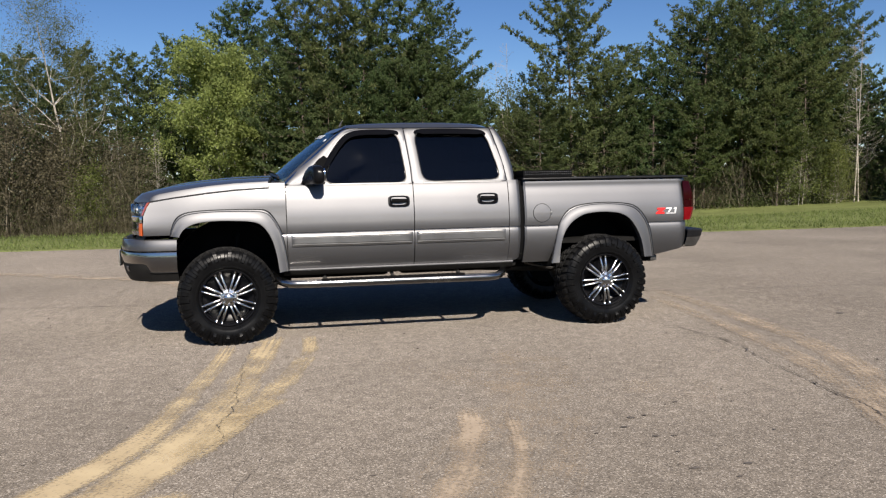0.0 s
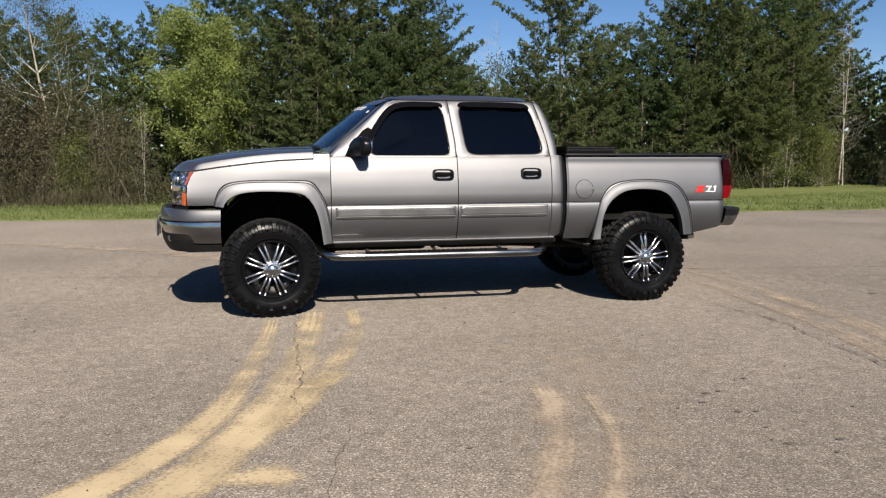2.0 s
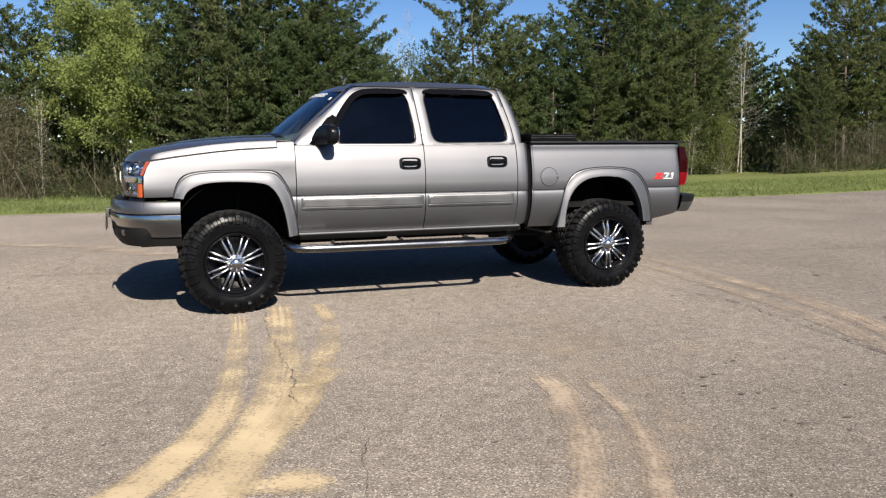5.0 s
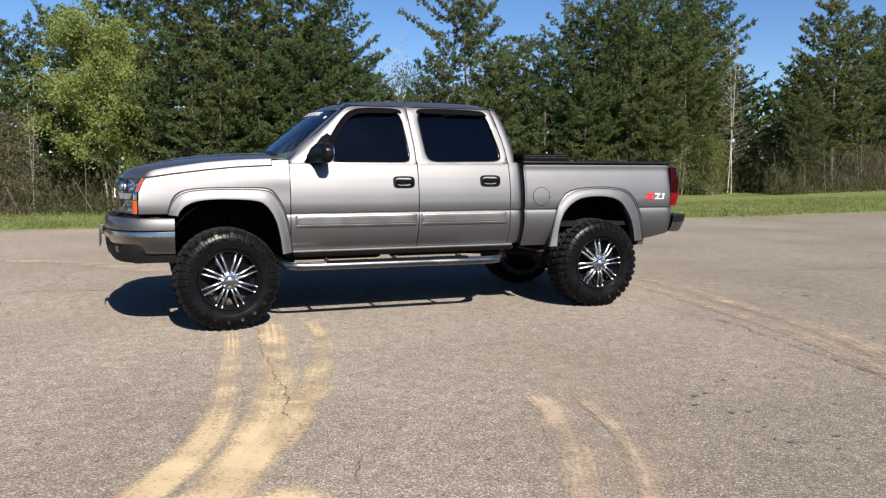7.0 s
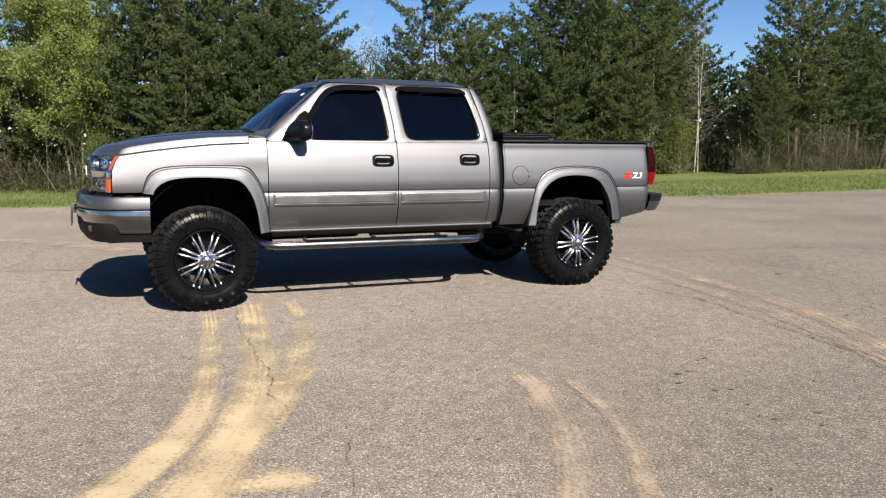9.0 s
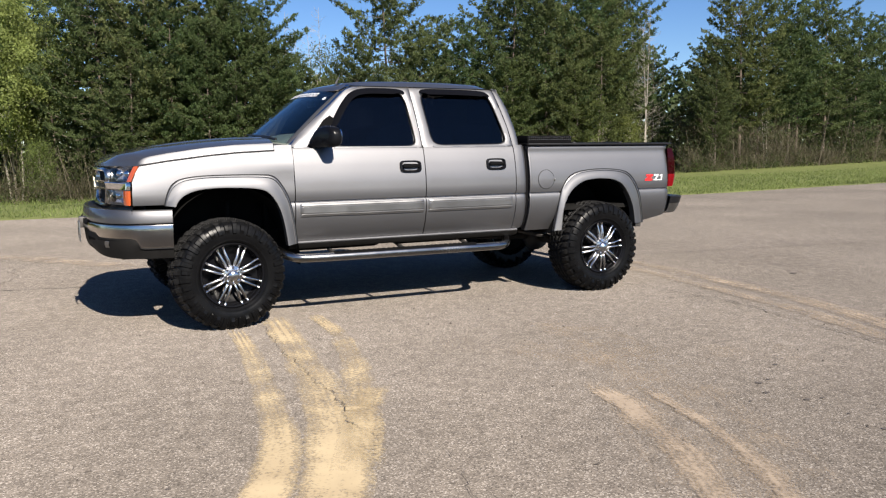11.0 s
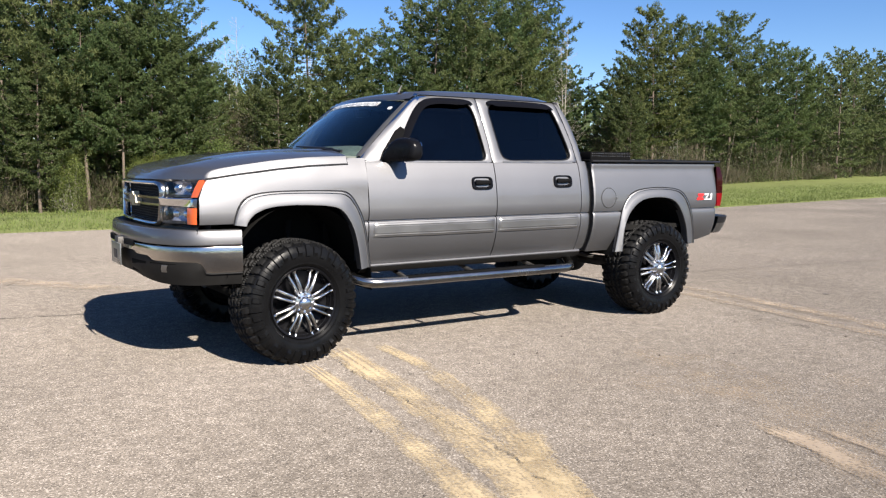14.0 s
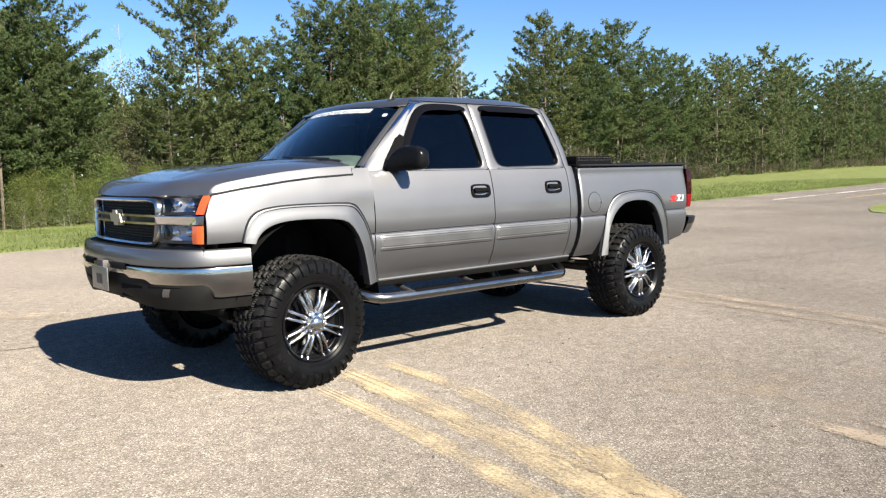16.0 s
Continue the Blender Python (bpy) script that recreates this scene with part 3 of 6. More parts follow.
def door_handle(x0, x1, zc, side, parent):
    bm = bmesh.new()
    y = side_y(0, zc)
    c, hw, hh = (x0 + x1) / 2, (x1 - x0) / 2, 0.052
    ring = [(c + hw * math.copysign(abs(math.cos(a)) ** 0.45, math.cos(a)), zc + hh * math.copysign(abs(math.sin(a)) ** 0.5, math.sin(a))) for a in [2 * math.pi * k / 32 for k in range(32)]]
    rows = [[(c + (x - c) * g, side * (line(SIDE, z) + d), zc + (z - zc) * g) for x, z in ring] for g, d in ((1.03, -0.004), (1.0, 0.012), (0.86, 0.013), (0.80, 0.004), (0.4, -0.012))]
    vs = sheet(bm, rows, True)
    bm.faces.new(vs[-1])
    h = part("door_handle", bm, MIRROR_BLACK, parent, "black plastic pull handle", 35)
    bm = bmesh.new()
    rows = []
    for k in range(13):
        u = k / 12
        x = x0 + 0.03 + (x1 - x0 - 0.05) * u
        bow = 0.030 * math.sin(math.pi * (0.1 + 0.85 * u)) ** 0.5
        r = 0.020 - 0.004 * u
        rows.append([(x, side * (y + bow + 0.45 * r * math.cos(a) - 0.004), zc + 0.006 + r * math.sin(a)) for a in [2 * math.pi * j / 12 for j in range(12)]])
    vs = sheet(bm, rows, True)
    bm.faces.new(vs[0])
    bm.faces.new(vs[-1])
    part("handle_grip", bm, VINYL, parent, "", 40)
    return h


def belt_strip(x0, x1, side, parent):
    """Bright wiper strip along the lower edge of a door's window."""
    bm = bmesh.new()
    sheet(bm, [[(x, side * (green_y(x, z) + d), z) for z, d in ((1.444, 0.002), (1.446, 0.009), (1.454, 0.010), (1.457, 0.006), (1.458, -0.006))] for x in np.linspace(x0, x1, 8)])
    return part("belt_strip", bm, BRIGHT, parent, "thin bright strip under the window", 40)


def moulding(x0, x1, side, parent):
    """Bright bodyside strip with a raised middle field."""
    bm = bmesh.new()
    xs = [x0, x0 + 0.012, x0 + 0.035] + list(np.linspace(x0 + 0.06, x1 - 0.05, 8)) + [x1 - 0.03, x1 - 0.010, x1]
    rows = []
    for i, x in enumerate(xs):
        e = min(i, len(xs) - 1 - i)
        d = (0.0, 0.010, 0.014, 0.015)[min(e, 3)]
        lo, hi = 0.872 + 0.004 * (x < 1.0), 0.986
        row = []
        for f, g in ((0, 0.0), (0.03, 0.7), (0.18, 1.0), (0.22, 0.72), (0.26, 0.72), (0.30, 1.0), (0.74, 1.0), (0.78, 0.72), (0.82, 0.72), (0.86, 1.0), (0.97, 0.7), (1, 0)):
            z = lo + (hi - lo) * f
            row.append((x, side * (line(SIDE, z) + d * g - 0.001), z))
        rows.append(row)
    sheet(bm, rows)
    return part("side_moulding", bm, BRIGHT, parent, "satin silver rub strip", 30)


def flare(outer, inner, side, yo, label):
    bm = bmesh.new()
    a, b = resample(outer, 60), resample(inner, 60)
    rows = []
    for f, y in ((-0.03, -0.02), (0.0, 0.000), (0.015, 0.014), (0.10, 0.019), (0.125, 0.009), (0.17, 0.009), (0.5, 0.021), (0.85, 0.031), (0.97, 0.031), (1.0, 0.022), (1.0, -0.04)):
        rows.append([(p[0] + (q[0] - p[0]) * f, side * (yo + y), p[1] + (q[1] - p[1]) * f) for p, q in zip(a, b)])
    sheet(bm, rows)
    fl = part("fender_flare", bm, PAINT, truck, label, 22)
    bm = bmesh.new()
    sheet(bm, [[(p[0] + (q[0] - p[0]) * f, side * (yo + y), p[1] + (q[1] - p[1]) * f) for p, q in zip(a, b)] for f, y in ((-0.085, 0.004), (-0.075, 0.012), (0.0, 0.013), (0.03, 0.002))])
    part("flare_gasket", bm, BLACK, fl, "black rubber edge")
    return fl


def wheel_well(cx, side, r, a0, a1):
    bm = bmesh.new()
    rows = []
    for y in (0.99, 0.94, 0.40):
        rows.append([(cx + r * math.cos(a), side * y, 0.52 + r * 1.12 * math.sin(a)) for a in [math.pi * (a0 + (a1 - a0) * k / 24) for k in range(25)]])
    vs = sheet(bm, rows)
    c = bm.verts.new((cx, side * 0.40, 0.55))
    for p, q in zip(vs[-1], vs[-1][1:]):
        bm.faces.new((p, q, c))
    return part("wheel_liner", bm, DARK, truck, "black wheel arch liner")


LEVELS = [0.66, 0.70, 0.76, 0.82, 0.88, 0.93, 0.965, 0.985, 0.995, 0.999, 1.005, 1.010, 1.04, 1.08, 1.10, 1.15, 1.20, 1.25, 1.30, 1.33, 1.36, 1.38, 1.40, 1.415, 1.43, 1.44]


def arch_mid(outer, inner):
    return [((p[0] + q[0]) / 2, (p[1] + q[1]) / 2) for p, q in zip(resample(outer, 50), resample(inner, 50))]


def body_side(s):
    mid = arch_mid(F_OUT, F_IN)

    def wing_bottom(x):
        return 1.020 if x < -0.44 else line(mid, x) if x < 0.524 else 0.665

    xs = [-0.694, -0.690, -0.682, -0.67, -0.66, -0.65, -0.64, -0.632, -0.61] + list(np.linspace(-0.58, -0.441, 6)) + list(np.linspace(-0.439, 0.40, 26)) + [0.409, 0.412] + list(np.linspace(0.42, 0.523, 14)) + [0.5245, 0.54, 0.556]
    panel("front_wing", xs, wing_bottom, lambda x: min(gap_z(x) if x < 0.411 else 1.472, line([(-0.695, 1.10), (-0.690, 1.195), (-0.66, 1.268), (-0.63, 1.320), (-0.6, 1.36), (-0.5, 1.8)], x)), wing_y, LEVELS + [1.45, 1.46], s, thick=0.003)
    flare(F_OUT, F_IN, s, 0.996, "painted bolt-on wheel arch flare")
    # doors
    fd = panel("front_door", list(np.linspace(0.564, 1.749, 14)), lambda x: 0.672, lambda x: 1.442, side_y, LEVELS, s, label="silver front door")
    window_frame("door_frame", FRAME_F, WIN_F, (1.38, 1.66), s, fd)
    window_seal(WIN_F, (1.38, 1.66), s, fd)
    window_pane("door_window", WIN_F, (1.38, 1.66), s, fd, TINT)
    rain_visor([(0.885, 1.565), (0.955, 1.69), (1.05, 1.83), (1.14, 1.925), (1.26, 1.962), (1.50, 1.964), (1.64, 1.958), (1.655, 1.93)], s, fd)
    belt_strip(0.93, 1.70, s, fd)
    door_handle(1.508, 1.712, 1.278, s, fd)
    moulding(0.598, 1.735, s, fd)
    rd = panel("rear_door", list(np.linspace(1.757, 2.60, 10)) + [2.63, 2.66, 2.685], lambda x: line([(2.5, 0.660), (2.60, 0.664), (2.64, 0.72), (2.68, 0.85), (2.69, 0.95)], x), lambda x: 1.442, side_y, LEVELS, s, label="silver rear door")
    window_frame("door_frame", FRAME_R, WIN_R, (2.20, 1.69), s, rd)
    window_seal(WIN_R, (2.20, 1.69), s, rd)
    window_pane("door_window", WIN_R, (2.20, 1.69), s, rd, TINT)
    rain_visor([(1.803, 1.935), (1.82, 1.962), (1.90, 1.968), (2.20, 1.968), (2.44, 1.962), (2.50, 1.95), (2.525, 1.92)], s, rd)
    belt_strip(1.86, 2.63, s, rd)
    door_handle(2.378, 2.582, 1.286, s, rd)
    moulding(1.772, 2.652, s, rd)
    # rear corner of the cab
    panel("cab_corner", [2.60, 2.61, 2.65, 2.69, 2.694, 2.72, 2.775, 2.790, 2.802, 2.810], lambda x: 0.655 if x < 2.74 else line([(2.74, 0.655), (2.82, 0.70)], x), lambda x: 1.46, lambda x, z: side_y(x, z) - 0.022 * smoothstep(2.78, 2.815, x) - (0.012 if x < 2.692 else 0.0), LEVELS, s, thick=0.1)
    bm = bmesh.new()
    zs = [1.455, 1.52, 1.6, 1.7, 1.8, 1.88, 1.94, 1.99]
    fr = [(1.45, 2.696), (1.64, 2.668), (1.88, 2.604), (1.985, 2.572)]
    re = [(1.45, 2.775), (1.52, 2.776), (1.62, 2.762), (1.80, 2.715), (1.90, 2.675), (1.95, 2.645), (1.99, 2.61)]
    sheet(bm, [[(line(fr, z) + (line(re, z) - line(fr, z)) * f, s * (green_y(2, z) - 0.001 - 0.03 * max(0, (f - 0.6) / 0.4) ** 2), z) for z in zs] + [] for f in (0, 0.3, 0.6, 0.8, 0.92, 1.0)])
    sheet(bm, [[(line(re, z), s * (green_y(2, z) - 0.031 - d), z) for z in zs] for d in (0, 0.05, 0.2)])
    part("rear_pillar", bm, PAINT, truck)
    # windscreen pillar
    bm = bmesh.new()
    rows = []
    for z in (1.455, 1.49, 1.53, 1.56, 1.575, 1.60, 1.67, 1.75, 1.82, 1.86, 1.91, 1.94, 1.955, 1.975, 1.988):
        x0 = line([(1.455, 0.530), (1.48, 0.558), (1.60, 0.690), (1.70, 0.800), (1.85, 0.970), (1.94, 1.070), (1.99, 1.125)], z)
        x1 = line([(1.44, 0.565), (1.575, 0.80), (1.86, 1.02), (1.955, 1.13), (1.975, 1.22), (1.99, 1.30)], z) + 0.022
        w = x1 - x0
        rows.append([(x1 + 0.004, s * (green_y(x1, z) + 0.001), z - 0.002), (x1, s * (green_y(x1, z) + 0.0055), z), (x0 + w * 0.6, s * (green_y(x0 + w * 0.6, z) + 0.005), z + 0.003), (x0 + w * 0.25, s * (green_y(x0, z) - 0.004), z + 0.005), (x0 + 0.008, s * (green_y(x0, z) - 0.020), z + 0.007), (x0 + 0.014, s * (green_y(x0, z) - 0.042), z - 0.004)])
    sheet(bm, rows)
    part("windscreen_pillar", bm, PAINT, truck)
    # sill
    bm = bmesh.new()
    sheet(bm, [[(x, s * y, z) for y, z in ((0.88, 0.662), (0.918, 0.672), (0.936, 0.668), (0.943, 0.659), (0.940, 0.650), (0.92, 0.648))] for x in (0.52, 0.6, 1.2, 1.8, 2.4, 2.74)])
    part("sill", bm, PAINT, truck, "narrow rounded painted sill lip")
    bm = bmesh.new()
    sheet(bm, [[(x, s * y, z) for y, z in ((0.91, 0.658), (0.936, 0.649), (0.925, 0.628), (0.89, 0.602), (0.80, 0.600))] for x in (0.52, 0.6, 1.2, 1.8, 2.4, 2.74)])
    part("rocker_panel", bm, SHADE, truck, "dark undercut panel below the doors")
    # black sheet in place of the shade in the gap between cab and bed
    bm = bmesh.new()
    sheet(bm, [[(x, s * (side_y(x, z) - d), z) for z in np.linspace(0.665, 1.45, 14)] for x, d in ((2.78, 0.07), (2.805, 0.05), (2.815, 0.048), (2.85, 0.048), (2.88, 0.07))])
    part("cab_gap_shade", bm, VINYL, truck, "black sheet standing in for the shade between cab and bed", 0)
    # load bed side
    rmid = arch_mid(R_OUT, R_IN)

    def bed_bottom(x):
        return line(rmid, x) if 3.16 < x < 4.156 else line([(2.86, 0.640), (3.16, 0.640), (4.156, 0.662), (4.30, 0.672), (4.59, 0.738)], x)

    def bed_y(x, z):
        y = side_y(x, z) - 0.05 * smoothstep(4.50, 4.60, x) ** 2 - 0.010 * smoothstep(2.868, 2.852, x)
        return y - 0.012 * smoothstep(1.44, 1.46, z) + 0.02 * smoothstep(1.38, 1.45, z)

    xs = [2.852, 2.856, 2.868, 2.93, 3.0, 3.1, 3.159] + list(np.linspace(3.161, 3.32, 14)) + list(np.linspace(3.34, 3.96, 20)) + list(np.linspace(3.98, 4.155, 14)) + [4.157, 4.20, 4.28, 4.36, 4.44, 4.50, 4.53, 4.56, 4.58, 4.592]
    bed = panel("bed_side", xs, bed_bottom, lambda x: 1.458, bed_y, LEVELS, s, thick=0.06)
    flare(R_OUT, R_IN, s, 0.996, "painted bolt-on wheel arch flare")
    if s < 0:
        bm = bmesh.new()
        for r0, r1, d in ((0.093, 0.089, 0.002), (0.0865, 0.0, 0.003)):
            ring = [2 * math.pi * k / 40 for k in range(40)]
            if r1:
                sheet(bm, [[(3.026 + r * math.cos(a), s * (bed_y(3, 1.13 + r * math.sin(a)) + d), 1.13 + r * math.sin(a)) for a in ring] for r in (r0, r1)], True)
        part("fuel_flap_gap", bm, DARK, bed, "round fuel flap seam")
        bm = bmesh.new()
        ring = [2 * math.pi * k / 40 for k in range(40)]
        rows = [[(3.026 + r * math.cos(a), s * (bed_y(3, 1.13 + r * math.sin(a)) + d), 1.13 + r * math.sin(a)) for a in ring] for r, d in ((0.089, 0.0), (0.088, 0.003), (0.05, 0.004), (0.01, 0.004))]
        vs = sheet(bm, rows, True)
        bm.faces.new(vs[-1])
        part("fuel_flap", bm, PAINT, bed)
        bm = bmesh.new()
        box(bm, 3.112, 3.128, -1.018, -1.0, 1.118, 1.142, 0.003)
        part("fuel_flap_catch", bm, BRIGHT, bed)
        # rear quarter decal: a red shape and two pale ones
        for poly, mat in (([(0.0, 0.068), (0.10, 0.068), (0.096, 0.050), (0.052, 0.024), (0.088, 0.022), (0.084, 0.0), (-0.022, 0.0), (-0.018, 0.020), (0.030, 0.046), (-0.004, 0.048)], RED_PAINT),
                                         ([(0.112, 0.068), (0.182, 0.068), (0.179, 0.056), (0.146, 0.016), (0.126, 0.016), (0.158, 0.053), (0.109, 0.053)], WHITE),
                                         ([(0.222, 0.068), (0.242, 0.068), (0.231, 0.016), (0.212, 0.016), (0.220, 0.050), (0.200, 0.050)], WHITE),
                                         ([(0.104, 0.010), (0.232, 0.010), (0.230, 0.002), (0.102, 0.002)], WHITE)):
            bm = bmesh.new()
            f = bm.faces.new([bm.verts.new((4.252 + 0.88 * x, s * (bed_y(4.3, 1.087 + z) + 0.003), 1.087 + 0.92 * z)) for x, z in poly])
            r = bmesh.ops.extrude_face_region(bm, geom=[f])
            for v in [g for g in r["geom"] if isinstance(g, bmesh.types.BMVert)]:
                v.co.y += s * 0.003
            bmesh.ops.triangulate(bm, faces=bm.faces)
            part("badge", bm, mat, bed, "flat coloured badge shape", 0)
    # tail lamp: red over pale over red
    for z0, z1, mat, nm in ((1.02, 1.150, RED, "tail_lamp_lower"), (1.152, 1.225, RED_DEEP, "tail_lamp_middle"), (1.227, 1.415, RED_DEEP, "tail_lamp_upper")):
        bm = bmesh.new()
        rows = []
        for z in np.linspace(z0, z1, 6):
            sh = 0.03 * smoothstep(1.05, 1.40, z)
            q = 0.045 * min(1.0, abs(z - 1.20) / 0.2) ** 2.2
            rows.append([(4.552 - sh * 0.4, s * 0.985, z), (4.556 - sh * 0.4, s * (0.999 - 0.15 * max(0, z - 1.32)), z), (4.640 - q * 0.7, s * (0.994 - 0.15 * max(0, z - 1.32)), z), (4.676 - sh * 0.3 - q, s * 0.968, z), (4.690 - sh * 0.4 - q, s * 0.90, z), (4.665 - sh * 0.4 - q, s * 0.80, z), (4.60, s * 0.80, z)])
        vs = sheet(bm, rows)
        bm.faces.new(vs[0])
        bm.faces.new(vs[-1])
        part(nm, bm, mat, truck, "dark red lamp lens")
    wheel_well(0.03, s, 0.56, -0.02, 0.93)
    wheel_well(3.65, s, 0.54, 0.09, 0.96)
    # inner apron above the wheel
    bm = bmesh.new()
    sheet(bm, [[(x, s * (0.86 - 0.05 * (z > 1.2)), z) for x in (-0.70, -0.3, 0.2, 0.55)] for z in (1.15, 1.20, 1.27)])
    sheet(bm, [[(-0.66, s * y, z) for y in (0.45, 0.90)] for z in (0.70, 1.0)])
    part("inner_apron", bm, DARK, truck, "black inner wing panel", 0)
    # step bar
    bm = bmesh.new()
    y = 1.055
    pts = [(0.40, s * 0.80, 0.62), (0.46, s * 0.93, 0.575), (0.53, s * 1.02, 0.545), (0.63, s * y, 0.538), (1.5, s * y, 0.535), (2.42, s * y, 0.53), (2.54, s * 1.03, 0.53), (2.62, s * 0.95, 0.545), (2.68, s * 0.82, 0.59)]
    tube(bm, resample(rounded(pts, 2), 40), 0.038, 16)
    bar = part("step_bar", bm, BAR, truck, "polished chrome tube step")
    bm = bmesh.new()
    box(bm, 0.86, 2.22, s * y - 0.029, s * y + 0.029, 0.556, 0.579, 0.008)
    for k in range(28):
        box(bm, 0.90 + 0.046 * k, 0.916 + 0.046 * k, s * y - 0.023, s * y + 0.023, 0.577, 0.582)
    part("step_pad", bm, VINYL, bar, "long black ribbed tread pad")
    for x in (0.9, 1.55, 2.2):
        bm = bmesh.new()
        tube(bm, [(x, s * 1.04, 0.535), (x, s * 0.90, 0.56), (x, s * 0.62, 0.62)], 0.018, 8)
        part("step_bracket", bm, STEEL, bar)
    # door mirror: a housing that widens out from its foot on the door
    bm = bmesh.new()
    rows = []
    for yy, xa, xb, za, zb in ((0.915, 0.712, 0.800, 1.445, 1.488), (0.945, 0.716, 0.845, 1.445, 1.535), (0.98, 0.735, 0.882, 1.445, 1.595), (1.02, 0.755, 0.900, 1.445, 1.622), (1.065, 0.772, 0.905, 1.446, 1.628), (1.12, 0.788, 0.910, 1.448, 1.624), (1.158, 0.800, 0.910, 1.452, 1.614), (1.185, 0.808, 0.908, 1.460, 1.600), (1.203, 0.820, 0.905, 1.474, 1.582), (1.211, 0.848, 0.892, 1.505, 1.552)):
        rows.append([((xa + xb) / 2 + (xb - xa) / 2 * math.copysign(abs(math.cos(b)) ** 0.62, math.cos(b)), s * yy, (za + zb) / 2 + (zb - za) / 2 * math.copysign(abs(math.sin(b)) ** 0.62, math.sin(b))) for b in [2 * math.pi * k / 28 for k in range(28)]])
    vs = sheet(bm, rows, True)
    bm.faces.new(vs[-1])
    mir = part("door_mirror", bm, MIRROR_BLACK, truck, "black plastic mirror housing", 50)
    bm = bmesh.new()
    ring = [(s * (1.105 + 0.080 * math.copysign(abs(math.cos(b)) ** 0.6, math.cos(b))), 1.537 + 0.062 * math.copysign(abs(math.sin(b)) ** 0.6, math.sin(b))) for b in [2 * math.pi * k / 28 for k in range(28)]]
    vs = sheet(bm, [[(x, yy, z) for yy, z in ring] for x in (0.895, 0.914)], True)
    bm.faces.new(vs[1])
    part("mirror_glass", bm, CHROME, mir)
    bm = bmesh.new()
    sheet(bm, [[(x, s * (green_y(x, z) + d), z) for x, z in ((0.70, 1.455), (0.735, 1.52), (0.80, 1.60), (0.87, 1.685), (0.925, 1.72), (0.99, 1.68), (0.955, 1.58), (0.925, 1.455))] for d in (0.006, 0.012)], True)
    bm.faces.new([bm.verts.new((x, s * (green_y(x, z) + 0.012), z)) for x, z in ((0.70, 1.455), (0.735, 1.52), (0.80, 1.60), (0.87, 1.685), (0.925, 1.72), (0.99, 1.68), (0.955, 1.58), (0.925, 1.455))])
    part("mirror_sail", bm, VINYL, mir)
    # head lamps
    for z0, z1, y0, dz, nm in ((1.197, 1.296, 0.600, 0.024, "headlight"), (1.022, 1.132, 0.590, 0.0, "driving_light")):
        amber, y1 = 0.890, 0.956

        def zz(yy, f):
            up = dz * min(1.0, (yy - y0) / (y1 - y0))
            return z0 + 0.2 * up + (z1 + up - z0 - 0.2 * up) * f

        def skin(yy, z, d):
            return (nose(yy, z) + d, s * yy, z)
        bm = bmesh.new()
        sheet(bm, [[skin(yy, zz(yy, f), -0.008 * math.sin(math.pi * f)) for f in np.linspace(0, 1, 7)] for yy in np.linspace(y0, amber, 12)])
        lamp = part(nm, bm, CLEAR, truck, "clear lamp lens with bright bowl behind")
        bm = bmesh.new()
        rows = [[(nose(yy, zz(yy, f)) + 0.035 + 0.022 * math.cos((yy - y0) * 30) + 0.030 * math.sin(math.pi * f), s * yy, zz(yy, f)) for f in np.linspace(0, 1, 9)] for yy in np.linspace(y0, amber, 30)]
        sheet(bm, rows)
        part("reflector", bm, BOWL, lamp, "bright reflector bowl", 20)
        for yc in (0.70, 0.81):
            bm = bmesh.new()
            bmesh.ops.create_uvsphere(bm, u_segments=14, v_segments=8, radius=0.032, matrix=Matrix.Translation((nose(yc, z0) + 0.058, s * yc, (z0 + z1) / 2 + 0.01)))
            part("bulb_bowl", bm, CHROME, lamp, "", 40)
        bm = bmesh.new()
        sheet(bm, [[skin(yy, zz(yy, f), 0.012 + 0.02 * f) for f in (-0.02, 0.16)] for yy in np.linspace(y0, amber, 12)])
        sheet(bm, [[skin(yy, zz(yy, f), 0.014) for f in (0.0, 1.0)] for yy in (y0, y0 + 0.018)])
        part("lamp_mask", bm, BLACK, lamp)
        bm = bmesh.new()
        rows = []
        for yy in np.linspace(amber + 0.003, y1 - 0.012, 7):
            rows.append([skin(yy, zz(yy, f), -0.004 * math.sin(math.pi * f)) for f in np.linspace(0, 1, 7)])
        for q in (0.25, 0.6, 1.0):
            rows.append([(nose(y1 - 0.012, zz(y1, f)) + (lamp_back(zz(y1, f)) - 0.004 - nose(y1 - 0.012, zz(y1, f))) * q, s * (y1 - 0.012 + 0.022 * q ** 0.6), zz(y1, f)) for f in np.linspace(0, 1, 7)])
        rows.append([(p[0] + 0.01, p[1] - s * 0.05, p[2]) for p in rows[-1]])
        sheet(bm, rows)
        part("turn_signal", bm, AMBER, lamp, "amber corner lens")
    bm = bmesh.new()
    ys = list(np.linspace(0.585, 0.945, 14))
    rows = []
    for z, d in ((1.134, 0.03), (1.136, 0.006), (1.140, 0.001), (1.165, -0.005), (1.188, -0.017), (1.193, -0.014), (1.195, 0.03)):
        rows.append([(nose(yy, z) + d, s * yy, z) for yy in ys] + [(lamp_back(z) - 0.006, s * 0.968, z)])
    sheet(bm, rows)
    part("lamp_divider", bm, PAINT, truck)
    # dark lamp box behind the front
    bm = bmesh.new()
    sheet(bm, [[(nose(yy) + 0.10 + 0.02 * (yy > 0.9), s * min(yy, 0.93), z) for yy in np.linspace(0.5, 0.95, 8)] for z in (0.98, 1.31)])
    part("lamp_box", bm, BLACK, truck)


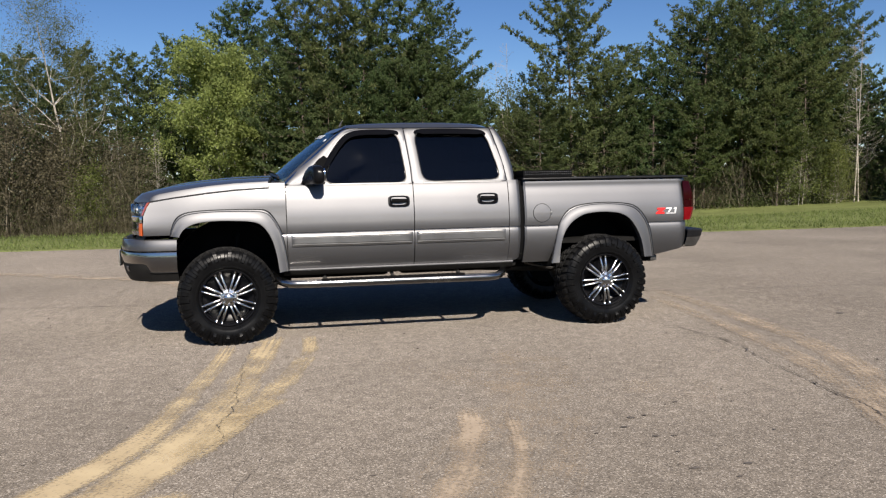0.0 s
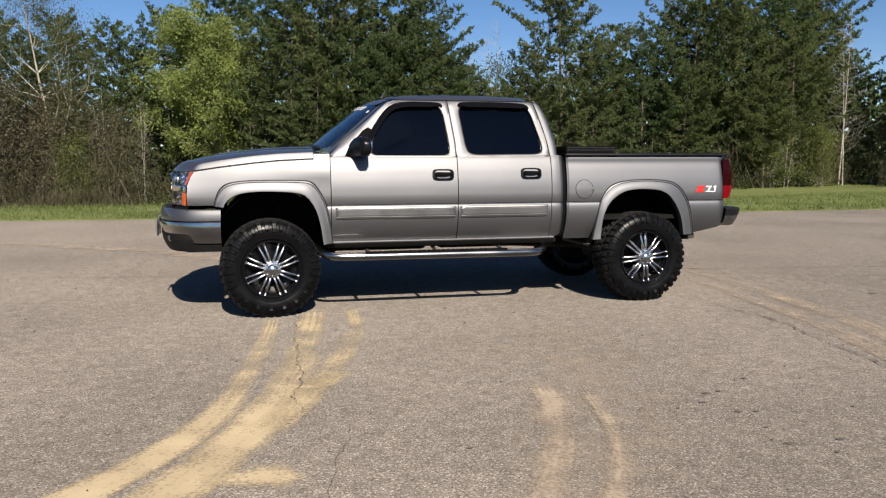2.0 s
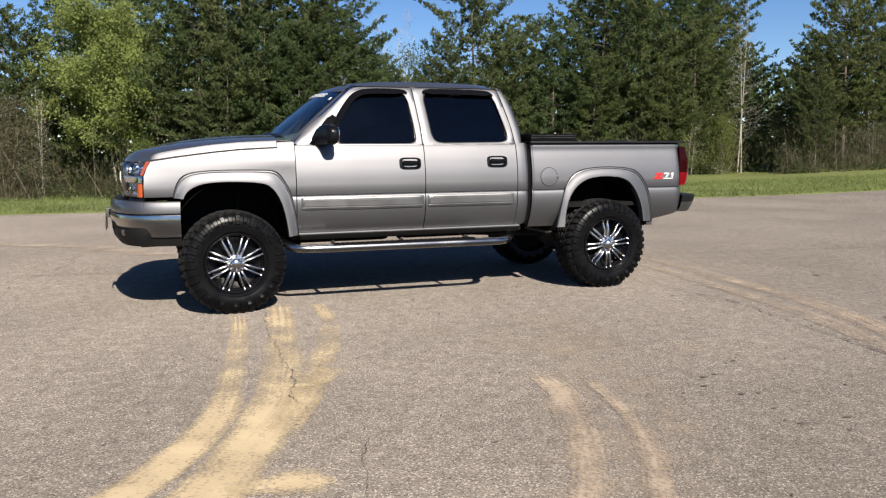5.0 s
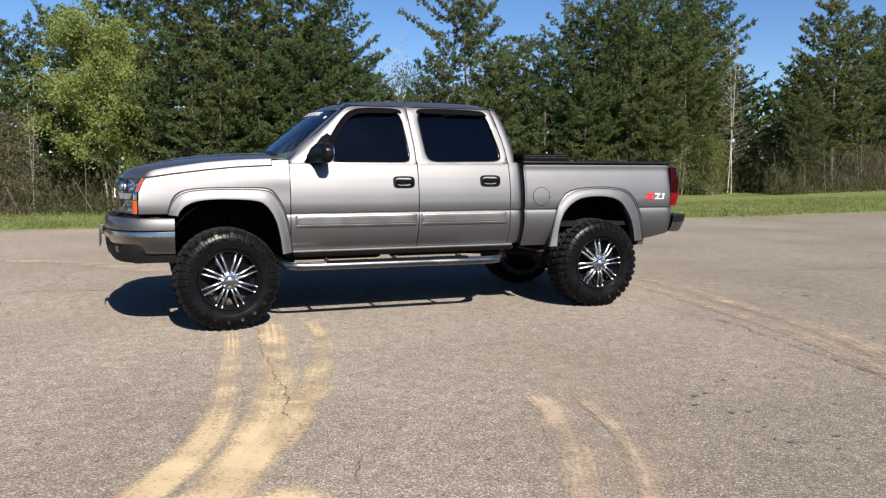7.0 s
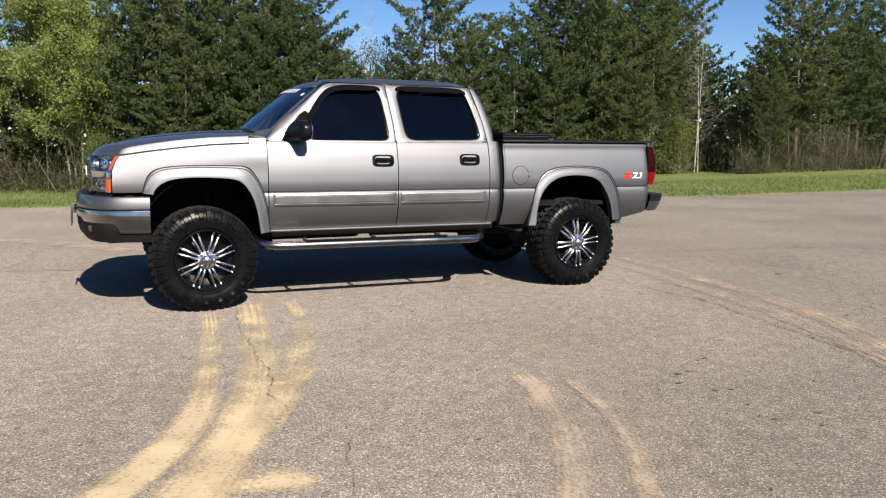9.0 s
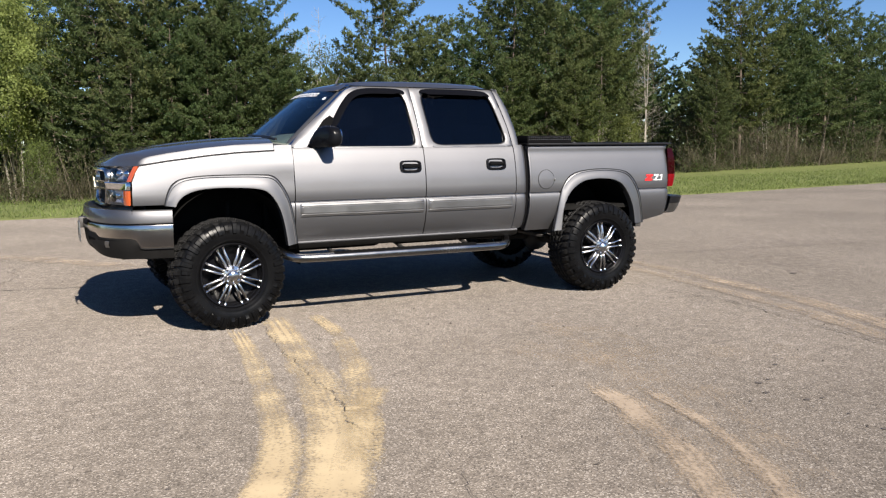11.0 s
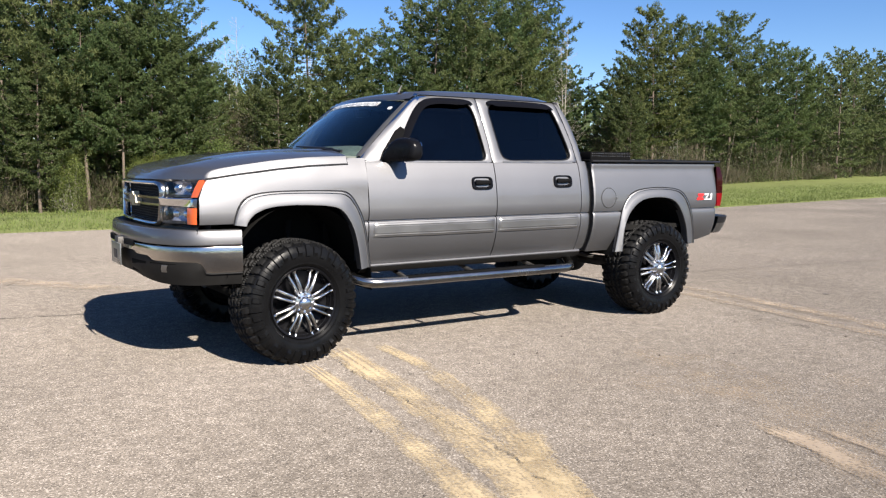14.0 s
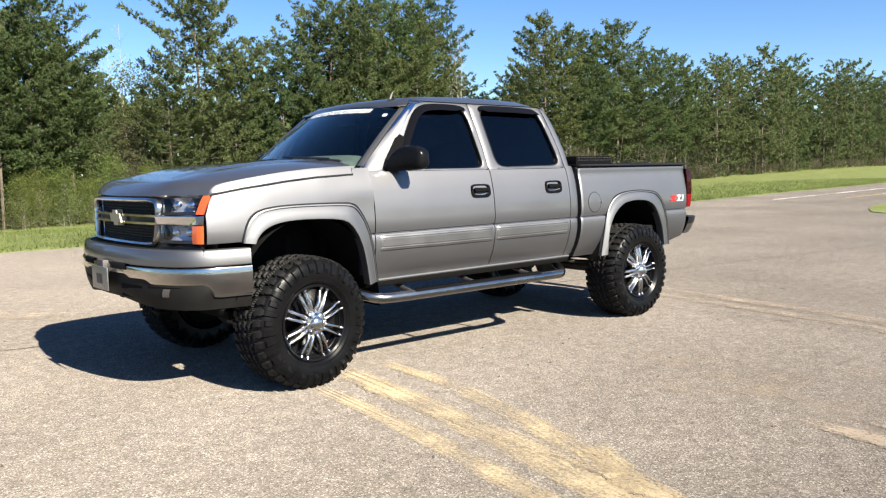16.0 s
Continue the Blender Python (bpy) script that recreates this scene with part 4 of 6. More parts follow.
NOSE = [(0, -0.895), (0.3, -0.885), (0.5, -0.862), (0.6, -0.842), (0.7, -0.812), (0.8, -0.776), (0.88, -0.748), (0.93, -0.734), (0.96, -0.715), (1.0, -0.69)]


def nose(y, z=1.15):
    """How far forward the front reaches at half width y and height z."""
    return line(NOSE, y) + (z - 1.15) * (0.03 if z < 1.15 else 0.05 + 0.55 * min(1.0, y / 0.95) ** 4)


def lamp_back(z):
    """Rear edge of the corner lens, where the wing begins."""
    return line([(1.0, -0.704), (1.13, -0.700), (1.197, -0.694), (1.265, -0.664), (1.32, -0.634)], z)


def hood_z(x, y):
    """Bonnet height: a steep bright flank along the wing, a crease, then the crowned top."""
    y = abs(y)
    low, out = gap_z(x) + 0.010, wing_y(x, gap_z(x)) - 0.004
    top = line([(-0.9, 1.335), (-0.84, 1.365), (-0.75, 1.405), (-0.5, 1.462), (-0.2, 1.500), (0.1, 1.526), (0.45, 1.534)], x)
    rise = line([(-0.8, 0.035), (-0.6, 0.050), (-0.2, 0.058), (0.45, 0.055)], x)
    inner = max(0.0, out - y)
    f = 1 - max(0.0, min(1.0, (y - 0.55) / (out - 0.024 - 0.55))) ** 2.0
    bulge = 0.014 * smoothstep(0.52, 0.42, y) * smoothstep(-0.75, -0.3, x)
    flank = min(1.0, inner / 0.024)
    return low + rise * (1 - (1 - flank) ** 1.25) + (top - low - rise) * f + bulge


def build_front():
    # bonnet
    bm = bmesh.new()
    vs = sorted({round(v, 4) for v in list(np.linspace(-1, 1, 45)) + [k * a for k in (-1, 1) for a in (0.997, 0.992, 0.986, 0.980, 0.9755, 0.974, 0.969, 0.958, 0.94, 0.52)]})
    rows = []
    for u in [0, 0.006, 0.014, 0.03, 0.05, 0.075, 0.11, 0.15, 0.22, 0.3, 0.4, 0.5, 0.6, 0.7, 0.8, 0.9, 1.0]:
        row = []
        for v in vs:
            x0 = nose(0.945 * abs(v), 1.31) + 0.004
            x1 = 0.44 - 0.035 * v * v
            x = x0 + (x1 - x0) * u
            y = v * (wing_y(x, gap_z(x)) - 0.004)
            z = hood_z(x, y)
            roll = math.sqrt(max(0.0, 1 - (1 - min(1.0, u / 0.075)) ** 2))
            z = z - (1 - roll) * (z - 1.314 - 0.006 * abs(y)) if u < 0.075 else z
            row.append((x, y, z))
        row = [(row[0][0], row[0][1] + 0.03, row[0][2] - 0.003), (row[0][0], row[0][1] + 0.004, row[0][2] - 0.003)] + row + [(row[-1][0], row[-1][1] - 0.004, row[-1][2] - 0.003), (row[-1][0], row[-1][1] - 0.03, row[-1][2] - 0.003)]
        rows.append(row)
    low = [(p[0] + 0.03, p[1], p[2] - 0.02) for p in rows[0]]
    back = [(p[0] + 0.01, p[1], p[2] - 0.03) for p in rows[-1]]
    sheet(bm, [low] + rows + [back])
    part("bonnet", bm, PAINT, truck, "metallic bonnet mirroring the sky", 24)
    for s in (-1, 1):
        # black strip drawn over the seam, as the shadow line under the bonnet's edge
        bm = bmesh.new()
        sheet(bm, [[(x, s * (wing_y(x, gap_z(x)) - d), gap_z(x) + h) for x in np.linspace(-0.64, 0.41, 24)] for d, h in ((0.004, -0.008), (-0.0005, -0.005), (-0.0015, 0.002), (-0.0005, 0.0095), (0.006, 0.012))])
        part("bonnet_gap_shade", bm, BLACK, truck, "black strip standing in for the shaded shut line")
    bm = bmesh.new()
    sheet(bm, [[(x, y * (wing_y(x, gap_z(x)) - 0.03), gap_z(x) - 0.05) for y in (-1, 1)] for x in np.linspace(-0.60, 0.42, 8)])
    part("bonnet_liner", bm, DARK, truck)
    # grille
    bm = bmesh.new()
    ys = list(np.linspace(-0.575, 0.575, 25))
    sheet(bm, [[(nose(abs(y)) + 0.075, y, z) for y in ys] for z in (0.985, 1.31)])
    gr = part("grille", bm, BLACK, truck, "black mesh grille in a chrome frame")
    bm = bmesh.new()
    zs = list(np.linspace(1.012, 1.122, 7)) + list(np.linspace(1.208, 1.268, 4))
    for z in zs:
        tube(bm, [(nose(abs(y)) + 0.062, y, z) for y in ys], 0.0055, 5)
    for y in np.linspace(-0.55, 0.55, 58):
        for z0, z1 in ((0.995, 1.13), (1.20, 1.28)):
            tube(bm, [(nose(abs(y)) + 0.060, y, z0), (nose(abs(y)) + 0.060, y, z1)], 0.0045, 4)
    part("grille_mesh", bm, BLACK, gr, "dark egg-crate mesh")

    def chrome_frame(path, w, name, mat=CHROME, out=0.0):
        bm = bmesh.new()
        pts = path
        rows = []
        n = len(pts)
        for i, (y, z) in enumerate(pts):
            a, b = pts[i - 1], pts[(i + 1) % n]
            d = Vector((b[0] - a[0], b[1] - a[1])).normalized()
            nx, nz = -d.y, d.x
            rows.append([(nose(abs(y + nx * w * f)) + out + dx, y + nx * w * f, z + nz * w * f) for f, dx in ((-1, 0.05), (-1, 0.012), (-0.7, 0.0), (0, -0.006), (0.7, 0.0), (1, 0.012), (1, 0.05))])
        rows.append(rows[0])
        sheet(bm, rows)
        return part(name, bm, mat, gr, "chrome surround", 45)
    outer = closed_round([(-0.590, 1.290), (0.590, 1.290), (0.580, 1.16), (0.550, 1.020), (0.50, 1.004), (-0.50, 1.004), (-0.550, 1.020), (-0.580, 1.16)], 2)
    ring = []
    for a, b in zip(outer, outer[1:] + outer[:1]):
        k = max(1, int(math.dist(a, b) / 0.05))
        ring += [(a[0] + (b[0] - a[0]) * i / k, a[1] + (b[1] - a[1]) * i / k) for i in range(k)]
    chrome_frame(ring, 0.015, "grille_frame", DULL, 0.0)
    for z, h in ((1.188, 0.012), (1.140, 0.012)):
        bm = bmesh.new()
        sheet(bm, [[(nose(abs(y)) + dx, y, z + h * f) for y in np.linspace(-0.58, 0.58, 31)] for f, dx in ((-1, 0.05), (-1, 0.012), (-0.6, 0.002), (0.6, 0.002), (1, 0.012), (1, 0.05))])
        part("grille_bar", bm, DULL, gr, "chrome crossbar", 45)
    bm = bmesh.new()
    sheet(bm, [[(nose(abs(y)) + 0.03, y, z) for y in np.linspace(-0.53, 0.53, 25)] for z in (1.150, 1.178)])
    part("bar_inset", bm, BLACK, gr)
    bm = bmesh.new()
    cross = [(-0.105, 0.0), (-0.085, 0.030), (-0.034, 0.030), (-0.026, 0.052), (0.042, 0.052), (0.050, 0.030), (0.105, 0.030), (0.085, -0.028), (0.034, -0.028), (0.026, -0.052), (-0.042, -0.052), (-0.050, -0.028), (-0.112, -0.028)]
    a = [bm.verts.new((-0.903, y * 0.98, 1.165 + z * 0.98)) for y, z in cross]
    b = [bm.verts.new((-0.860, y * 1.04, 1.165 + z * 1.05)) for y, z in cross]
    bm.faces.new(a)
    for i in range(len(a)):
        j = (i + 1) % len(a)
        bm.faces.new((a[i], a[j], b[j], b[i]))
    part("grille_emblem", bm, GOLD, gr, "gold and chrome badge shape", 20)
    # bumper
    plan = resample(rounded([(-1.012, 0.0), (-1.006, 0.22), (-0.985, 0.45), (-0.940, 0.65), (-0.865, 0.82), (-0.765, 0.93), (-0.65, 0.985), (-0.416, 1.018)], 2), 40)
    full = [(x, -y) for x, y in plan[::-1]] + plan[1:]

    def sweep(profile, name, mat, parent, label=""):
        bm = bmesh.new()
        rows = []
        for i, (x, y) in enumerate(full):
            a, b = full[max(0, i - 1)], full[min(len(full) - 1, i + 1)]
            d = Vector((b[0] - a[0], b[1] - a[1])).normalized()
            nx, ny = -d.y, d.x
            rows.append([(x + nx * o, y + ny * o, z) for o, z in profile(abs(y), x)])
        sheet(bm, rows)
        return part(name, bm, mat, parent, label, 40)

    def chrome_low(y, x):
        return 0.768 - 0.074 * smoothstep(-0.705, -0.645, x) + 0.028 * smoothstep(0.66, 0.58, y) + 0.030 * smoothstep(0.40, 0.34, y)

    def chrome(y, x):
        lo = chrome_low(y, x)
        return [(-0.05, 0.874), (-0.013, 0.873), (-0.002, 0.869), (0.0, 0.864), (0.001, 0.82), (-0.004, lo + 0.012), (-0.012, lo), (-0.03, lo)]
    bump = sweep(chrome, "front_bumper", DULL, truck, "wide chrome front bumper")
    sweep(lambda y, x: [(-0.060, 0.981), (-0.048, 0.986), (-0.030, 0.983), (-0.020, 0.973), (-0.014, 0.930), (-0.009, 0.890), (-0.011, 0.882), (-0.016, 0.879), (-0.05, 0.878)], "bumper_cap", PAINT, bump, "pewter painted upper half of the bumper")
    sweep(lambda y, x: [(-0.17, 0.968), (-0.14, 0.980), (-0.10, 0.984), (-0.055, 0.983), (-0.050, 0.978)], "bumper_pad", SHADE, bump, "black plastic pad on the bumper")

    def valance(y, x):
        lo, hi = 0.605 + 0.05 * smoothstep(0.8, 0.0, y), chrome_low(y, x)
        return [(-0.03, hi + 0.01), (-0.014, hi + 0.002), (-0.012, hi - 0.01), (-0.022, 0.70), (-0.036, 0.655), (-0.055, lo), (-0.12, lo - 0.005), (-0.26, lo + 0.02)]
    val = sweep(valance, "front_valance", SHADE, bump, "dark grey plastic lower bumper")

    def inlay(y0, y1, prof, name, mat, parent, label="", skew=0.0):
        """A patch that follows the bumper's curve between y0 and y1."""
        bm = bmesh.new()
        rows = []
        for yy in np.linspace(y0, y1, 9):
            x = line(sorted((b, a) for a, b in full), yy)
            x2 = line(sorted((b, a) for a, b in full), yy + 0.01)
            d = Vector((x2 - x, 0.01)).normalized()
            nx, ny = -d.y, d.x
            rows.append([(x + nx * o, yy + ny * o + skew * (z - prof[0][1]), z) for o, z in prof])
        sheet(bm, rows)
        return part(name, bm, mat, parent, label, 40)
    # slots and openings are not cut: dark patches give the shade inside them
    for y0, y1 in ((-0.40, -0.17), (0.17, 0.40)):
        inlay(y0, y1, ((-0.03, 0.885), (0.000, 0.884), (0.004, 0.878), (0.004, 0.852), (0.005, 0.846), (-0.02, 0.844)), "bumper_slot_shade", DARK, bump, "dark patch standing in for a shaded air slot")
    for s in (-1, 1):
        inlay(s * 0.30, s * 0.56, ((-0.012, 0.752), (-0.014, 0.746), (-0.015, 0.740), (-0.026, 0.672), (-0.026, 0.664), (-0.046, 0.660)), "valance_opening_shade", DARK, val, "", s * 0.5)
        inlay(s * 0.62, s * 0.86, ((-0.010, 0.752), (-0.014, 0.746), (-0.015, 0.740), (-0.026, 0.672), (-0.026, 0.664), (-0.046, 0.660)), "valance_opening_shade", DARK, val, "", s * 0.5)
        inlay(s * 0.750, s * 0.798, ((-0.012, 0.742), (-0.006, 0.738), (-0.004, 0.715), (-0.012, 0.690), (-0.022, 0.682)), "fog_lamp", BRIGHT, val, "small clear fog lamp", s * 0.5)
    bm = bmesh.new()
    box(bm, -1.045, -1.036, -0.205, 0.100, 0.692, 0.848, 0.004)
    pl = part("front_plate", bm, PLATE, bump, "silver plate with dark bar")
    bm = bmesh.new()
    box(bm, -1.048, -1.044, -0.105, 0.0, 0.735, 0.80)
    part("plate_bar", bm, GREY, pl, "", 0)
    bm = bmesh.new()
    box(bm, -1.038, -0.97, -0.11, 0.01, 0.80, 0.89, 0.006)
    part("plate_bracket", bm, STEEL, bump)
    # dark strip between bumper and front
    bm = bmesh.new()
    sheet(bm, [[(nose(min(1, abs(y)), z) + d, y, z) for y in np.linspace(-0.945, 0.945, 41)] for z, d in ((0.95, 0.03), (0.995, 0.035), (1.02, 0.06), (1.05, 0.10))])
    part("bumper_filler", bm, BLACK, truck)


def build_cab():
    # roof
    bm = bmesh.new()
    xs = [(0.975, 1.955), (1.00, 1.985), (1.06, 2.010), (1.15, 2.028), (1.35, 2.046), (1.7, 2.056), (2.1, 2.055), (2.4, 2.044), (2.52, 2.030), (2.59, 2.005), (2.63, 1.97)]
    rows = []
    for x, z in xs:
        row = []
        for k in range(25):
            v = k / 12 - 1
            yy = 0.748 * v
            f = abs(v)
            zz = z - 0.02 * f ** 2 - (z - 0.02 - 1.984 + max(0, (1.08 - x)) * 0.25) * smoothstep(0.80, 1.0, f) ** 1.3 * (1 if x > 1.05 else 0.6)
            row.append((x + (0.09 * f ** 2 if x < 1.1 else 0) - (0.03 * f ** 3 if x > 2.5 else 0), yy, min(zz, z)))
        rows.append(row)
    sheet(bm, rows)
    part("roof", bm, PAINT, truck, "metallic roof mirroring the sky", 45)
    # windscreen
    bm = bmesh.new()
    for d in (0.0, -0.006):
        rows = []
        for f in np.linspace(0, 1, 9):
            hw = 0.866 - 0.146 * f
            row = []
            for v in np.linspace(-1, 1, 21):
                bow = 0.18 * (1 - f * 0.35) * v * v
                x = 0.39 + 0.58 * f + bow - d
                z = 1.515 + 0.455 * f - 0.035 * v * v + 0.012 * math.sin(math.pi * f)
                row.append((x, v * hw, z))
            rows.append(row)
        sheet(bm, rows)
    ws = part("windscreen", bm, SCREEN, truck, "raked glass windscreen with dark top band")
    ws.visible_shadow = False
    # banner on the glass: a row of slanted pale bars; a small square sticker
    def on_glass(v, f, out=0.004):
        hw = 0.866 - 0.146 * f
        bow = 0.18 * (1 - f * 0.35) * v * v
        return (0.39 + 0.58 * f + bow - out * 0.6, v * hw, 1.515 + 0.455 * f - 0.035 * v * v + 0.012 * math.sin(math.pi * f) + out * 0.8)
    bm = bmesh.new()
    for k in range(15):
        v = -0.60 + 1.20 * k / 15
        for a, b, f0, f1 in ((0.0, 0.020, 0.860, 0.94), (0.042, 0.062, 0.860, 0.94), (0.0, 0.062, 0.922, 0.94), (0.01, 0.055, 0.860, 0.878))[:3 + k % 2]:
            q = [bm.verts.new(on_glass(v + a, f0)), bm.verts.new(on_glass(v + b, f0)), bm.verts.new(on_glass(v + b - 0.008, f1)), bm.verts.new(on_glass(v + a - 0.008, f1))]
            bm.faces.new(q)
    part("banner_bars", bm, WHITE, ws, "row of pale bars", 0)
    bm = bmesh.new()
    for v, f0 in ((-0.86, 0.80),):
        bm.faces.new([bm.verts.new(on_glass(v + a, f0 + b)) for a, b in ((0, 0), (0.05, 0), (0.05, 0.05), (0, 0.05))])
    part("sticker", bm, WHITE, ws, "small pale sticker", 0)
    bm = bmesh.new()
    sheet(bm, [[on_glass(v, f, -0.012) for v in np.linspace(-1, 1, 21)] for f in (0.80, 0.86, 0.93, 1.0)])
    part("sun_band", bm, TINT, ws, "dark tinted top band")
    for s in (-1, 1):
        bm = bmesh.new()
        sheet(bm, [[on_glass(s * v, f, o) for v, o in ((0.935, 0.002), (0.945, 0.007), (0.985, 0.008), (1.0, 0.003))] for f in np.linspace(0, 1, 11)])
        part("glass_gasket", bm, GREY, ws, "dark grey rubber along the glass edge")
    # cowl and wipers
    bm = bmesh.new()
    sheet(bm, [[(0.30 + a + 0.16 * (y / 0.86) ** 2 * (0.6 + b), y, z - 0.05 * (y / 0.9) ** 2) for y in np.linspace(-0.86, 0.86, 21)] for a, b, z in ((0.04, 0.0, 1.500), (0.10, 0.0, 1.512), (0.20, 0.3, 1.500))])
    part("cowl", bm, BLACK, truck)
    for y0, y1 in ((-0.62, 0.02), (0.05, 0.66)):
        bm = bmesh.new()
        tube(bm, [on_glass(v / 0.8, f, 0.02) for v, f in ((y0, 0.03), (y0 + 0.2, 0.045), ((y0 + y1) / 2, 0.06), (y1, 0.08))], [0.012, 0.010, 0.009, 0.006], 6)
        tube(bm, [on_glass(v / 0.8, f, 0.012) for v, f in ((y0 + 0.12, 0.075), (y1 - 0.05, 0.09))], 0.007, 5)
        part("wiper", bm, BLACK, truck)
    # aerial fin on the roof
    bm = bmesh.new()
    sheet(bm, [[(1.085 + a, -0.49 + y * w, 2.002 + z) for y in (-0.022, 0.0, 0.022)] for a, z, w in ((0, 0, 0.3), (0.03, 0.012, 1), (0.08, 0.018, 1), (0.13, 0.008, 0.7))])
    tube(bm, [(1.11, -0.49, 2.01), (1.13, -0.49, 2.055), (1.145, -0.49, 2.075)], [0.012, 0.007, 0.004], 6)
    part("roof_aerial", bm, GREY, truck)
    # rear wall with window, floor, dash, seats
    bm = bmesh.new()
    box(bm, 2.70, 2.73, -0.90, 0.90, 0.70, 1.47)
    sheet(bm, [[(2.735 - 0.12 * f, y * (0.90 - 0.15 * f), 1.465 + 0.52 * f) for y in (-1, -0.8, -0.79, 0.79, 0.8, 1)] for f in (0, 0.16)])
    sheet(bm, [[(2.735 - 0.12 * f, y * (0.90 - 0.15 * f), 1.465 + 0.52 * f) for y in (-1, -0.8, -0.79, 0.79, 0.8, 1)] for f in (0.84, 1.0)])
    part("cab_back", bm, PAINT, truck)
    bm = bmesh.new()
    sheet(bm, [[(2.735 - 0.12 * f, y * (0.90 - 0.15 * f), 1.465 + 0.52 * f) for y in (-0.97, 0, 0.97)] for f in (0.12, 0.88)])
    part("rear_window", bm, TINT, truck, "dark tinted glass")
    bm = bmesh.new()
    box(bm, 0.56, 2.72, -0.88, 0.88, 0.66, 0.72)
    box(bm, 0.42, 0.46, -0.50, 0.50, 0.70, 1.46)
    part("cab_floor", bm, DARK, truck)
    for s in (-1, 1):
        bm = bmesh.new()
        sheet(bm, [[(x, s * 0.875, z) for x in (0.5, 1.2, 2.0, 2.70)] for z in (0.70, 1.0, 1.44)])
        part("door_lining", bm, GREY, truck)
    bm = bmesh.new()
    sheet(bm, [[(x, y, z - 0.03 * y ** 2 - 0.10 * (abs(y) / 0.72) ** 7) for y in np.linspace(-0.72, 0.72, 25)] for x, z in ((0.50, 1.495), (0.62, 1.545), (0.80, 1.580), (0.94, 1.570), (1.00, 1.50), (1.02, 1.20))])
    dash = part("dashboard", bm, TAN, truck, "pale grey dashboard top")
    bm = bmesh.new()
    pts = [(1.12 + 0.09 * math.sin(a), -0.40 + 0.19 * math.cos(a), 1.40 + 0.17 * math.sin(a)) for a in [2 * math.pi * k / 28 for k in range(29)]]
    tube(bm, pts, 0.015, 8)
    tube(bm, [(1.12, -0.58, 1.40), (1.09, -0.40, 1.39), (1.12, -0.22, 1.40)], 0.02, 6)
    tube(bm, [(1.10, -0.40, 1.39), (0.95, -0.40, 1.33)], 0.03, 8)
    part("steering_wheel", bm, GREY, dash)
    for x in (1.45, 2.30):
        for yc in (-0.42, 0.42):
            bm = bmesh.new()
            box(bm, x - 0.28, x + 0.24, yc - 0.27, yc + 0.27, 0.98, 1.14, 0.05)
            box(bm, x + 0.18, x + 0.34, yc - 0.26, yc + 0.26, 1.08, 1.66, 0.06)
            box(bm, x + 0.24, x + 0.34, yc - 0.14, yc + 0.14, 1.67, 1.86, 0.04)
            part("seat", bm, GREY, truck)
    bm = bmesh.new()
    box(bm, 1.02, 1.05, -0.12, 0.12, 1.83, 1.90, 0.012)
    part("rear_view_mirror", bm, BLACK, truck)


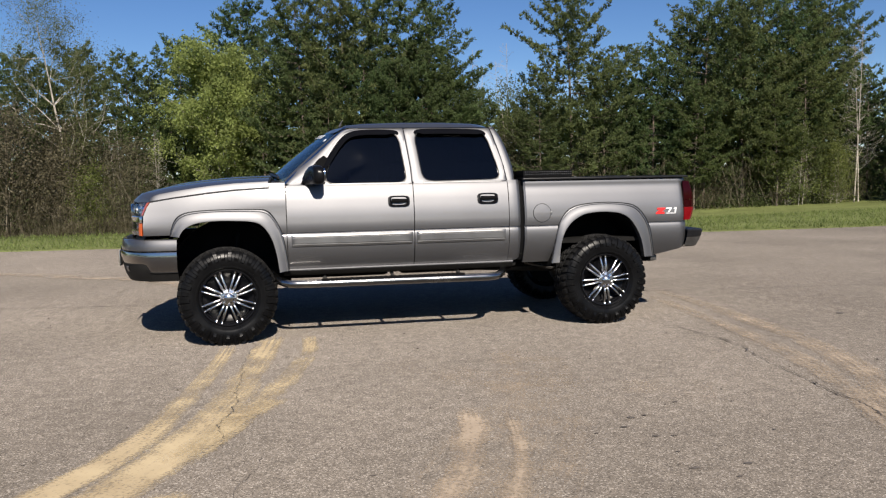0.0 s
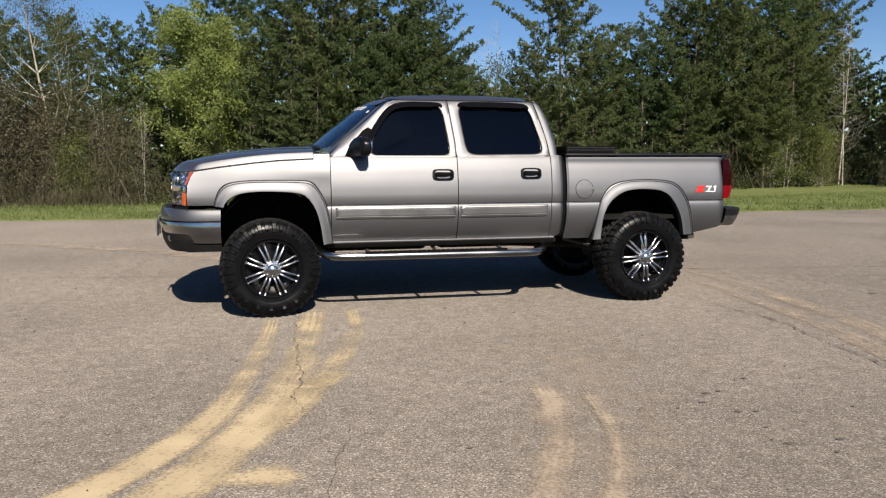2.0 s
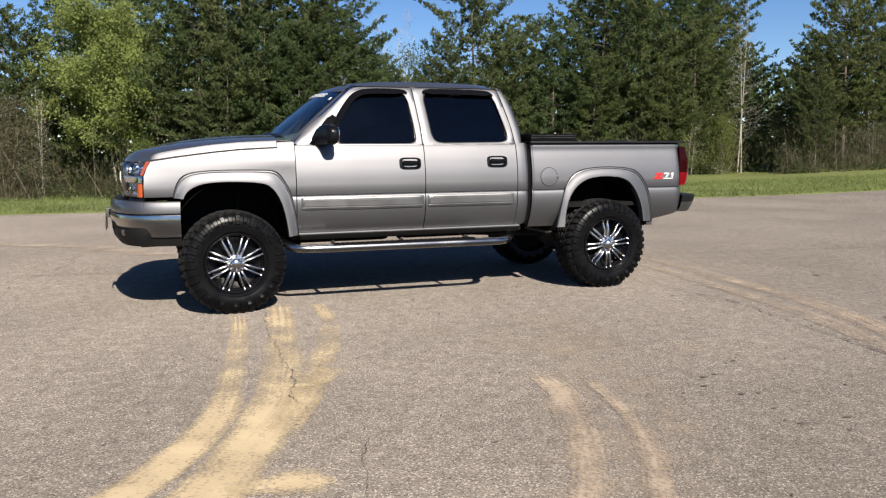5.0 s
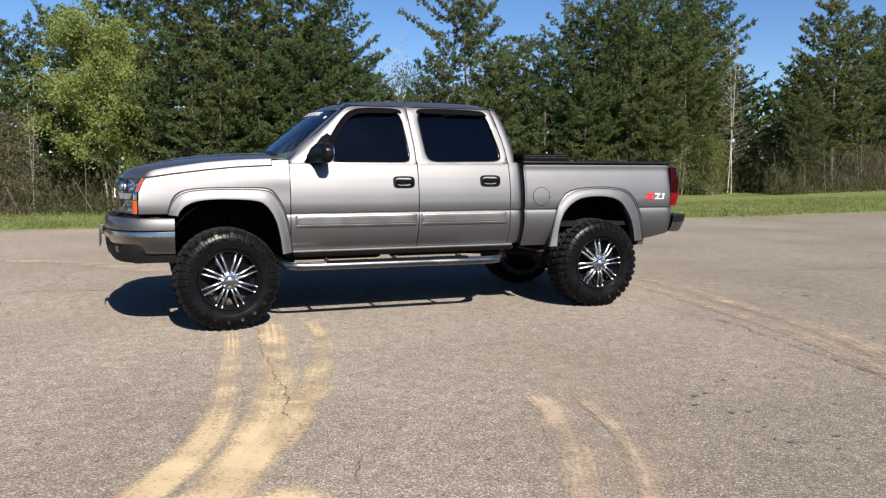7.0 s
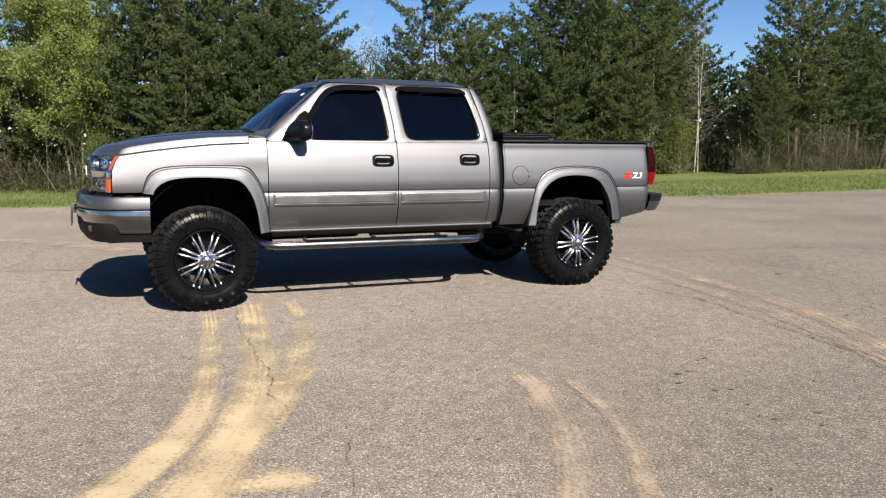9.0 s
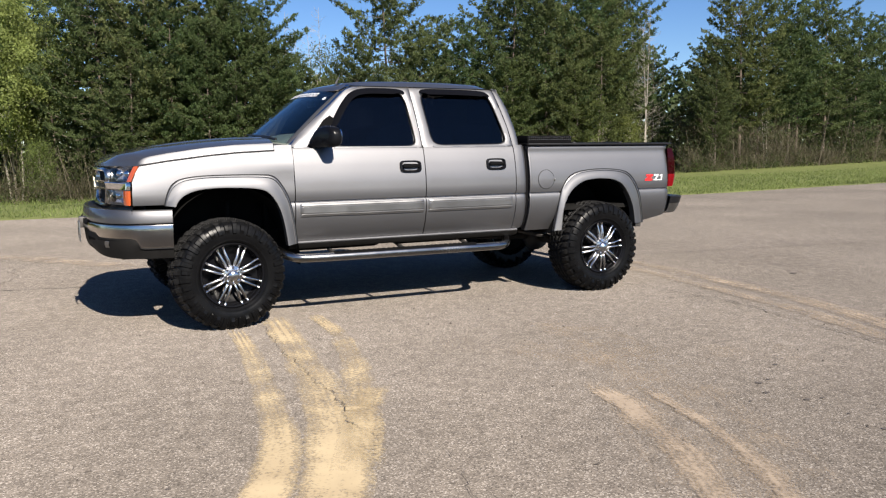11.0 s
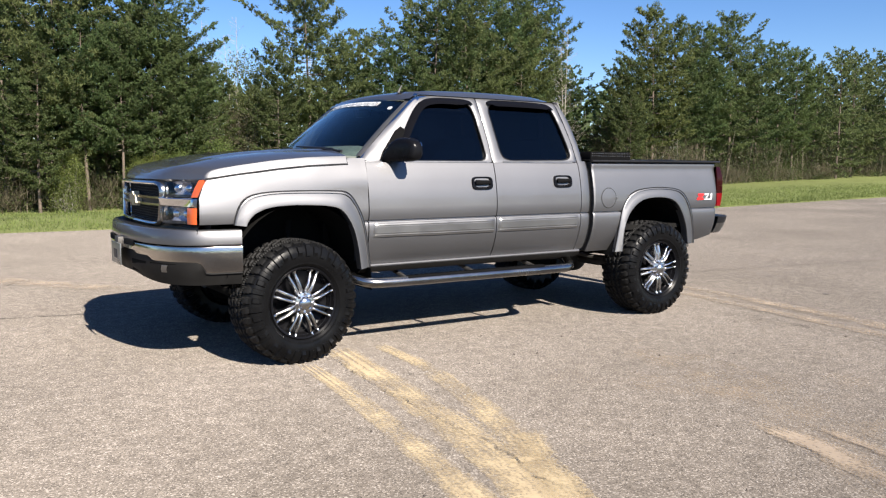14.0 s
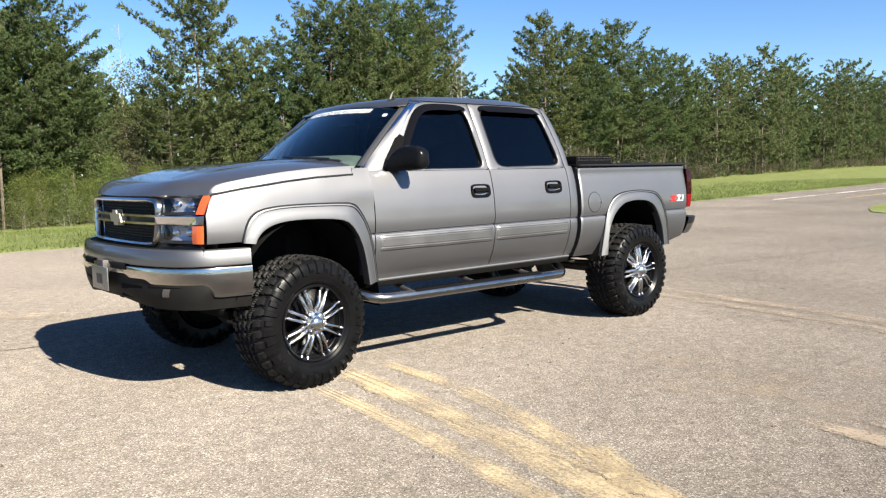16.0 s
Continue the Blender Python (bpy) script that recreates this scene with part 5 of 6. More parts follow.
def build_bed():
    bm = bmesh.new()
    box(bm, 2.85, 4.58, -0.93, 0.93, 0.82, 0.86)
    # this box blocks up the cab gap, dark in place of its shade
    box(bm, 2.765, 2.87, -0.90, 0.90, 0.72, 1.43, 0.005)
    part("bed_floor", bm, DARK, truck)
    # tailgate
    bm = bmesh.new()
    rows = []
    for z in (0.80, 0.82, 1.0, 1.02, 1.2, 1.36, 1.42, 1.455, 1.46):
        d = 0.0 if 0.99 < z < 1.38 else 0.012
        rows.append([(4.595 + d - (0.02 if z in (0.80, 1.46) else 0) - (0.03 if abs(y) > 0.795 else 0), y, z) for y in (-0.80, -0.79, -0.5, 0, 0.5, 0.79, 0.80)])
    sheet(bm, rows)
    tg = part("tailgate", bm, PAINT, truck, "silver tailgate")
    bm = bmesh.new()
    box(bm, 4.60, 4.625, -0.11, 0.11, 1.27, 1.35, 0.01)
    part("tailgate_handle", bm, BLACK, tg)
    # cover over the bed, its front panel folded up
    bm = bmesh.new()
    box(bm, 2.845, 4.59, -0.955, 0.955, 1.452, 1.478, 0.008)
    cov = part("bed_cover", bm, VINYL, truck, "flat black folding bed cover")
    bm = bmesh.new()
    box(bm, 2.86, 3.37, -0.93, 0.93, 1.476, 1.548, 0.010)
    fold = part("folded_panel", bm, VINYL, cov)
    for x in (3.38, 3.95):
        bm = bmesh.new()
        box(bm, x, x + 0.03, -0.945, 0.945, 1.475, 1.485, 0.003)
        part("cover_hinge", bm, GREY, cov)
    for s in (-1, 1):
        bm = bmesh.new()
        box(bm, 2.84, 4.60, s * 0.960 - 0.028, s * 0.960 + 0.028, 1.455, 1.473, 0.006)
        part("bed_rail_cap", bm, BLACK, truck)
        bm = bmesh.new()
        for k in range(22):
            for z in (1.508, 1.530):
                box(bm, 2.877 + 0.0225 * k, 2.883 + 0.0225 * k, s * 0.931 - 0.003, s * 0.931 + 0.003, z, z + 0.006)
        part("panel_studs", bm, BRIGHT, fold, "", 0)
    # rear bumper
    bm = bmesh.new()
    pts = [(4.60, -0.985), (4.76, -0.975), (4.825, -0.89), (4.845, -0.6), (4.855, 0), (4.845, 0.6), (4.825, 0.89), (4.76, 0.975), (4.60, 0.985)]
    pts = resample(rounded(pts, 2), 40)
    rows = []
    for i, (x, y) in enumerate(pts):
        a, b = pts[max(0, i - 1)], pts[min(39, i + 1)]
        d = Vector((b[0] - a[0], b[1] - a[1])).normalized()
        nx, ny = d.y, -d.x
        rows.append([(x + nx * o, y + ny * o, z) for o, z in ((-0.12, 0.905), (-0.02, 0.91), (0, 0.90), (-0.022, 0.81), (-0.060, 0.745), (-0.085, 0.735), (-0.14, 0.74))])
    sheet(bm, rows)
    rb = part("rear_bumper", bm, STEEL, truck, "chrome rear step bumper with black top")
    bm = bmesh.new()
    rows = []
    for i, (x, y) in enumerate(pts):
        a, b = pts[max(0, i - 1)], pts[min(39, i + 1)]
        d = Vector((b[0] - a[0], b[1] - a[1])).normalized()
        nx, ny = d.y, -d.x
        rows.append([(x + nx * o, y + ny * o, z) for o, z in ((-0.13, 0.915), (-0.005, 0.918), (0.006, 0.905), (-0.008, 0.845), (-0.016, 0.838))])
    sheet(bm, rows)
    part("bumper_pad", bm, BLACK, rb)


def build_wheel():
    """A wheel that faces -y, with its hub at the origin and its face at y = -0.0."""
    bm = bmesh.new()
    lathe(bm, [(0.0, 0.10), (0.16, 0.10), (0.225, 0.06), (0.238, 0.02), (0.245, -0.02), (0.256, -0.028), (0.262, -0.022), (0.262, 0.0), (0.235, 0.02), (0.235, 0.30), (0.262, 0.315)], 64)
    wheel = part("wheel", bm, GLOSSY, truck, "black twenty-inch alloy wheel with bright spokes", 35)
    # tyre: one skin whose tread blocks and side biters are raised along its normal
    prof = rounded([(0.256, -0.008), (0.272, -0.028), (0.30, -0.040), (0.335, -0.046), (0.365, -0.045), (0.388, -0.037), (0.408, -0.027), (0.421, -0.014), (0.430, 0.008), (0.435, 0.06), (0.4365, 0.10), (0.437, 0.14), (0.4365, 0.18), (0.435, 0.22), (0.430, 0.272), (0.421, 0.294), (0.408, 0.307), (0.388, 0.317), (0.365, 0.325), (0.335, 0.326), (0.30, 0.320), (0.272, 0.308), (0.256, 0.288)], 1)
    prof = resample(prof[:8], 13) + resample(prof[8:-8], 50)[1:-1] + resample(prof[-8:], 6)
    lugs, nt = 38, 418

    def raised(a, r, y):
        w = y - 0.14
        side_w = abs(w)
        ph = a / (2 * math.pi) * lugs + (0.5 if w > 0 else 0.0)
        if r < 0.33:
            return 0.003 if 0.284 < r < 0.292 else 0.0
        if r < 0.409 and side_w > 0.14:
            f = (ph + 0.12) % 1.0
            reach = 0.340 if int(ph + 0.12) % 2 else 0.358
            return 0.011 if f < 0.52 and r > reach else (0.003 if 0.345 < r < 0.350 else 0.0)
        if side_w > 0.092:
            f = (ph + 2.2 * (side_w - 0.092)) % 1.0
            long_one = int(ph + 2.2 * (side_w - 0.092)) % 2
            return 0.015 if f < 0.60 and side_w < (0.175 if long_one else 0.158) else 0.0
        zig = 0.013 * (abs((a / (2 * math.pi) * lugs) % 1.0 * 2 - 1) * 2 - 1)
        lane = w + zig
        for c in (-0.078, -0.028, 0.028, 0.078):
            if abs(lane - c * 1.0) < 0.0085:
                return 0.0
        k = int((lane + 0.2) / 0.0535)
        f = (a / (2 * math.pi) * lugs + 0.37 * k + (9.0 if k % 2 else -9.0) * lane) % 1.0
        return 0.014 if f > 0.32 else 0.0
    bm = bmesh.new()
    rows = []
    for i, (r, y) in enumerate(prof):
        (r1, y1), (r2, y2) = prof[max(0, i - 1)], prof[min(len(prof) - 1, i + 1)]
        d = Vector((r2 - r1, y2 - y1)).normalized()
        nr, ny = d.y, -d.x
        row = []
        for k in range(nt):
            a = 2 * math.pi * k / nt
            h = raised(a, r, y)
            row.append(((r + nr * h) * math.cos(a), y + ny * h, (r + nr * h) * math.sin(a)))
        rows.append(row)
    sheet(bm, rows, True)
    tyre = part("tyre", bm, RUBBER, wheel, "deep-lugged black mud tyre", 28)
    tyre.data.materials.append(TREAD)
    for face in tyre.data.polygons:
        face.material_index = 1 if math.hypot(face.center.x, face.center.z) > 0.428 else 0
    # paired spokes with a separate bright end at the rim
    def bar(a, sg, steps):
        bm = bmesh.new()
        c, t = Vector((math.cos(a), 0, math.sin(a))), Vector((-math.sin(a), 0, math.cos(a)))
        vs = sheet(bm, [[c * r + t * (sg * sp + w * f) + Vector((0, y + d, 0)) for f, d in ((-1.1, 0.045), (-1.0, 0.005), (-0.6, 0.0005), (0.0, -0.0015), (0.6, 0.0005), (1.0, 0.005), (1.1, 0.045))] for r, y, w, sp in steps])
        bm.faces.new(vs[0])
        bm.faces.new(vs[-1])
        return bm
    for k in range(8):
        a = 2 * math.pi * (k + 0.5) / 8
        for sg in (-1, 1):
            part("spoke", bar(a, sg, ((0.070, -0.012, 0.0100, 0.0140), (0.085, -0.022, 0.0100, 0.0155), (0.105, -0.027, 0.0096, 0.0175), (0.14, -0.027, 0.0094, 0.020), (0.175, -0.021, 0.0094, 0.0225), (0.205, -0.013, 0.0094, 0.0245), (0.219, -0.010, 0.0094, 0.0255))), MACHINED, wheel, "machined bright spoke", 50)
            part("spoke_end", bar(a, sg, ((0.2245, -0.012, 0.009, 0.025), (0.236, -0.018, 0.009, 0.026), (0.247, -0.020, 0.009, 0.0265))), MACHINED, wheel, "", 50)
    bm = bmesh.new()
    lathe(bm, [(0.0, -0.064), (0.020, -0.062), (0.036, -0.055), (0.046, -0.044), (0.050, -0.034), (0.076, -0.028), (0.084, -0.014), (0.086, 0.04)], 36)
    part("hub_cap", bm, MACHINED, wheel, "chrome centre cap")
    for k in range(8):
        bm = bmesh.new()
        a = 2 * math.pi * k / 8
        lathe(bm, [(0.0, -0.050), (0.007, -0.050), (0.0105, -0.043), (0.0105, 0.0)], 6, 0.066 * math.cos(a), 0.066 * math.sin(a))
        part("wheel_nut", bm, CHROME, wheel)
    # dark disc added to close the rim, for the shade inside the wheel
    bm = bmesh.new()
    lathe(bm, [(0.0, 0.24), (0.17, 0.24), (0.215, 0.255), (0.228, 0.275), (0.228, 0.30), (0.12, 0.305), (0.0, 0.305)], 40)
    part("rim_shade_disc", bm, DARK, wheel, "dark disc closing the rim in place of its inner shade")
    return wheel


def build_underside():
    for s in (-1, 1):
        bm = bmesh.new()
        box(bm, -0.75, 4.5, s * 0.42 - 0.04, s * 0.42 + 0.04, 0.55, 0.74, 0.01)
        part("frame_rail", bm, DARK, truck)
        bm = bmesh.new()
        pts = [(3.0 + 1.3 * k / 12, s * 0.52, 0.60 - 0.10 * math.sin(math.pi * k / 12)) for k in range(13)]
        tube(bm, pts, 0.028, 6, 0.8)
        part("leaf_spring", bm, STEEL, truck)
        for x, top in ((0.05, 1.0), (3.75, 0.85)):
            bm = bmesh.new()
            tube(bm, [(x, s * 0.62, 0.40), (x + 0.02, s * 0.60, 0.62)], 0.030, 10)
            tube(bm, [(x + 0.02, s * 0.60, 0.60), (x + 0.05, s * 0.56, top)], 0.022, 10)
            part("shock_absorber", bm, DARK, truck)
        bm = bmesh.new()
        tube(bm, [(-0.28, s * 0.36, 0.42), (0.0, s * 0.72, 0.36), (0.30, s * 0.36, 0.42)], 0.028, 8)
        part("control_arm", bm, STEEL, truck)
        bm = bmesh.new()
        lathe(bm, [(0.0, 0), (0.16, 0), (0.16, 0.02), (0, 0.02)], 32)
        bmesh.ops.transform(bm, matrix=Matrix.Translation((0, s * 0.86 - 0.01, 0.435)), verts=bm.verts)
        part("brake_disc", bm, STEEL, truck)
    for x, z, nm in ((0.0, 0.42, "front_axle"), (WHEELBASE, 0.435, "rear_axle")):
        bm = bmesh.new()
        tube(bm, [(x, -0.82, z), (x, -0.25, z), (x, 0.25, z), (x, 0.82, z)], 0.045, 12)
        bmesh.ops.create_uvsphere(bm, u_segments=16, v_segments=10, radius=0.15, matrix=Matrix.Translation((x, 0.12, z)) @ Matrix.Diagonal((1, 0.8, 0.95, 1)))
        part(nm, bm, STEEL, truck)
    bm = bmesh.new()
    box(bm, -0.35, -0.25, -0.5, 0.5, 0.44, 0.50, 0.01)
    box(bm, 0.25, 0.35, -0.5, 0.5, 0.44, 0.50, 0.01)
    box(bm, -0.5, 0.5, -0.35, 0.35, 0.56, 0.95, 0.03)
    box(bm, 0.5, 1.6, -0.28, 0.28, 0.50, 0.70, 0.05)
    box(bm, 1.7, 2.9, -0.40, -0.10, 0.52, 0.74, 0.04)
    box(bm, 0.6, 2.8, 0.40, 0.86, 0.58, 0.70, 0.03)
    box(bm, 0.6, 2.8, -0.86, -0.40, 0.60, 0.70, 0.03)
    part("crossmember", bm, DARK, truck)
    bm = bmesh.new()
    tube(bm, [(-0.16, -0.74, 0.50), (-0.18, -0.30, 0.53), (-0.18, 0.30, 0.53), (-0.16, 0.74, 0.50)], 0.018, 8)
    for y in (-0.70, 0.70):
        box(bm, -0.21, -0.13, y - 0.05, y + 0.05, 0.475, 0.535, 0.012)
        tube(bm, [(-0.16, y, 0.53), (-0.10, y * 0.9, 0.62)], [0.03, 0.022], 8)
    part("steering_rod", bm, STEEL, truck, "grey steering linkage")
    bm = bmesh.new()
    tube(bm, [(1.4, 0.05, 0.58), (3.5, 0.1, 0.46)], 0.04, 10)
    part("drive_shaft", bm, STEEL, truck)
    bm = bmesh.new()
    tube(bm, [(1.7, 0.32, 0.56), (1.75, 0.32, 0.56), (2.5, 0.32, 0.56), (2.55, 0.32, 0.56)], [0.03, 0.10, 0.10, 0.03], 14, 0.7)
    tube(bm, [(2.5, 0.32, 0.56), (3.1, 0.34, 0.60), (3.4, 0.50, 0.72), (4.0, 0.52, 0.68), (4.42, 0.75, 0.58)], 0.032, 10)
    part("exhaust", bm, STEEL, truck)
    bm = bmesh.new()
    box(bm, 4.25, 4.32, -0.86, -0.80, 0.600, 0.66, 0.01)
    part("tow_hook", bm, STEEL, truck)


build_front()
body_side(-1)
body_side(1)
build_cab()
build_bed()
build_underside()
wheel = build_wheel()
FRONT_X, STEER = 0.018, 5.0     # the front wheels are turned a little towards the driver's side
wheel.matrix_basis = pose(FRONT_X, -1.015, 0.440, 0, 0, STEER)
copy_thing(wheel, pose(FRONT_X, 1.015, 0.440, 0, 0, 180 + STEER))
for s in (-1, 1):
    copy_thing(wheel, pose(WHEELBASE + 0.028, s * 1.025, 0.444, 0, 17, 0 if s < 0 else 180))


# ---- woods ----
def tufts(rng, centres, axis, count, length, width, spread):
    """Needle tufts: count spikes round each centre, fanned about axis. Returns verts and faces."""
    m = len(centres)
    d = axis[:, None, :] + spread * rng.normal(size=(m, count, 3))
    d /= np.linalg.norm(d, axis=2, keepdims=True)
    side = np.cross(d, rng.normal(size=(m, count, 3)))
    side /= np.linalg.norm(side, axis=2, keepdims=True) + 1e-9
    ln = length * rng.uniform(0.6, 1.2, (m, count, 1))
    base = centres[:, None, :] + 0.05 * rng.normal(size=(m, count, 3))
    a = base - side * width * 0.5
    b = base + side * width * 0.5
    t = base + d * ln
    v = np.stack([a, b, t], axis=2).reshape(-1, 3)
    f = np.arange(len(v)).reshape(-1, 3)
    return v, f


def cards(rng, centres, size, flat=0.5):
    """Leaves: a small four-cornered blade at each centre."""
    m = len(centres)
    u = rng.normal(size=(m, 3))
    u /= np.linalg.norm(u, axis=1, keepdims=True)
    w = np.cross(u, rng.normal(size=(m, 3)))
    w /= np.linalg.norm(w, axis=1, keepdims=True) + 1e-9
    s = size * rng.uniform(0.6, 1.3, (m, 1))
    v = np.stack([centres - u * s, centres + w * s * flat, centres + u * s, centres - w * s * flat], axis=1).reshape(-1, 3)
    return v, np.arange(len(v)).reshape(-1, 4)


def pine(seed, h, base=0.22, width=0.26, limbs=52, tuft=5, per=11, needle=(0.30, 0.045), mat=None, gap=0.62):
    """A loblolly pine: trunk with limbs in loose whorls and round needle tufts along their outer halves."""
    rng = np.random.default_rng(seed)
    bm = bmesh.new()
    bend = rng.normal(0, 0.012, 2) * h
    def spine(t):
        return np.array([bend[0] * t * t + 0.12 * math.sin(5 * t + seed), bend[1] * t * t + 0.10 * math.sin(4 * t + 2 * seed), h * t])
    r0 = 0.0105 * h
    tube(bm, [tuple(spine(t) - (0, 0, 0.3 if t == 0 else 0)) for t in np.linspace(0, 1, 12)], [max(0.015, r0 * (1 - 0.93 * t)) for t in np.linspace(0, 1, 12)], 7)
    cent, axis, turn = [], [], float(seed)
    whorls = limbs // 3
    for i in range(whorls):
        t = base + (0.975 - base) * (i + rng.uniform(-0.2, 0.2)) / (whorls - 1)
        q = min(1.0, max(0.0, (t - base) / (1 - base)))
        reach = width * h * (0.50 + 0.50 * min(1, q * 3.0 + 0.2)) * (1 - q ** 2.8) ** 0.6 * rng.uniform(0.80, 1.18) + 0.40
        for _ in range(5 if 0.05 < q < 0.8 else 4):
            turn += 2.39996
            az = turn + rng.uniform(-0.4, 0.4)
            up = (-0.16 + 0.62 * q) * rng.uniform(0.6, 1.4)
            o = spine(min(1.0, t + rng.uniform(-0.012, 0.012)))
            d = np.array([math.cos(az), math.sin(az), up])
            ln = reach * rng.uniform(0.6, 1.1)
            tip = o + d * ln + (0, 0, 0.20 * ln)
            midp = o + d * ln * 0.5 - (0, 0, 0.06 * ln)
            tube(bm, [tuple(o), tuple(midp), tuple(tip)], [max(0.014, r0 * 0.28 * (1 - q)), max(0.011, r0 * 0.18 * (1 - q)), 0.008], 3)
            side = np.array([-d[1], d[0], 0.0])
            hubs = max(4, int(ln / gap))
            for j in range(hubs):
                f = 0.26 + 0.76 * (j + rng.uniform(0.2, 1)) / hubs
                on = o + (midp - o) * 2 * f if f < 0.5 else midp + (tip - midp) * (2 * f - 1)
                fan = min(1.25, ln * 0.42) * (0.35 + 1.1 * f) * max(0.25, 1.15 - f)
                hub = on + side * rng.uniform(-1, 1) * fan + (0, 0, rng.uniform(-0.04, 0.22))
                for k in range(tuft):
                    cent.append(hub + rng.normal(0, 0.10, 3) * (1, 1, 0.7))
                    axis.append(d * (0.45, 0.45, 0) + (0, 0, 0.70) + rng.normal(0, 0.15, 3))
    for k in range(14):
        cent.append(spine(1 - 0.010 * k) + rng.normal(0, 0.08 + 0.03 * k, 3))
        axis.append(np.array([0, 0, 0.9]))
    tree = tagged(new("pine_tree"), "tall green pine with drooping tufted limbs at the wood's edge", "tree")
    part("trunk", bm, BARK, tree, "grey-brown scaly trunk", 60)
    v, f = tufts(rng, np.array(cent), np.array(axis), per, needle[0], needle[1], 0.72)
    raw("crown", v.tolist(), f.tolist(), mat or NEEDLES, tree)
    return tree


def slender(seed, h, stems=2):
    """A bare young tree: straight pale stems with short fine twigs, not yet in leaf."""
    rng = np.random.default_rng(seed)
    bm = bmesh.new()
    for k in range(stems):
        lean = rng.normal(0, 0.03, 2)
        hk = h * (1 - 0.1 * k)
        at = lambda t: np.array([0.5 * k + lean[0] * hk * t + 0.10 * math.sin(3 * t + k), 0.2 * k + lean[1] * hk * t, hk * t - 0.2])
        tube(bm, [tuple(at(t)) for t in np.linspace(0, 1, 10)], [max(0.014, 0.0048 * hk * (1 - 0.9 * t)) for t in np.linspace(0, 1, 10)], 6)
        for i in range(64):
            t = 0.22 + 0.77 * i / 64
            az, ln = rng.uniform(0, 6.28), hk * 0.16 * (1.05 - t) ** 0.7 * rng.uniform(0.4, 1.2) + 0.3
            d = np.array([math.cos(az), math.sin(az), rng.uniform(0.1, 0.6)])
            o = at(t)
            b = o + d * ln * 0.55
            tube(bm, [tuple(o), tuple(b), tuple(b + (d + (0, 0, 0.5)) * ln * 0.35)], [0.010, 0.007, 0.004], 3)
            for _ in range(3):
                c = o + d * ln * rng.uniform(0.35, 0.9)
                tube(bm, [tuple(c), tuple(c + (d * 0.6 + rng.normal(0, 0.5, 3)) * ln * 0.35)], [0.005, 0.0035], 3)
    tree = tagged(new("bare_tree"), "slender bare tree with pale stems, not yet in leaf", "tree")
    part("trunk", bm, PALE_BARK, tree, "pale straight stems and twigs", 60)
    return tree


def grow(bm, rng, o, d, length, r, depth, tips, up=0.15, fork=3):
    """A limb that bends and divides; the ends are kept in tips."""
    pts, rad = [o], [r]
    p, v = np.array(o, float), np.array(d, float)
    for k in range(4):
        v = v + rng.normal(0, 0.16, 3) + (0, 0, up * 0.3)
        v /= np.linalg.norm(v)
        p = p + v * length / 4
        pts.append(tuple(p))
        rad.append(r * (1 - 0.16 * (k + 1)))
    tube(bm, [tuple(q) for q in pts], rad, 5 if depth > 1 else 3)
    if depth <= 0:
        tips.append((p, v))
        return
    for k in range(fork):
        s = rng.integers(2, 5)
        w = v + rng.normal(0, 0.55, 3) + (0, 0, up)
        w /= np.linalg.norm(w)
        tips.append((np.array(pts[s]), w))
        grow(bm, rng, pts[s], w, length * rng.uniform(0.5, 0.75), rad[s] * 0.55, depth - 1, tips, up, fork)


def broadleaf(seed, h, leaf, leaves, bark, label, spread=0.35, stems=1, fork=3, clump=0.55, lean=(0, 0), size=0.10, low=2, thick=0.0105):
    rng = np.random.default_rng(seed)
    bm = bmesh.new()
    tips = []
    for k in range(stems):
        d = np.array([lean[0] + rng.normal(0, 0.06), lean[1] + rng.normal(0, 0.06), 1.0])
        o = np.array([0.25 * k * rng.normal(), 0.25 * k * rng.normal(), -0.3])
        pts = [o]
        for j in range(9):
            d = d + rng.normal(0, 0.05, 3)
            d /= np.linalg.norm(d)
            pts.append(pts[-1] + d * h * 0.095)
        rad = [thick * h * (1 - 0.09 * j) / math.sqrt(stems) for j in range(10)]
        tube(bm, [tuple(p) for p in pts], rad, 7)
        for j in range(low, 10):
            for _ in range(fork):
                az = rng.uniform(0, 2 * math.pi)
                w = np.array([math.cos(az), math.sin(az), rng.uniform(0.2, 1.1)])
                w /= np.linalg.norm(w)
                grow(bm, rng, tuple(pts[j]), w, spread * h * (1.15 - 0.075 * j) * rng.uniform(0.5, 1.0), rad[j] * 0.5, 1 if j > 2 else 1, tips, 0.25, 3)
    tree = tagged(new("broadleaf_tree"), label, "tree")
    part("trunk", bm, bark, tree, "pale trunk and limbs", 60)
    if leaves:
        k = max(1, leaves // len(tips))
        c = np.concatenate([p + rng.normal(0, clump, (k, 3)) for p, _ in tips])
        v, f = cards(rng, c, size, 0.55)
        raw("crown", v.tolist(), f.tolist(), leaf, tree)
    return tree


def place(tree, x, y, scale=1.0, turn=0.0):
    """Put the first of a kind in its place (later ones are copies)."""
    tree.matrix_basis = Matrix.Translation((x, y, ground_z(x, y) - 0.1)) @ Matrix.Rotation(turn, 4, "Z") @ Matrix.Diagonal((scale, scale, scale, 1))
    return tree


def copy_at(tree, x, y, height, ref, turn):
    k = height / ref
    c = copy_thing(tree, Matrix.Identity(4))
    c.matrix_basis = Matrix.Translation((x, y, ground_z(x, y) - 0.1)) @ Matrix.Rotation(turn, 4, "Z") @ Matrix.Diagonal((k, k, k, 1))
    return c


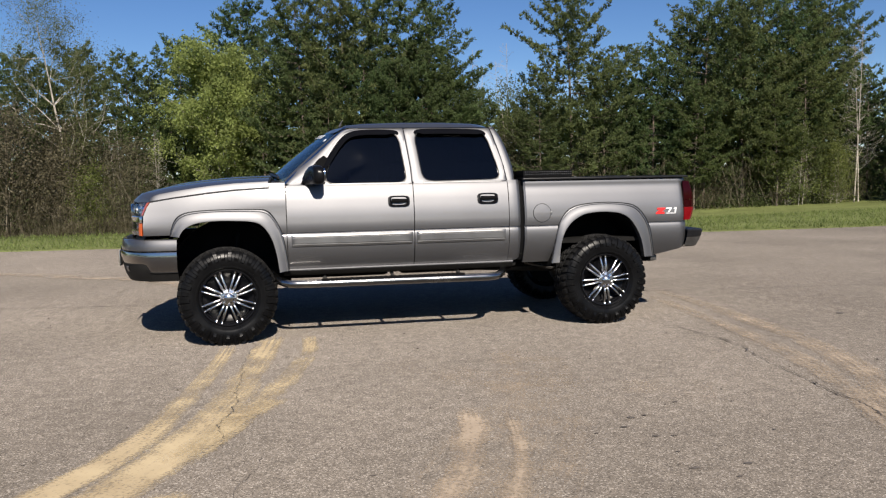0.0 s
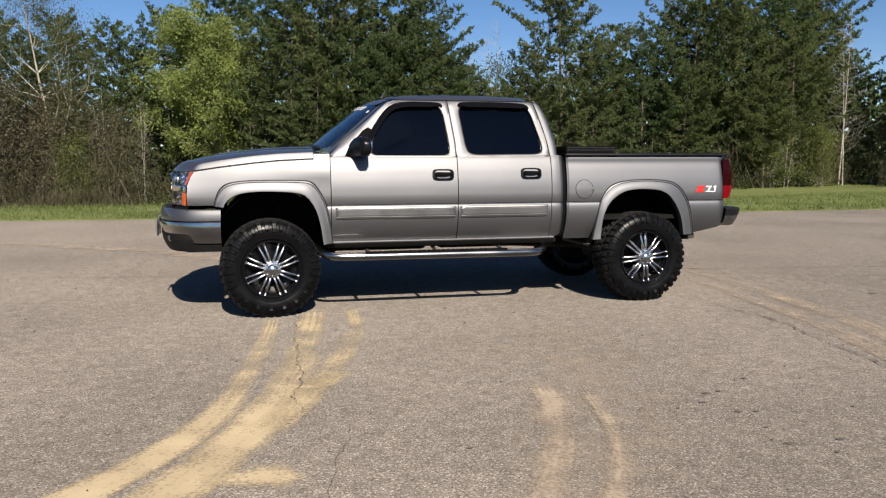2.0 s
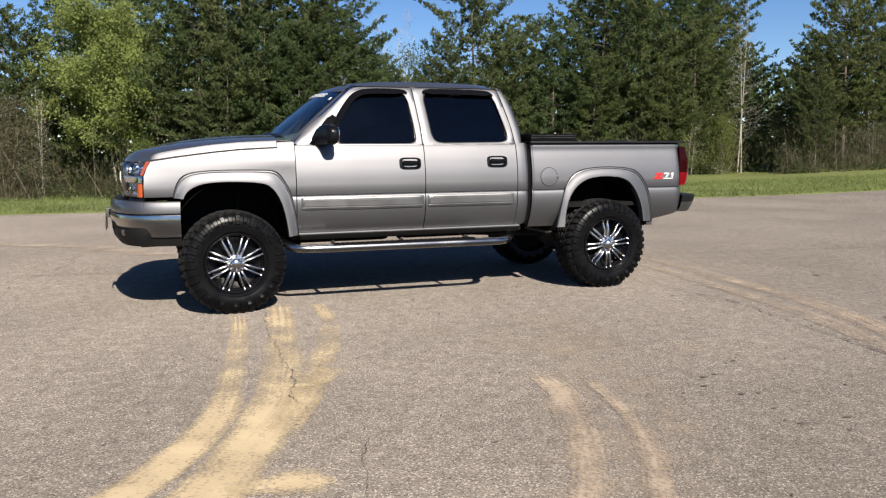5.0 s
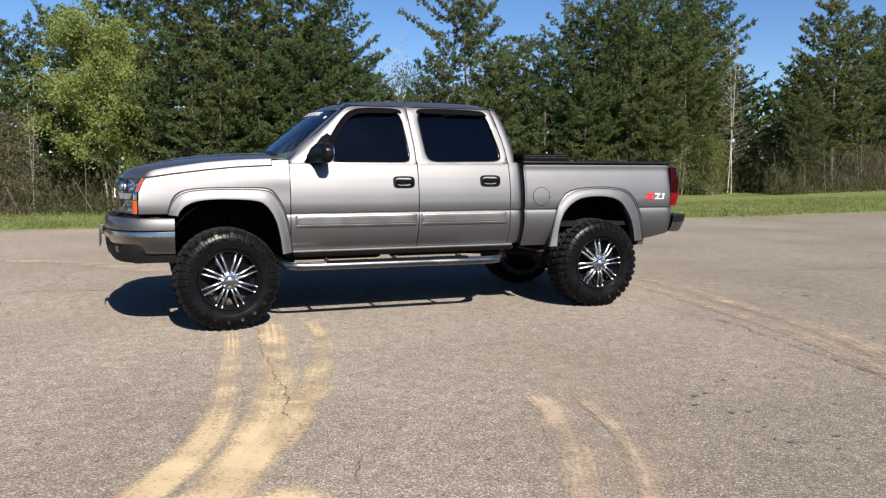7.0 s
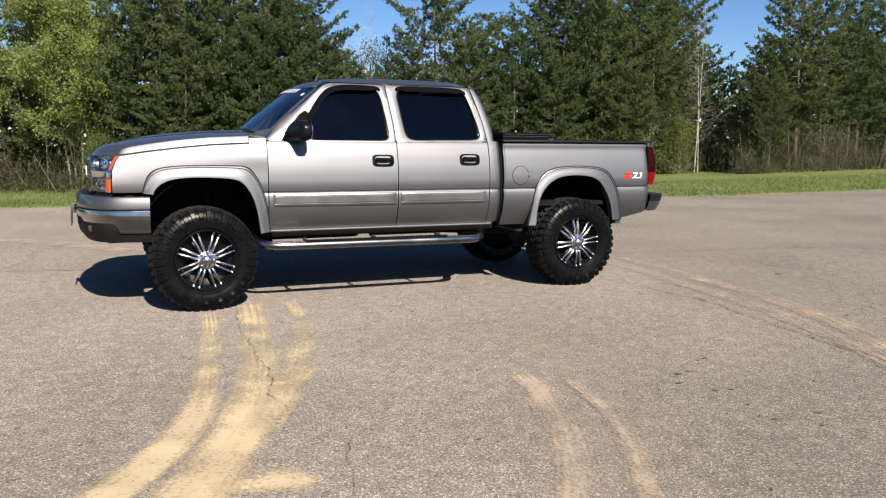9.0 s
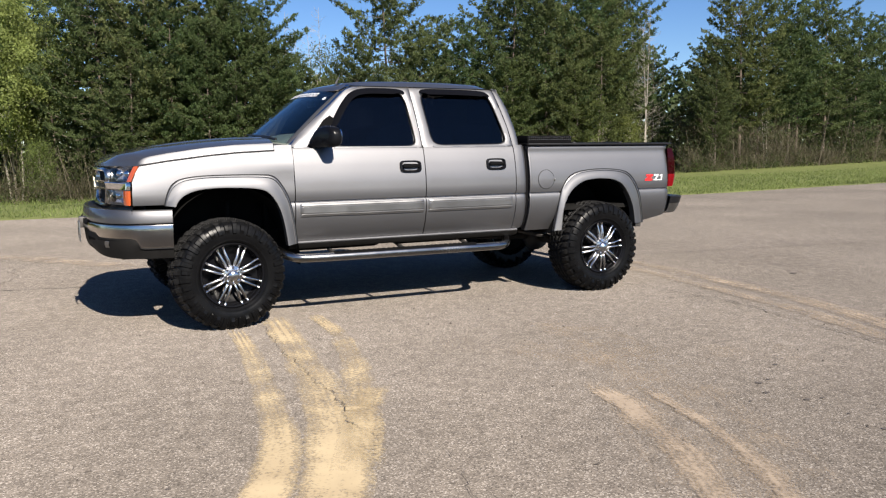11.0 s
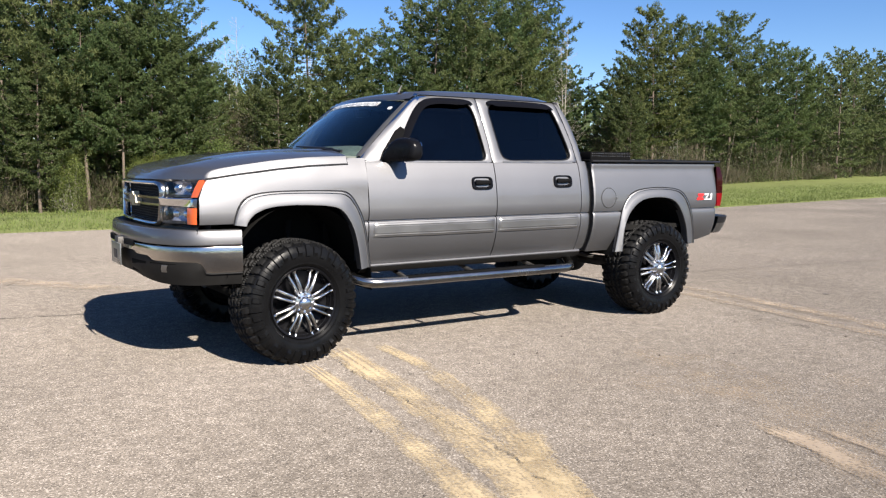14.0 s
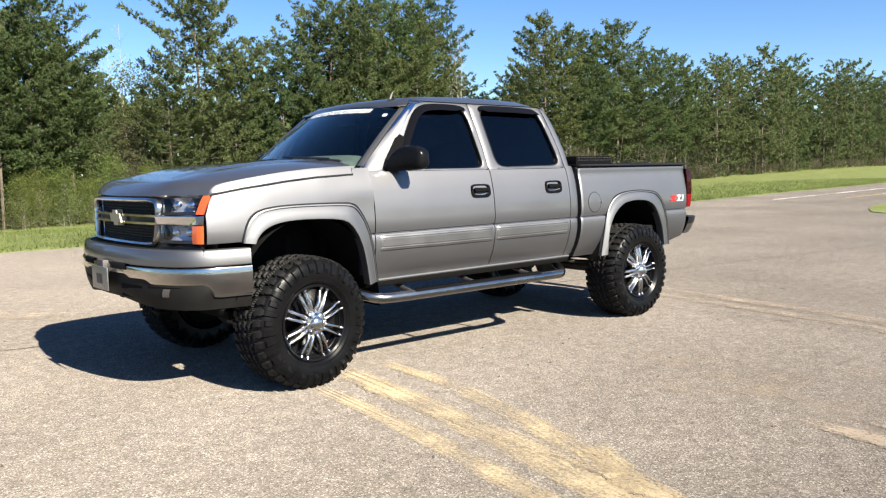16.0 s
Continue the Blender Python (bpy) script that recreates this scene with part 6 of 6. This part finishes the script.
FINE, PLAIN, THIN = dict(limbs=51, tuft=2, per=8, needle=(0.225, 0.088), gap=0.110), dict(limbs=45, tuft=2, per=6, needle=(0.32, 0.16), gap=0.25), dict(limbs=24, tuft=2, per=7, needle=(0.8, 0.35), gap=1.0)
# the last, THIN kind stands only in the added rows out of view
PINES = [(pine(11, 16, 0.17, 0.27, **FINE), 16), (pine(12, 16, 0.21, 0.29, mat=PALE_PINE, **FINE), 16), (pine(13, 16, 0.24, 0.24, mat=YOUNG, **FINE), 16), (pine(14, 16, 0.10, 0.32, mat=YOUNG, **FINE), 16), (pine(15, 16, 0.34, 0.25, **FINE), 16),
         (pine(16, 16, 0.06, 0.29, **PLAIN), 16), (pine(17, 16, 0.05, 0.25, mat=PALE_PINE, **PLAIN), 16), (pine(18, 16, 0.12, 0.26, mat=PALE_PINE, **PLAIN), 16), (pine(19, 16, 0.10, 0.30, **THIN), 16)]
# single pines along the wood's edge: x, y, height, kind
WEST_PINES = [  # behind the thicket
    (-40, 60, 15, 5), (-34, 63, 14, 5), (-27, 64, 13.5, 2), (-20.5, 66, 15.5, 4), (-17, 72, 17.0, 4), (-12, 70, 16.0, 2), (-7.5, 72, 17.5, 0), (-2.2, 74, 21.3, 4),
]
MIDDLE_PINES = [  # the tall dense stand
    (4.0, 70, 18.0, 4), (3.2, 61, 19.2, 0), (6.8, 59.5, 20.6, 1), (10.6, 62, 20.8, 1), (13.8, 58.5, 18.6, 0), (18.8, 62, 11.5, 2), (5.0, 57, 12.0, 0), (10.5, 56.5, 13.0, 4), (15.6, 57.5, 13.0, 4), (8.2, 57.5, 14.0, 4), (12.8, 56.8, 14.5, 4), (26.8, 59.6, 20.2, 1), (23.4, 58, 11.0, 0), (30.4, 60.5, 13.5, 0), (33.0, 62.5, 12.0, 2),
]
EAST_PINES = [  # the stand beside the bare tree
    (35.4, 61, 15.0, 0), (40.3, 60.3, 19.0, 0), (44.0, 60, 19.0, 1), (47.5, 61.5, 20.5, 0), (51.0, 63, 20.5, 2), (54.0, 64, 19.0, 1), (38.0, 58, 11.0, 2), (42.0, 66, 19.0, 3), (49.5, 58.5, 15.0, 3), (46.0, 57.5, 11.0, 2), (57.5, 66, 22.0, 0), (56.0, 70, 15.0, 6),
]
ROADSIDE_PINES = [  # where the edge steps forward
    (58.5, 61, 13.0, 5), (57.8, 51, 9.0, 4), (60.5, 54, 13.0, 0), (63.2, 53, 18.4, 2), (67.5, 54.5, 17.5, 0), (71.5, 54, 14.5, 4), (77.3, 54.3, 19.0, 1), (74.2, 55.5, 17.5, 2), (82, 54, 16.0, 0), (88, 53, 15.5, 2),
]


def build_woods():
    rng = random.Random(5)
    used = [False] * len(PINES)
    spots = WEST_PINES + MIDDLE_PINES + EAST_PINES + ROADSIDE_PINES
    # a line behind the edge
    x = -60.0
    while x < 100:
        spots.append((x + rng.uniform(-1, 1), 69 + rng.uniform(-2.5, 2.5) - max(0, x - 50) * 0.16, rng.uniform(11.0, 14.5) + (2.5 if 0 < x < 17 or 35 < x < 58 else 0.0), 5 + rng.randrange(3)))
        x += rng.uniform(5.0, 7.5)
    x = 93.0
    while x < 205:          # the edge as it runs off beside the road
        spots.append((x, 52 + rng.uniform(-2, 3) + (x - 93) * 0.03, rng.uniform(13.5, 18.5), rng.choice((5, 6, 6, 7, 7))))
        spots.append((x + 2, 60 + rng.uniform(-2, 3) + (x - 93) * 0.03, rng.uniform(13.5, 17.5), 5 + rng.randrange(3)))
        x += rng.uniform(4.0, 7.0)
    x = -140.0
    while x < 150:          # unseen woods added behind the walk, to darken the truck's reflections
        spots.append((x, -110 + rng.uniform(-6, 6), rng.uniform(12, 16), 8))
        x += rng.uniform(4, 6)
    y = -105.0
    while y < 70:           # unseen row added past the lot's open end, mirrored dark in the front
        spots.append((-120 + rng.uniform(-6, 6), y, rng.uniform(13, 17), 8))
        y += rng.uniform(4, 6)
    for x, y, h, k in spots:
        tree, ref = PINES[k]
        if used[k]:
            copy_at(tree, x, y, h, ref, rng.uniform(0, 6.28))
        else:
            used[k] = True
            place(tree, x, y, h / ref, rng.uniform(0, 6.28))
    # the added unseen rows carry this group too
    for o in scene.objects:
        if o.name.startswith("pine_tree"):
            o["group"] = "pines along the wood's edge"
    place(broadleaf(21, 16, LEAVES, 72000, PALE_BARK, "bright spring-green broadleaf tree in fresh leaf", 0.42, 3, 4, 0.36, size=0.115, low=3), -3.2, 66)
    b = place(broadleaf(22, 20, OLIVE, 26000, PALE_BARK, "tall leaning tree with thin budding leaves", 0.34, 1, 4, 0.55, (-0.20, 0), 0.06, 3, 0.0085), -14.8, 62)
    place(broadleaf(23, 13, OLIVE, 9000, PALE_BARK, "slender budding tree with thin olive leaves", 0.30, 2, 2, 0.5, size=0.10), 22.5, 64)
    t = place(slender(24, 15.0), 53.9, 57.0, 1.12)
    for x, y, h, r in ((60.0, 64, 17.5, 2.0), (61.5, 66, 15.5, 2.6), (24.0, 70, 17.5, 1.0), (33.0, 72, 15.5, 3.0), (19.6, 66, 16.0, 4.0), (-8.6, 61, 9.0, 4.0), (48.0, 57, 8.0, 5.0), (-24, 60, 11.0, 0.5), (-29, 61, 12.0, 1.5), (-11.5, 62, 10.0, 2.5), (66.0, 52, 6.5, 1.0)):
        copy_at(t, x, y, h, 15.0, r)
    s = place(broadleaf(25, 8, SPRING, 8000, PALE_BARK, "low yellow-green sapling in fresh leaf", 0.34, 4, 3, 0.45, size=0.09, low=0, thick=0.006), 47.0, 57.5)
    copy_at(s, -1.0, 60, 5.0, 8, 2.0)
    copy_at(s, 13.0, 56, 4.5, 8, 1.0)
    copy_at(s, -13.0, 59, 6.5, 8, 2.5)
    for x, y, h, r in ((11.5, 55.5, 4.0, 0.4), (14.6, 55.4, 4.6, 1.4), (16.4, 55.8, 3.6, 2.2), (20.5, 56.5, 4.4, 4.4)):
        copy_at(s, x, y, h, 8, r)
    copy_at(s, 18.0, 57, 5.5, 8, 3.5)
    copy_at(s, 51.5, 57, 6.0, 8, 4.0)
    copy_at(s, 6.5, 56.5, 4.5, 8, 5.0)
    d = place(broadleaf(26, 9, DRY, 6500, STALK, "brown leafless thicket tree with dry twigs", 0.30, 4, 2, 0.45, size=0.09), -22, 59)
    for x, y, h, r in ((-27, 60, 10, 1), (-17, 61, 9, 2), (-12, 63, 8, 3), (-31, 62, 9.5, 4), (-24.5, 58, 10.5, 5), (-19.5, 58.5, 11, 0.7), (-15.5, 59, 10, 1.7), (-10.5, 59.5, 8.5, 2.7), (59, 56, 8, 1), (61, 55, 6, 3), (20, 60, 8, 2)):
        copy_at(d, x, y, h, 9, r)
    # undergrowth along the edge
    g = np.random.default_rng(8)
    cs, cd, stems = [], [], []
    for k in range(1500):
        u = g.uniform()
        if u < 0.72:
            x = g.uniform(-45, 92)
            y = (57.0 if x < 54 else 49.5) + abs(g.normal(0, 2.6))
        else:
            x = g.uniform(88, 220)
            y = 49.5 + (x - 88) * 0.03 + abs(g.normal(0, 2.5))
        if k % 3 == 0:
            y += g.uniform(3, 11)
        h = g.uniform(1.0, 5.0) if g.uniform() < 0.6 else g.uniform(0.4, 1.6)
        z = ground_z(x, y)
        c = np.array([x, y, z]) + np.stack([g.normal(0, 0.35 + 0.28 * h, 100), g.normal(0, 0.5, 100), g.uniform(0, 1, 100) ** 0.8 * h], axis=1)
        (cd if g.uniform() < (0.7 if x < -9 else 0.35) else cs).append(c)
        for _ in range(k % 2):
            a = (x + g.normal(0, 0.4), y + g.normal(0, 0.3), z - 0.1)
            stems.append((a, (a[0] + g.normal(0, 0.25) * h, a[1] + g.normal(0, 0.2), z + h * g.uniform(0.7, 1.2))))
    for nm, c, mat, lab in (("undergrowth", cs, SCRUB, "tangled green undergrowth at the foot of the pines"), ("dry_brush", cd, DRY, "brown dry brush at the foot of the trees")):
        c = np.concatenate(c)
        if mat is DRY:
            v, f = tufts(g, c, np.tile((0, 0, 1.0), (len(c), 1)), 2, 0.75, 0.030, 0.40)
        else:
            v, f = cards(g, c, 0.105, 0.40)
        tagged(raw(nm, v.tolist(), f.tolist(), mat), lab, "brush", kind="stuff")
    bm = bmesh.new()
    for a, b in stems:
        tube(bm, [a, b], [0.025, 0.010], 3)
    tagged(part("brush_stems", bm, STALK, smooth=0), "thin pale saplings and stalks in the brush", "brush", kind="stuff")
    # depth of the wood behind the first lines
    c = []
    for k in range(1400):
        x = g.uniform(-95, 300)
        y = 88 - max(0, min(x, 130) - 50) * 0.17 + g.normal(0, 3)
        h = g.uniform(9.0, 13.0)
        c.append(np.array([x, y, ground_z(x, y)]) + np.stack([g.normal(0, 1.3, 42), g.normal(0, 0.9, 42), g.uniform(0, 1, 42) ** 1.3 * h], axis=1))
    v, f = cards(g, np.concatenate(c), 0.75, 0.5)
    tagged(raw("far_woods", v.tolist(), f.tolist(), NEEDLES), "dense dark depth of the pine wood", "woods", kind="stuff")
    # grass blades on the verge
    pts = []
    for k in range(26000):
        x = g.uniform(-14, 70)
        e = line(EDGE, x)
        y = e + 0.05 + abs(g.normal(0, 1)) ** 1.4 * 7
        pts.append((x, y, ground_z(x, y) - 0.01))
    for k in range(2500):
        x = g.uniform(21, 45)
        y = g.uniform(-3, 3.0 + (x - 21) * 0.10)
        pts.append((x, y, 0.015))
    pts = np.array(pts)
    v, f = tufts(g, pts, np.tile((0, 0, 1.0), (len(pts), 1)), 4, 0.10, 0.022, 0.45)
    tagged(raw("grass", v.tolist(), f.tolist(), GRASS), "short green spring grass on the verge", "grass", kind="stuff")


def build_marks():
    """Sand tracks, cracks, seams, spots and road lines on the asphalt."""
    sand_track([(0.02, -1.05), (-0.04, -1.75), (-0.10, -2.3), (-0.20, -2.95), (-0.30, -3.6), (-0.46, -4.08), (-0.75, -4.6), (-1.2, -5.2)], [(0, 0.075), (0.5, 0.10), (1, 0.16)], [(0, 0.85), (0.12, 0.8), (0.2, 0.35), (0.45, 0.45), (0.65, 0.9), (1, 1.0)], "pale sand left by a tyre beside the front wheel", 0.25, z=0.0038)
    sand_track([(0.40, -0.75), (0.33, -1.4), (0.22, -2.2), (0.10, -3.1), (-0.10, -3.9), (-0.38, -4.6), (-0.8, -5.4)], [(0, 0.13), (0.3, 0.14), (1, 0.20)], [(0, 0.95), (0.12, 0.85), (0.22, 0.52), (0.5, 0.58), (0.66, 0.85), (1, 1.05)], "wide pale sand track leading from the front wheel", 0.25, z=0.0046)
    sand_track([(0.74, -0.80), (0.72, -1.55), (0.55, -2.3), (0.37, -2.95), (0.12, -3.65), (-0.12, -4.2)], [(0, 0.07), (0.5, 0.11), (1, 0.13)], [(0, 0.8), (0.15, 0.75), (0.25, 0.38), (0.6, 0.52), (0.75, 0.62), (1, 0.6)], "thin curved line of sand on the asphalt", z=0.0054)
    sand_track([(-0.42, -4.72), (-0.25, -4.755), (-0.11, -4.76), (0.06, -4.75)], [(0, 0.07), (0.5, 0.15), (0.75, 0.17), (1, 0.12)], [(0, 0.5), (0.4, 0.62), (0.68, 1.12), (1, 0.3)], "small heap of spilled sand", z=0.0066, edge=1.2)
    sand_track([(0.06, -3.33), (0.18, -3.36), (0.30, -3.38)], [(0, 0.04), (0.5, 0.08), (1, 0.05)], [(0, 0.3), (0.5, 1.05), (1, 0.3)], "small heap of spilled sand", z=0.0066, edge=1.3)
    sand_track([(0.45, -3.0), (0.25, -3.35), (0.10, -3.75), (-0.05, -4.1)], 0.10, 0.55, "smeared patch of sand", z=0.0062)
    sand_track([(1.60, -3.62), (1.56, -3.95), (1.46, -4.31), (1.32, -4.71), (1.14, -5.06), (0.99, -5.32), (0.7, -5.75)], [(0, 0.06), (0.2, 0.13), (0.6, 0.10), (1, 0.11)], [(0, 0.45), (0.15, 0.95), (0.3, 0.70), (0.6, 0.68), (1, 0.75)], "faded dusty tyre track", 0.12, z=0.0070, edge=1.8, mat=DUST)
    sand_track([(1.84, -3.75), (1.76, -4.21), (1.68, -4.54), (1.56, -4.88), (1.39, -5.22), (1.27, -5.42), (0.95, -5.9)], [(0, 0.05), (0.4, 0.065), (1, 0.085)], [(0, 0.4), (0.15, 0.72), (0.5, 0.70), (1, 0.76)], "faded dusty tyre track", 0.12, z=0.0078, edge=1.8, mat=DUST)
    sand_track([(2.55, -1.7), (2.30, -2.8), (1.85, -4.1), (1.35, -5.0), (0.85, -5.8)], [(0, 0.25), (0.5, 0.42), (1, 0.45)], [(0, 0.05), (0.3, 0.20), (1, 0.24)], "thin brown dust spread over the asphalt", z=0.0026, mat=DUST)
    sand_track([(1.35, -2.2), (1.75, -2.7), (2.5, -3.3), (3.3, -3.7)], [(0, 0.20), (0.5, 0.34), (1, 0.30)], [(0, 0.05), (0.4, 0.18), (1, 0.05)], "thin brown dust spread over the asphalt", z=0.0020, mat=DUST)
    sand_track([(5.30, 1.0), (5.22, -0.2), (5.10, -1.2), (5.02, -2.2), (4.85, -2.9), (4.5, -3.8), (4.1, -4.6)], [(0, 0.12), (1, 0.17)], [(0, 0.30), (0.3, 0.46), (0.7, 0.5), (1, 0.68)], "curved sandy track sweeping from the rear wheel", 0.1, z=0.0086, mat=DUST)
    sand_track([(4.95, 0.5), (4.82, -0.6), (4.68, -1.8), (4.52, -2.8), (4.34, -3.5), (4.02, -4.4), (3.7, -5.0)], [(0, 0.10), (1, 0.14)], [(0, 0.30), (0.3, 0.42), (0.7, 0.5), (1, 0.72)], "curved sandy track sweeping from the rear wheel", 0.1, z=0.0094, mat=DUST)
    sand_track([(-0.2, 2.9), (-0.87, 3.75), (-1.6, 4.8), (-2.7, 5.5), (-4.2, 6.6), (-6.0, 7.4)], 0.22, 0.38, "faint curved sandy track beyond the truck", z=0.0102, mat=DUST)
    ribbon("pavement_crack", rounded([(0.27, -0.7), (0.24, -0.96), (0.21, -1.34), (0.14, -2.01), (0.15, -2.49), (0.12, -2.74), (0.15, -2.94), (0.13, -3.29), (0.09, -3.6), (0.12, -4.0)], 1), 0.0032, CRACK, 0.012, "dark jagged crack through the sand", "crack", 0.045, 0.012)
    ribbon("pavement_crack", rounded([(0.36, -4.10), (0.28, -4.48), (0.215, -4.66), (0.195, -4.82), (0.145, -4.96), (0.14, -5.1)], 1), 0.0022, CRACK, 0.012, "thin dark crack in the asphalt", "crack", 0.03, 0.02)
    ribbon("pavement_crack", rounded([(4.10, -0.7), (4.22, -1.4), (4.30, -1.9), (4.32, -2.25), (4.24, -2.75), (4.18, -3.09), (4.10, -3.55), (4.02, -4.07), (3.95, -4.6), (3.85, -5.4)], 1), 0.0075, CRACK, 0.012, "thin dark crack in the asphalt", "crack", 0.04, 0.02)
    ribbon("pavement_seam", [(-9, 3.4), (-2.9, 2.2), (-1.0, 1.8), (5.2, 1.0), (8.3, 0.5), (16, -0.7)], 0.012, CRACK, 0.004, "long straight tarred seam", "seam", 0.02, 0.06)
    ribbon("pavement_seam", [(5.8, 0.25), (7.1, -0.1), (8.4, -0.4), (12, -1.2)], 0.008, CRACK, 0.004, "long straight tarred seam", "seam", 0.02, 0.06)
    ribbon("pavement_crack", rounded([(-1.9, 2.1), (-1.6, 2.9), (-1.75, 3.6), (-1.2, 4.6)], 1), 0.007, CRACK, 0.004, "thin dark crack in the asphalt", "crack", 0.05, 0.03)
    for x, y, r in ((2.52, -4.07, 0.035), (2.40, -4.23, 0.028), (2.94, -3.83, 0.025), (2.45, -4.94, 0.035), (2.74, -4.95, 0.03), (2.50, -4.43, 0.028), (2.60, -4.45, 0.022), (6.22, -1.23, 0.07), (2.60, -5.10, 0.02), (0.88, -4.63, 0.018), (2.49, -4.70, 0.016), (2.62, -4.05, 0.02), (2.2, -4.3, 0.016), (3.2, -4.5, 0.016), (-0.9, -4.0, 0.015), (5.4, -3.0, 0.02)):
        r *= 0.62
        bm = bmesh.new()
        c = bm.verts.new((x, y, 0.006))
        ring = [bm.verts.new((x + r * 1.5 * math.cos(a) * (0.8 + 0.4 * noise.noise((x + math.cos(a), y + math.sin(a), 1))), y + r * math.sin(a) * (0.8 + 0.5 * noise.noise((x + math.cos(a), y, math.sin(a)))), 0.005)) for a in [2 * math.pi * k / 14 for k in range(14)]]
        for i in range(14):
            bm.faces.new((c, ring[i], ring[(i + 1) % 14]))
        tagged(part("oil_spot", bm, SPOT, smooth=0), "small dark spot on the asphalt", "stain", "spots on the asphalt", "structure")
    # grit and bits of bark blown over the lot
    g = np.random.default_rng(31)
    v, f = [], []
    for k in range(170):
        x, y, r = g.uniform(-4, 8), -5.6 + 8.0 * g.uniform() ** 1.5, g.uniform(0.003, 0.009)
        a, q = g.uniform(0, math.pi), g.uniform(1.0, 2.6)
        n = len(v)
        for j in range(5):
            u, w = r * q * math.cos(2 * math.pi * j / 5), r * math.sin(2 * math.pi * j / 5)
            v.append((x + u * math.cos(a) - w * math.sin(a), y + u * math.sin(a) + w * math.cos(a), 0.0))
        v.append((x, y, r * 1.1 + 0.004))
        f += [(n + j, n + (j + 1) % 5, n + 5) for j in range(5)]
    tagged(raw("bark_litter", v, f, CRACK), "dark bits of bark and grit on the asphalt", "litter", kind="stuff")
    ribbon("edge_line", [(28.5, 10.1), (44.6, 11.75), (70, 15.2), (120, 22.5)], 0.09, LINE_WHITE, 0.006, "white painted line at the road's edge", "road line", 0, 0.5, taper=False)
    ribbon("centre_line", [(31, 8.3), (45, 9.6), (70, 12.6), (120, 19.5)], 0.09, LINE_YELLOW, 0.006, "yellow painted line along the road", "road line", 0, 0.5, taper=False)
    for x, y, h in ((112.4, 80.0, 2.2), (119.5, 83, 2.2)):
        bm = bmesh.new()
        box(bm, x - 0.09, x + 0.09, y - 0.09, y + 0.09, ground_z(x, y) - 0.3, ground_z(x, y) + h, 0.02)
        box(bm, x - 0.11, x + 0.11, y - 0.11, y + 0.11, ground_z(x, y) + h - 0.02, ground_z(x, y) + h + 0.05, 0.02)
        tagged(part("marker_post", bm, WHITE), "white marker post standing in the grass", "post", "marker posts")


build_marks()
build_woods()
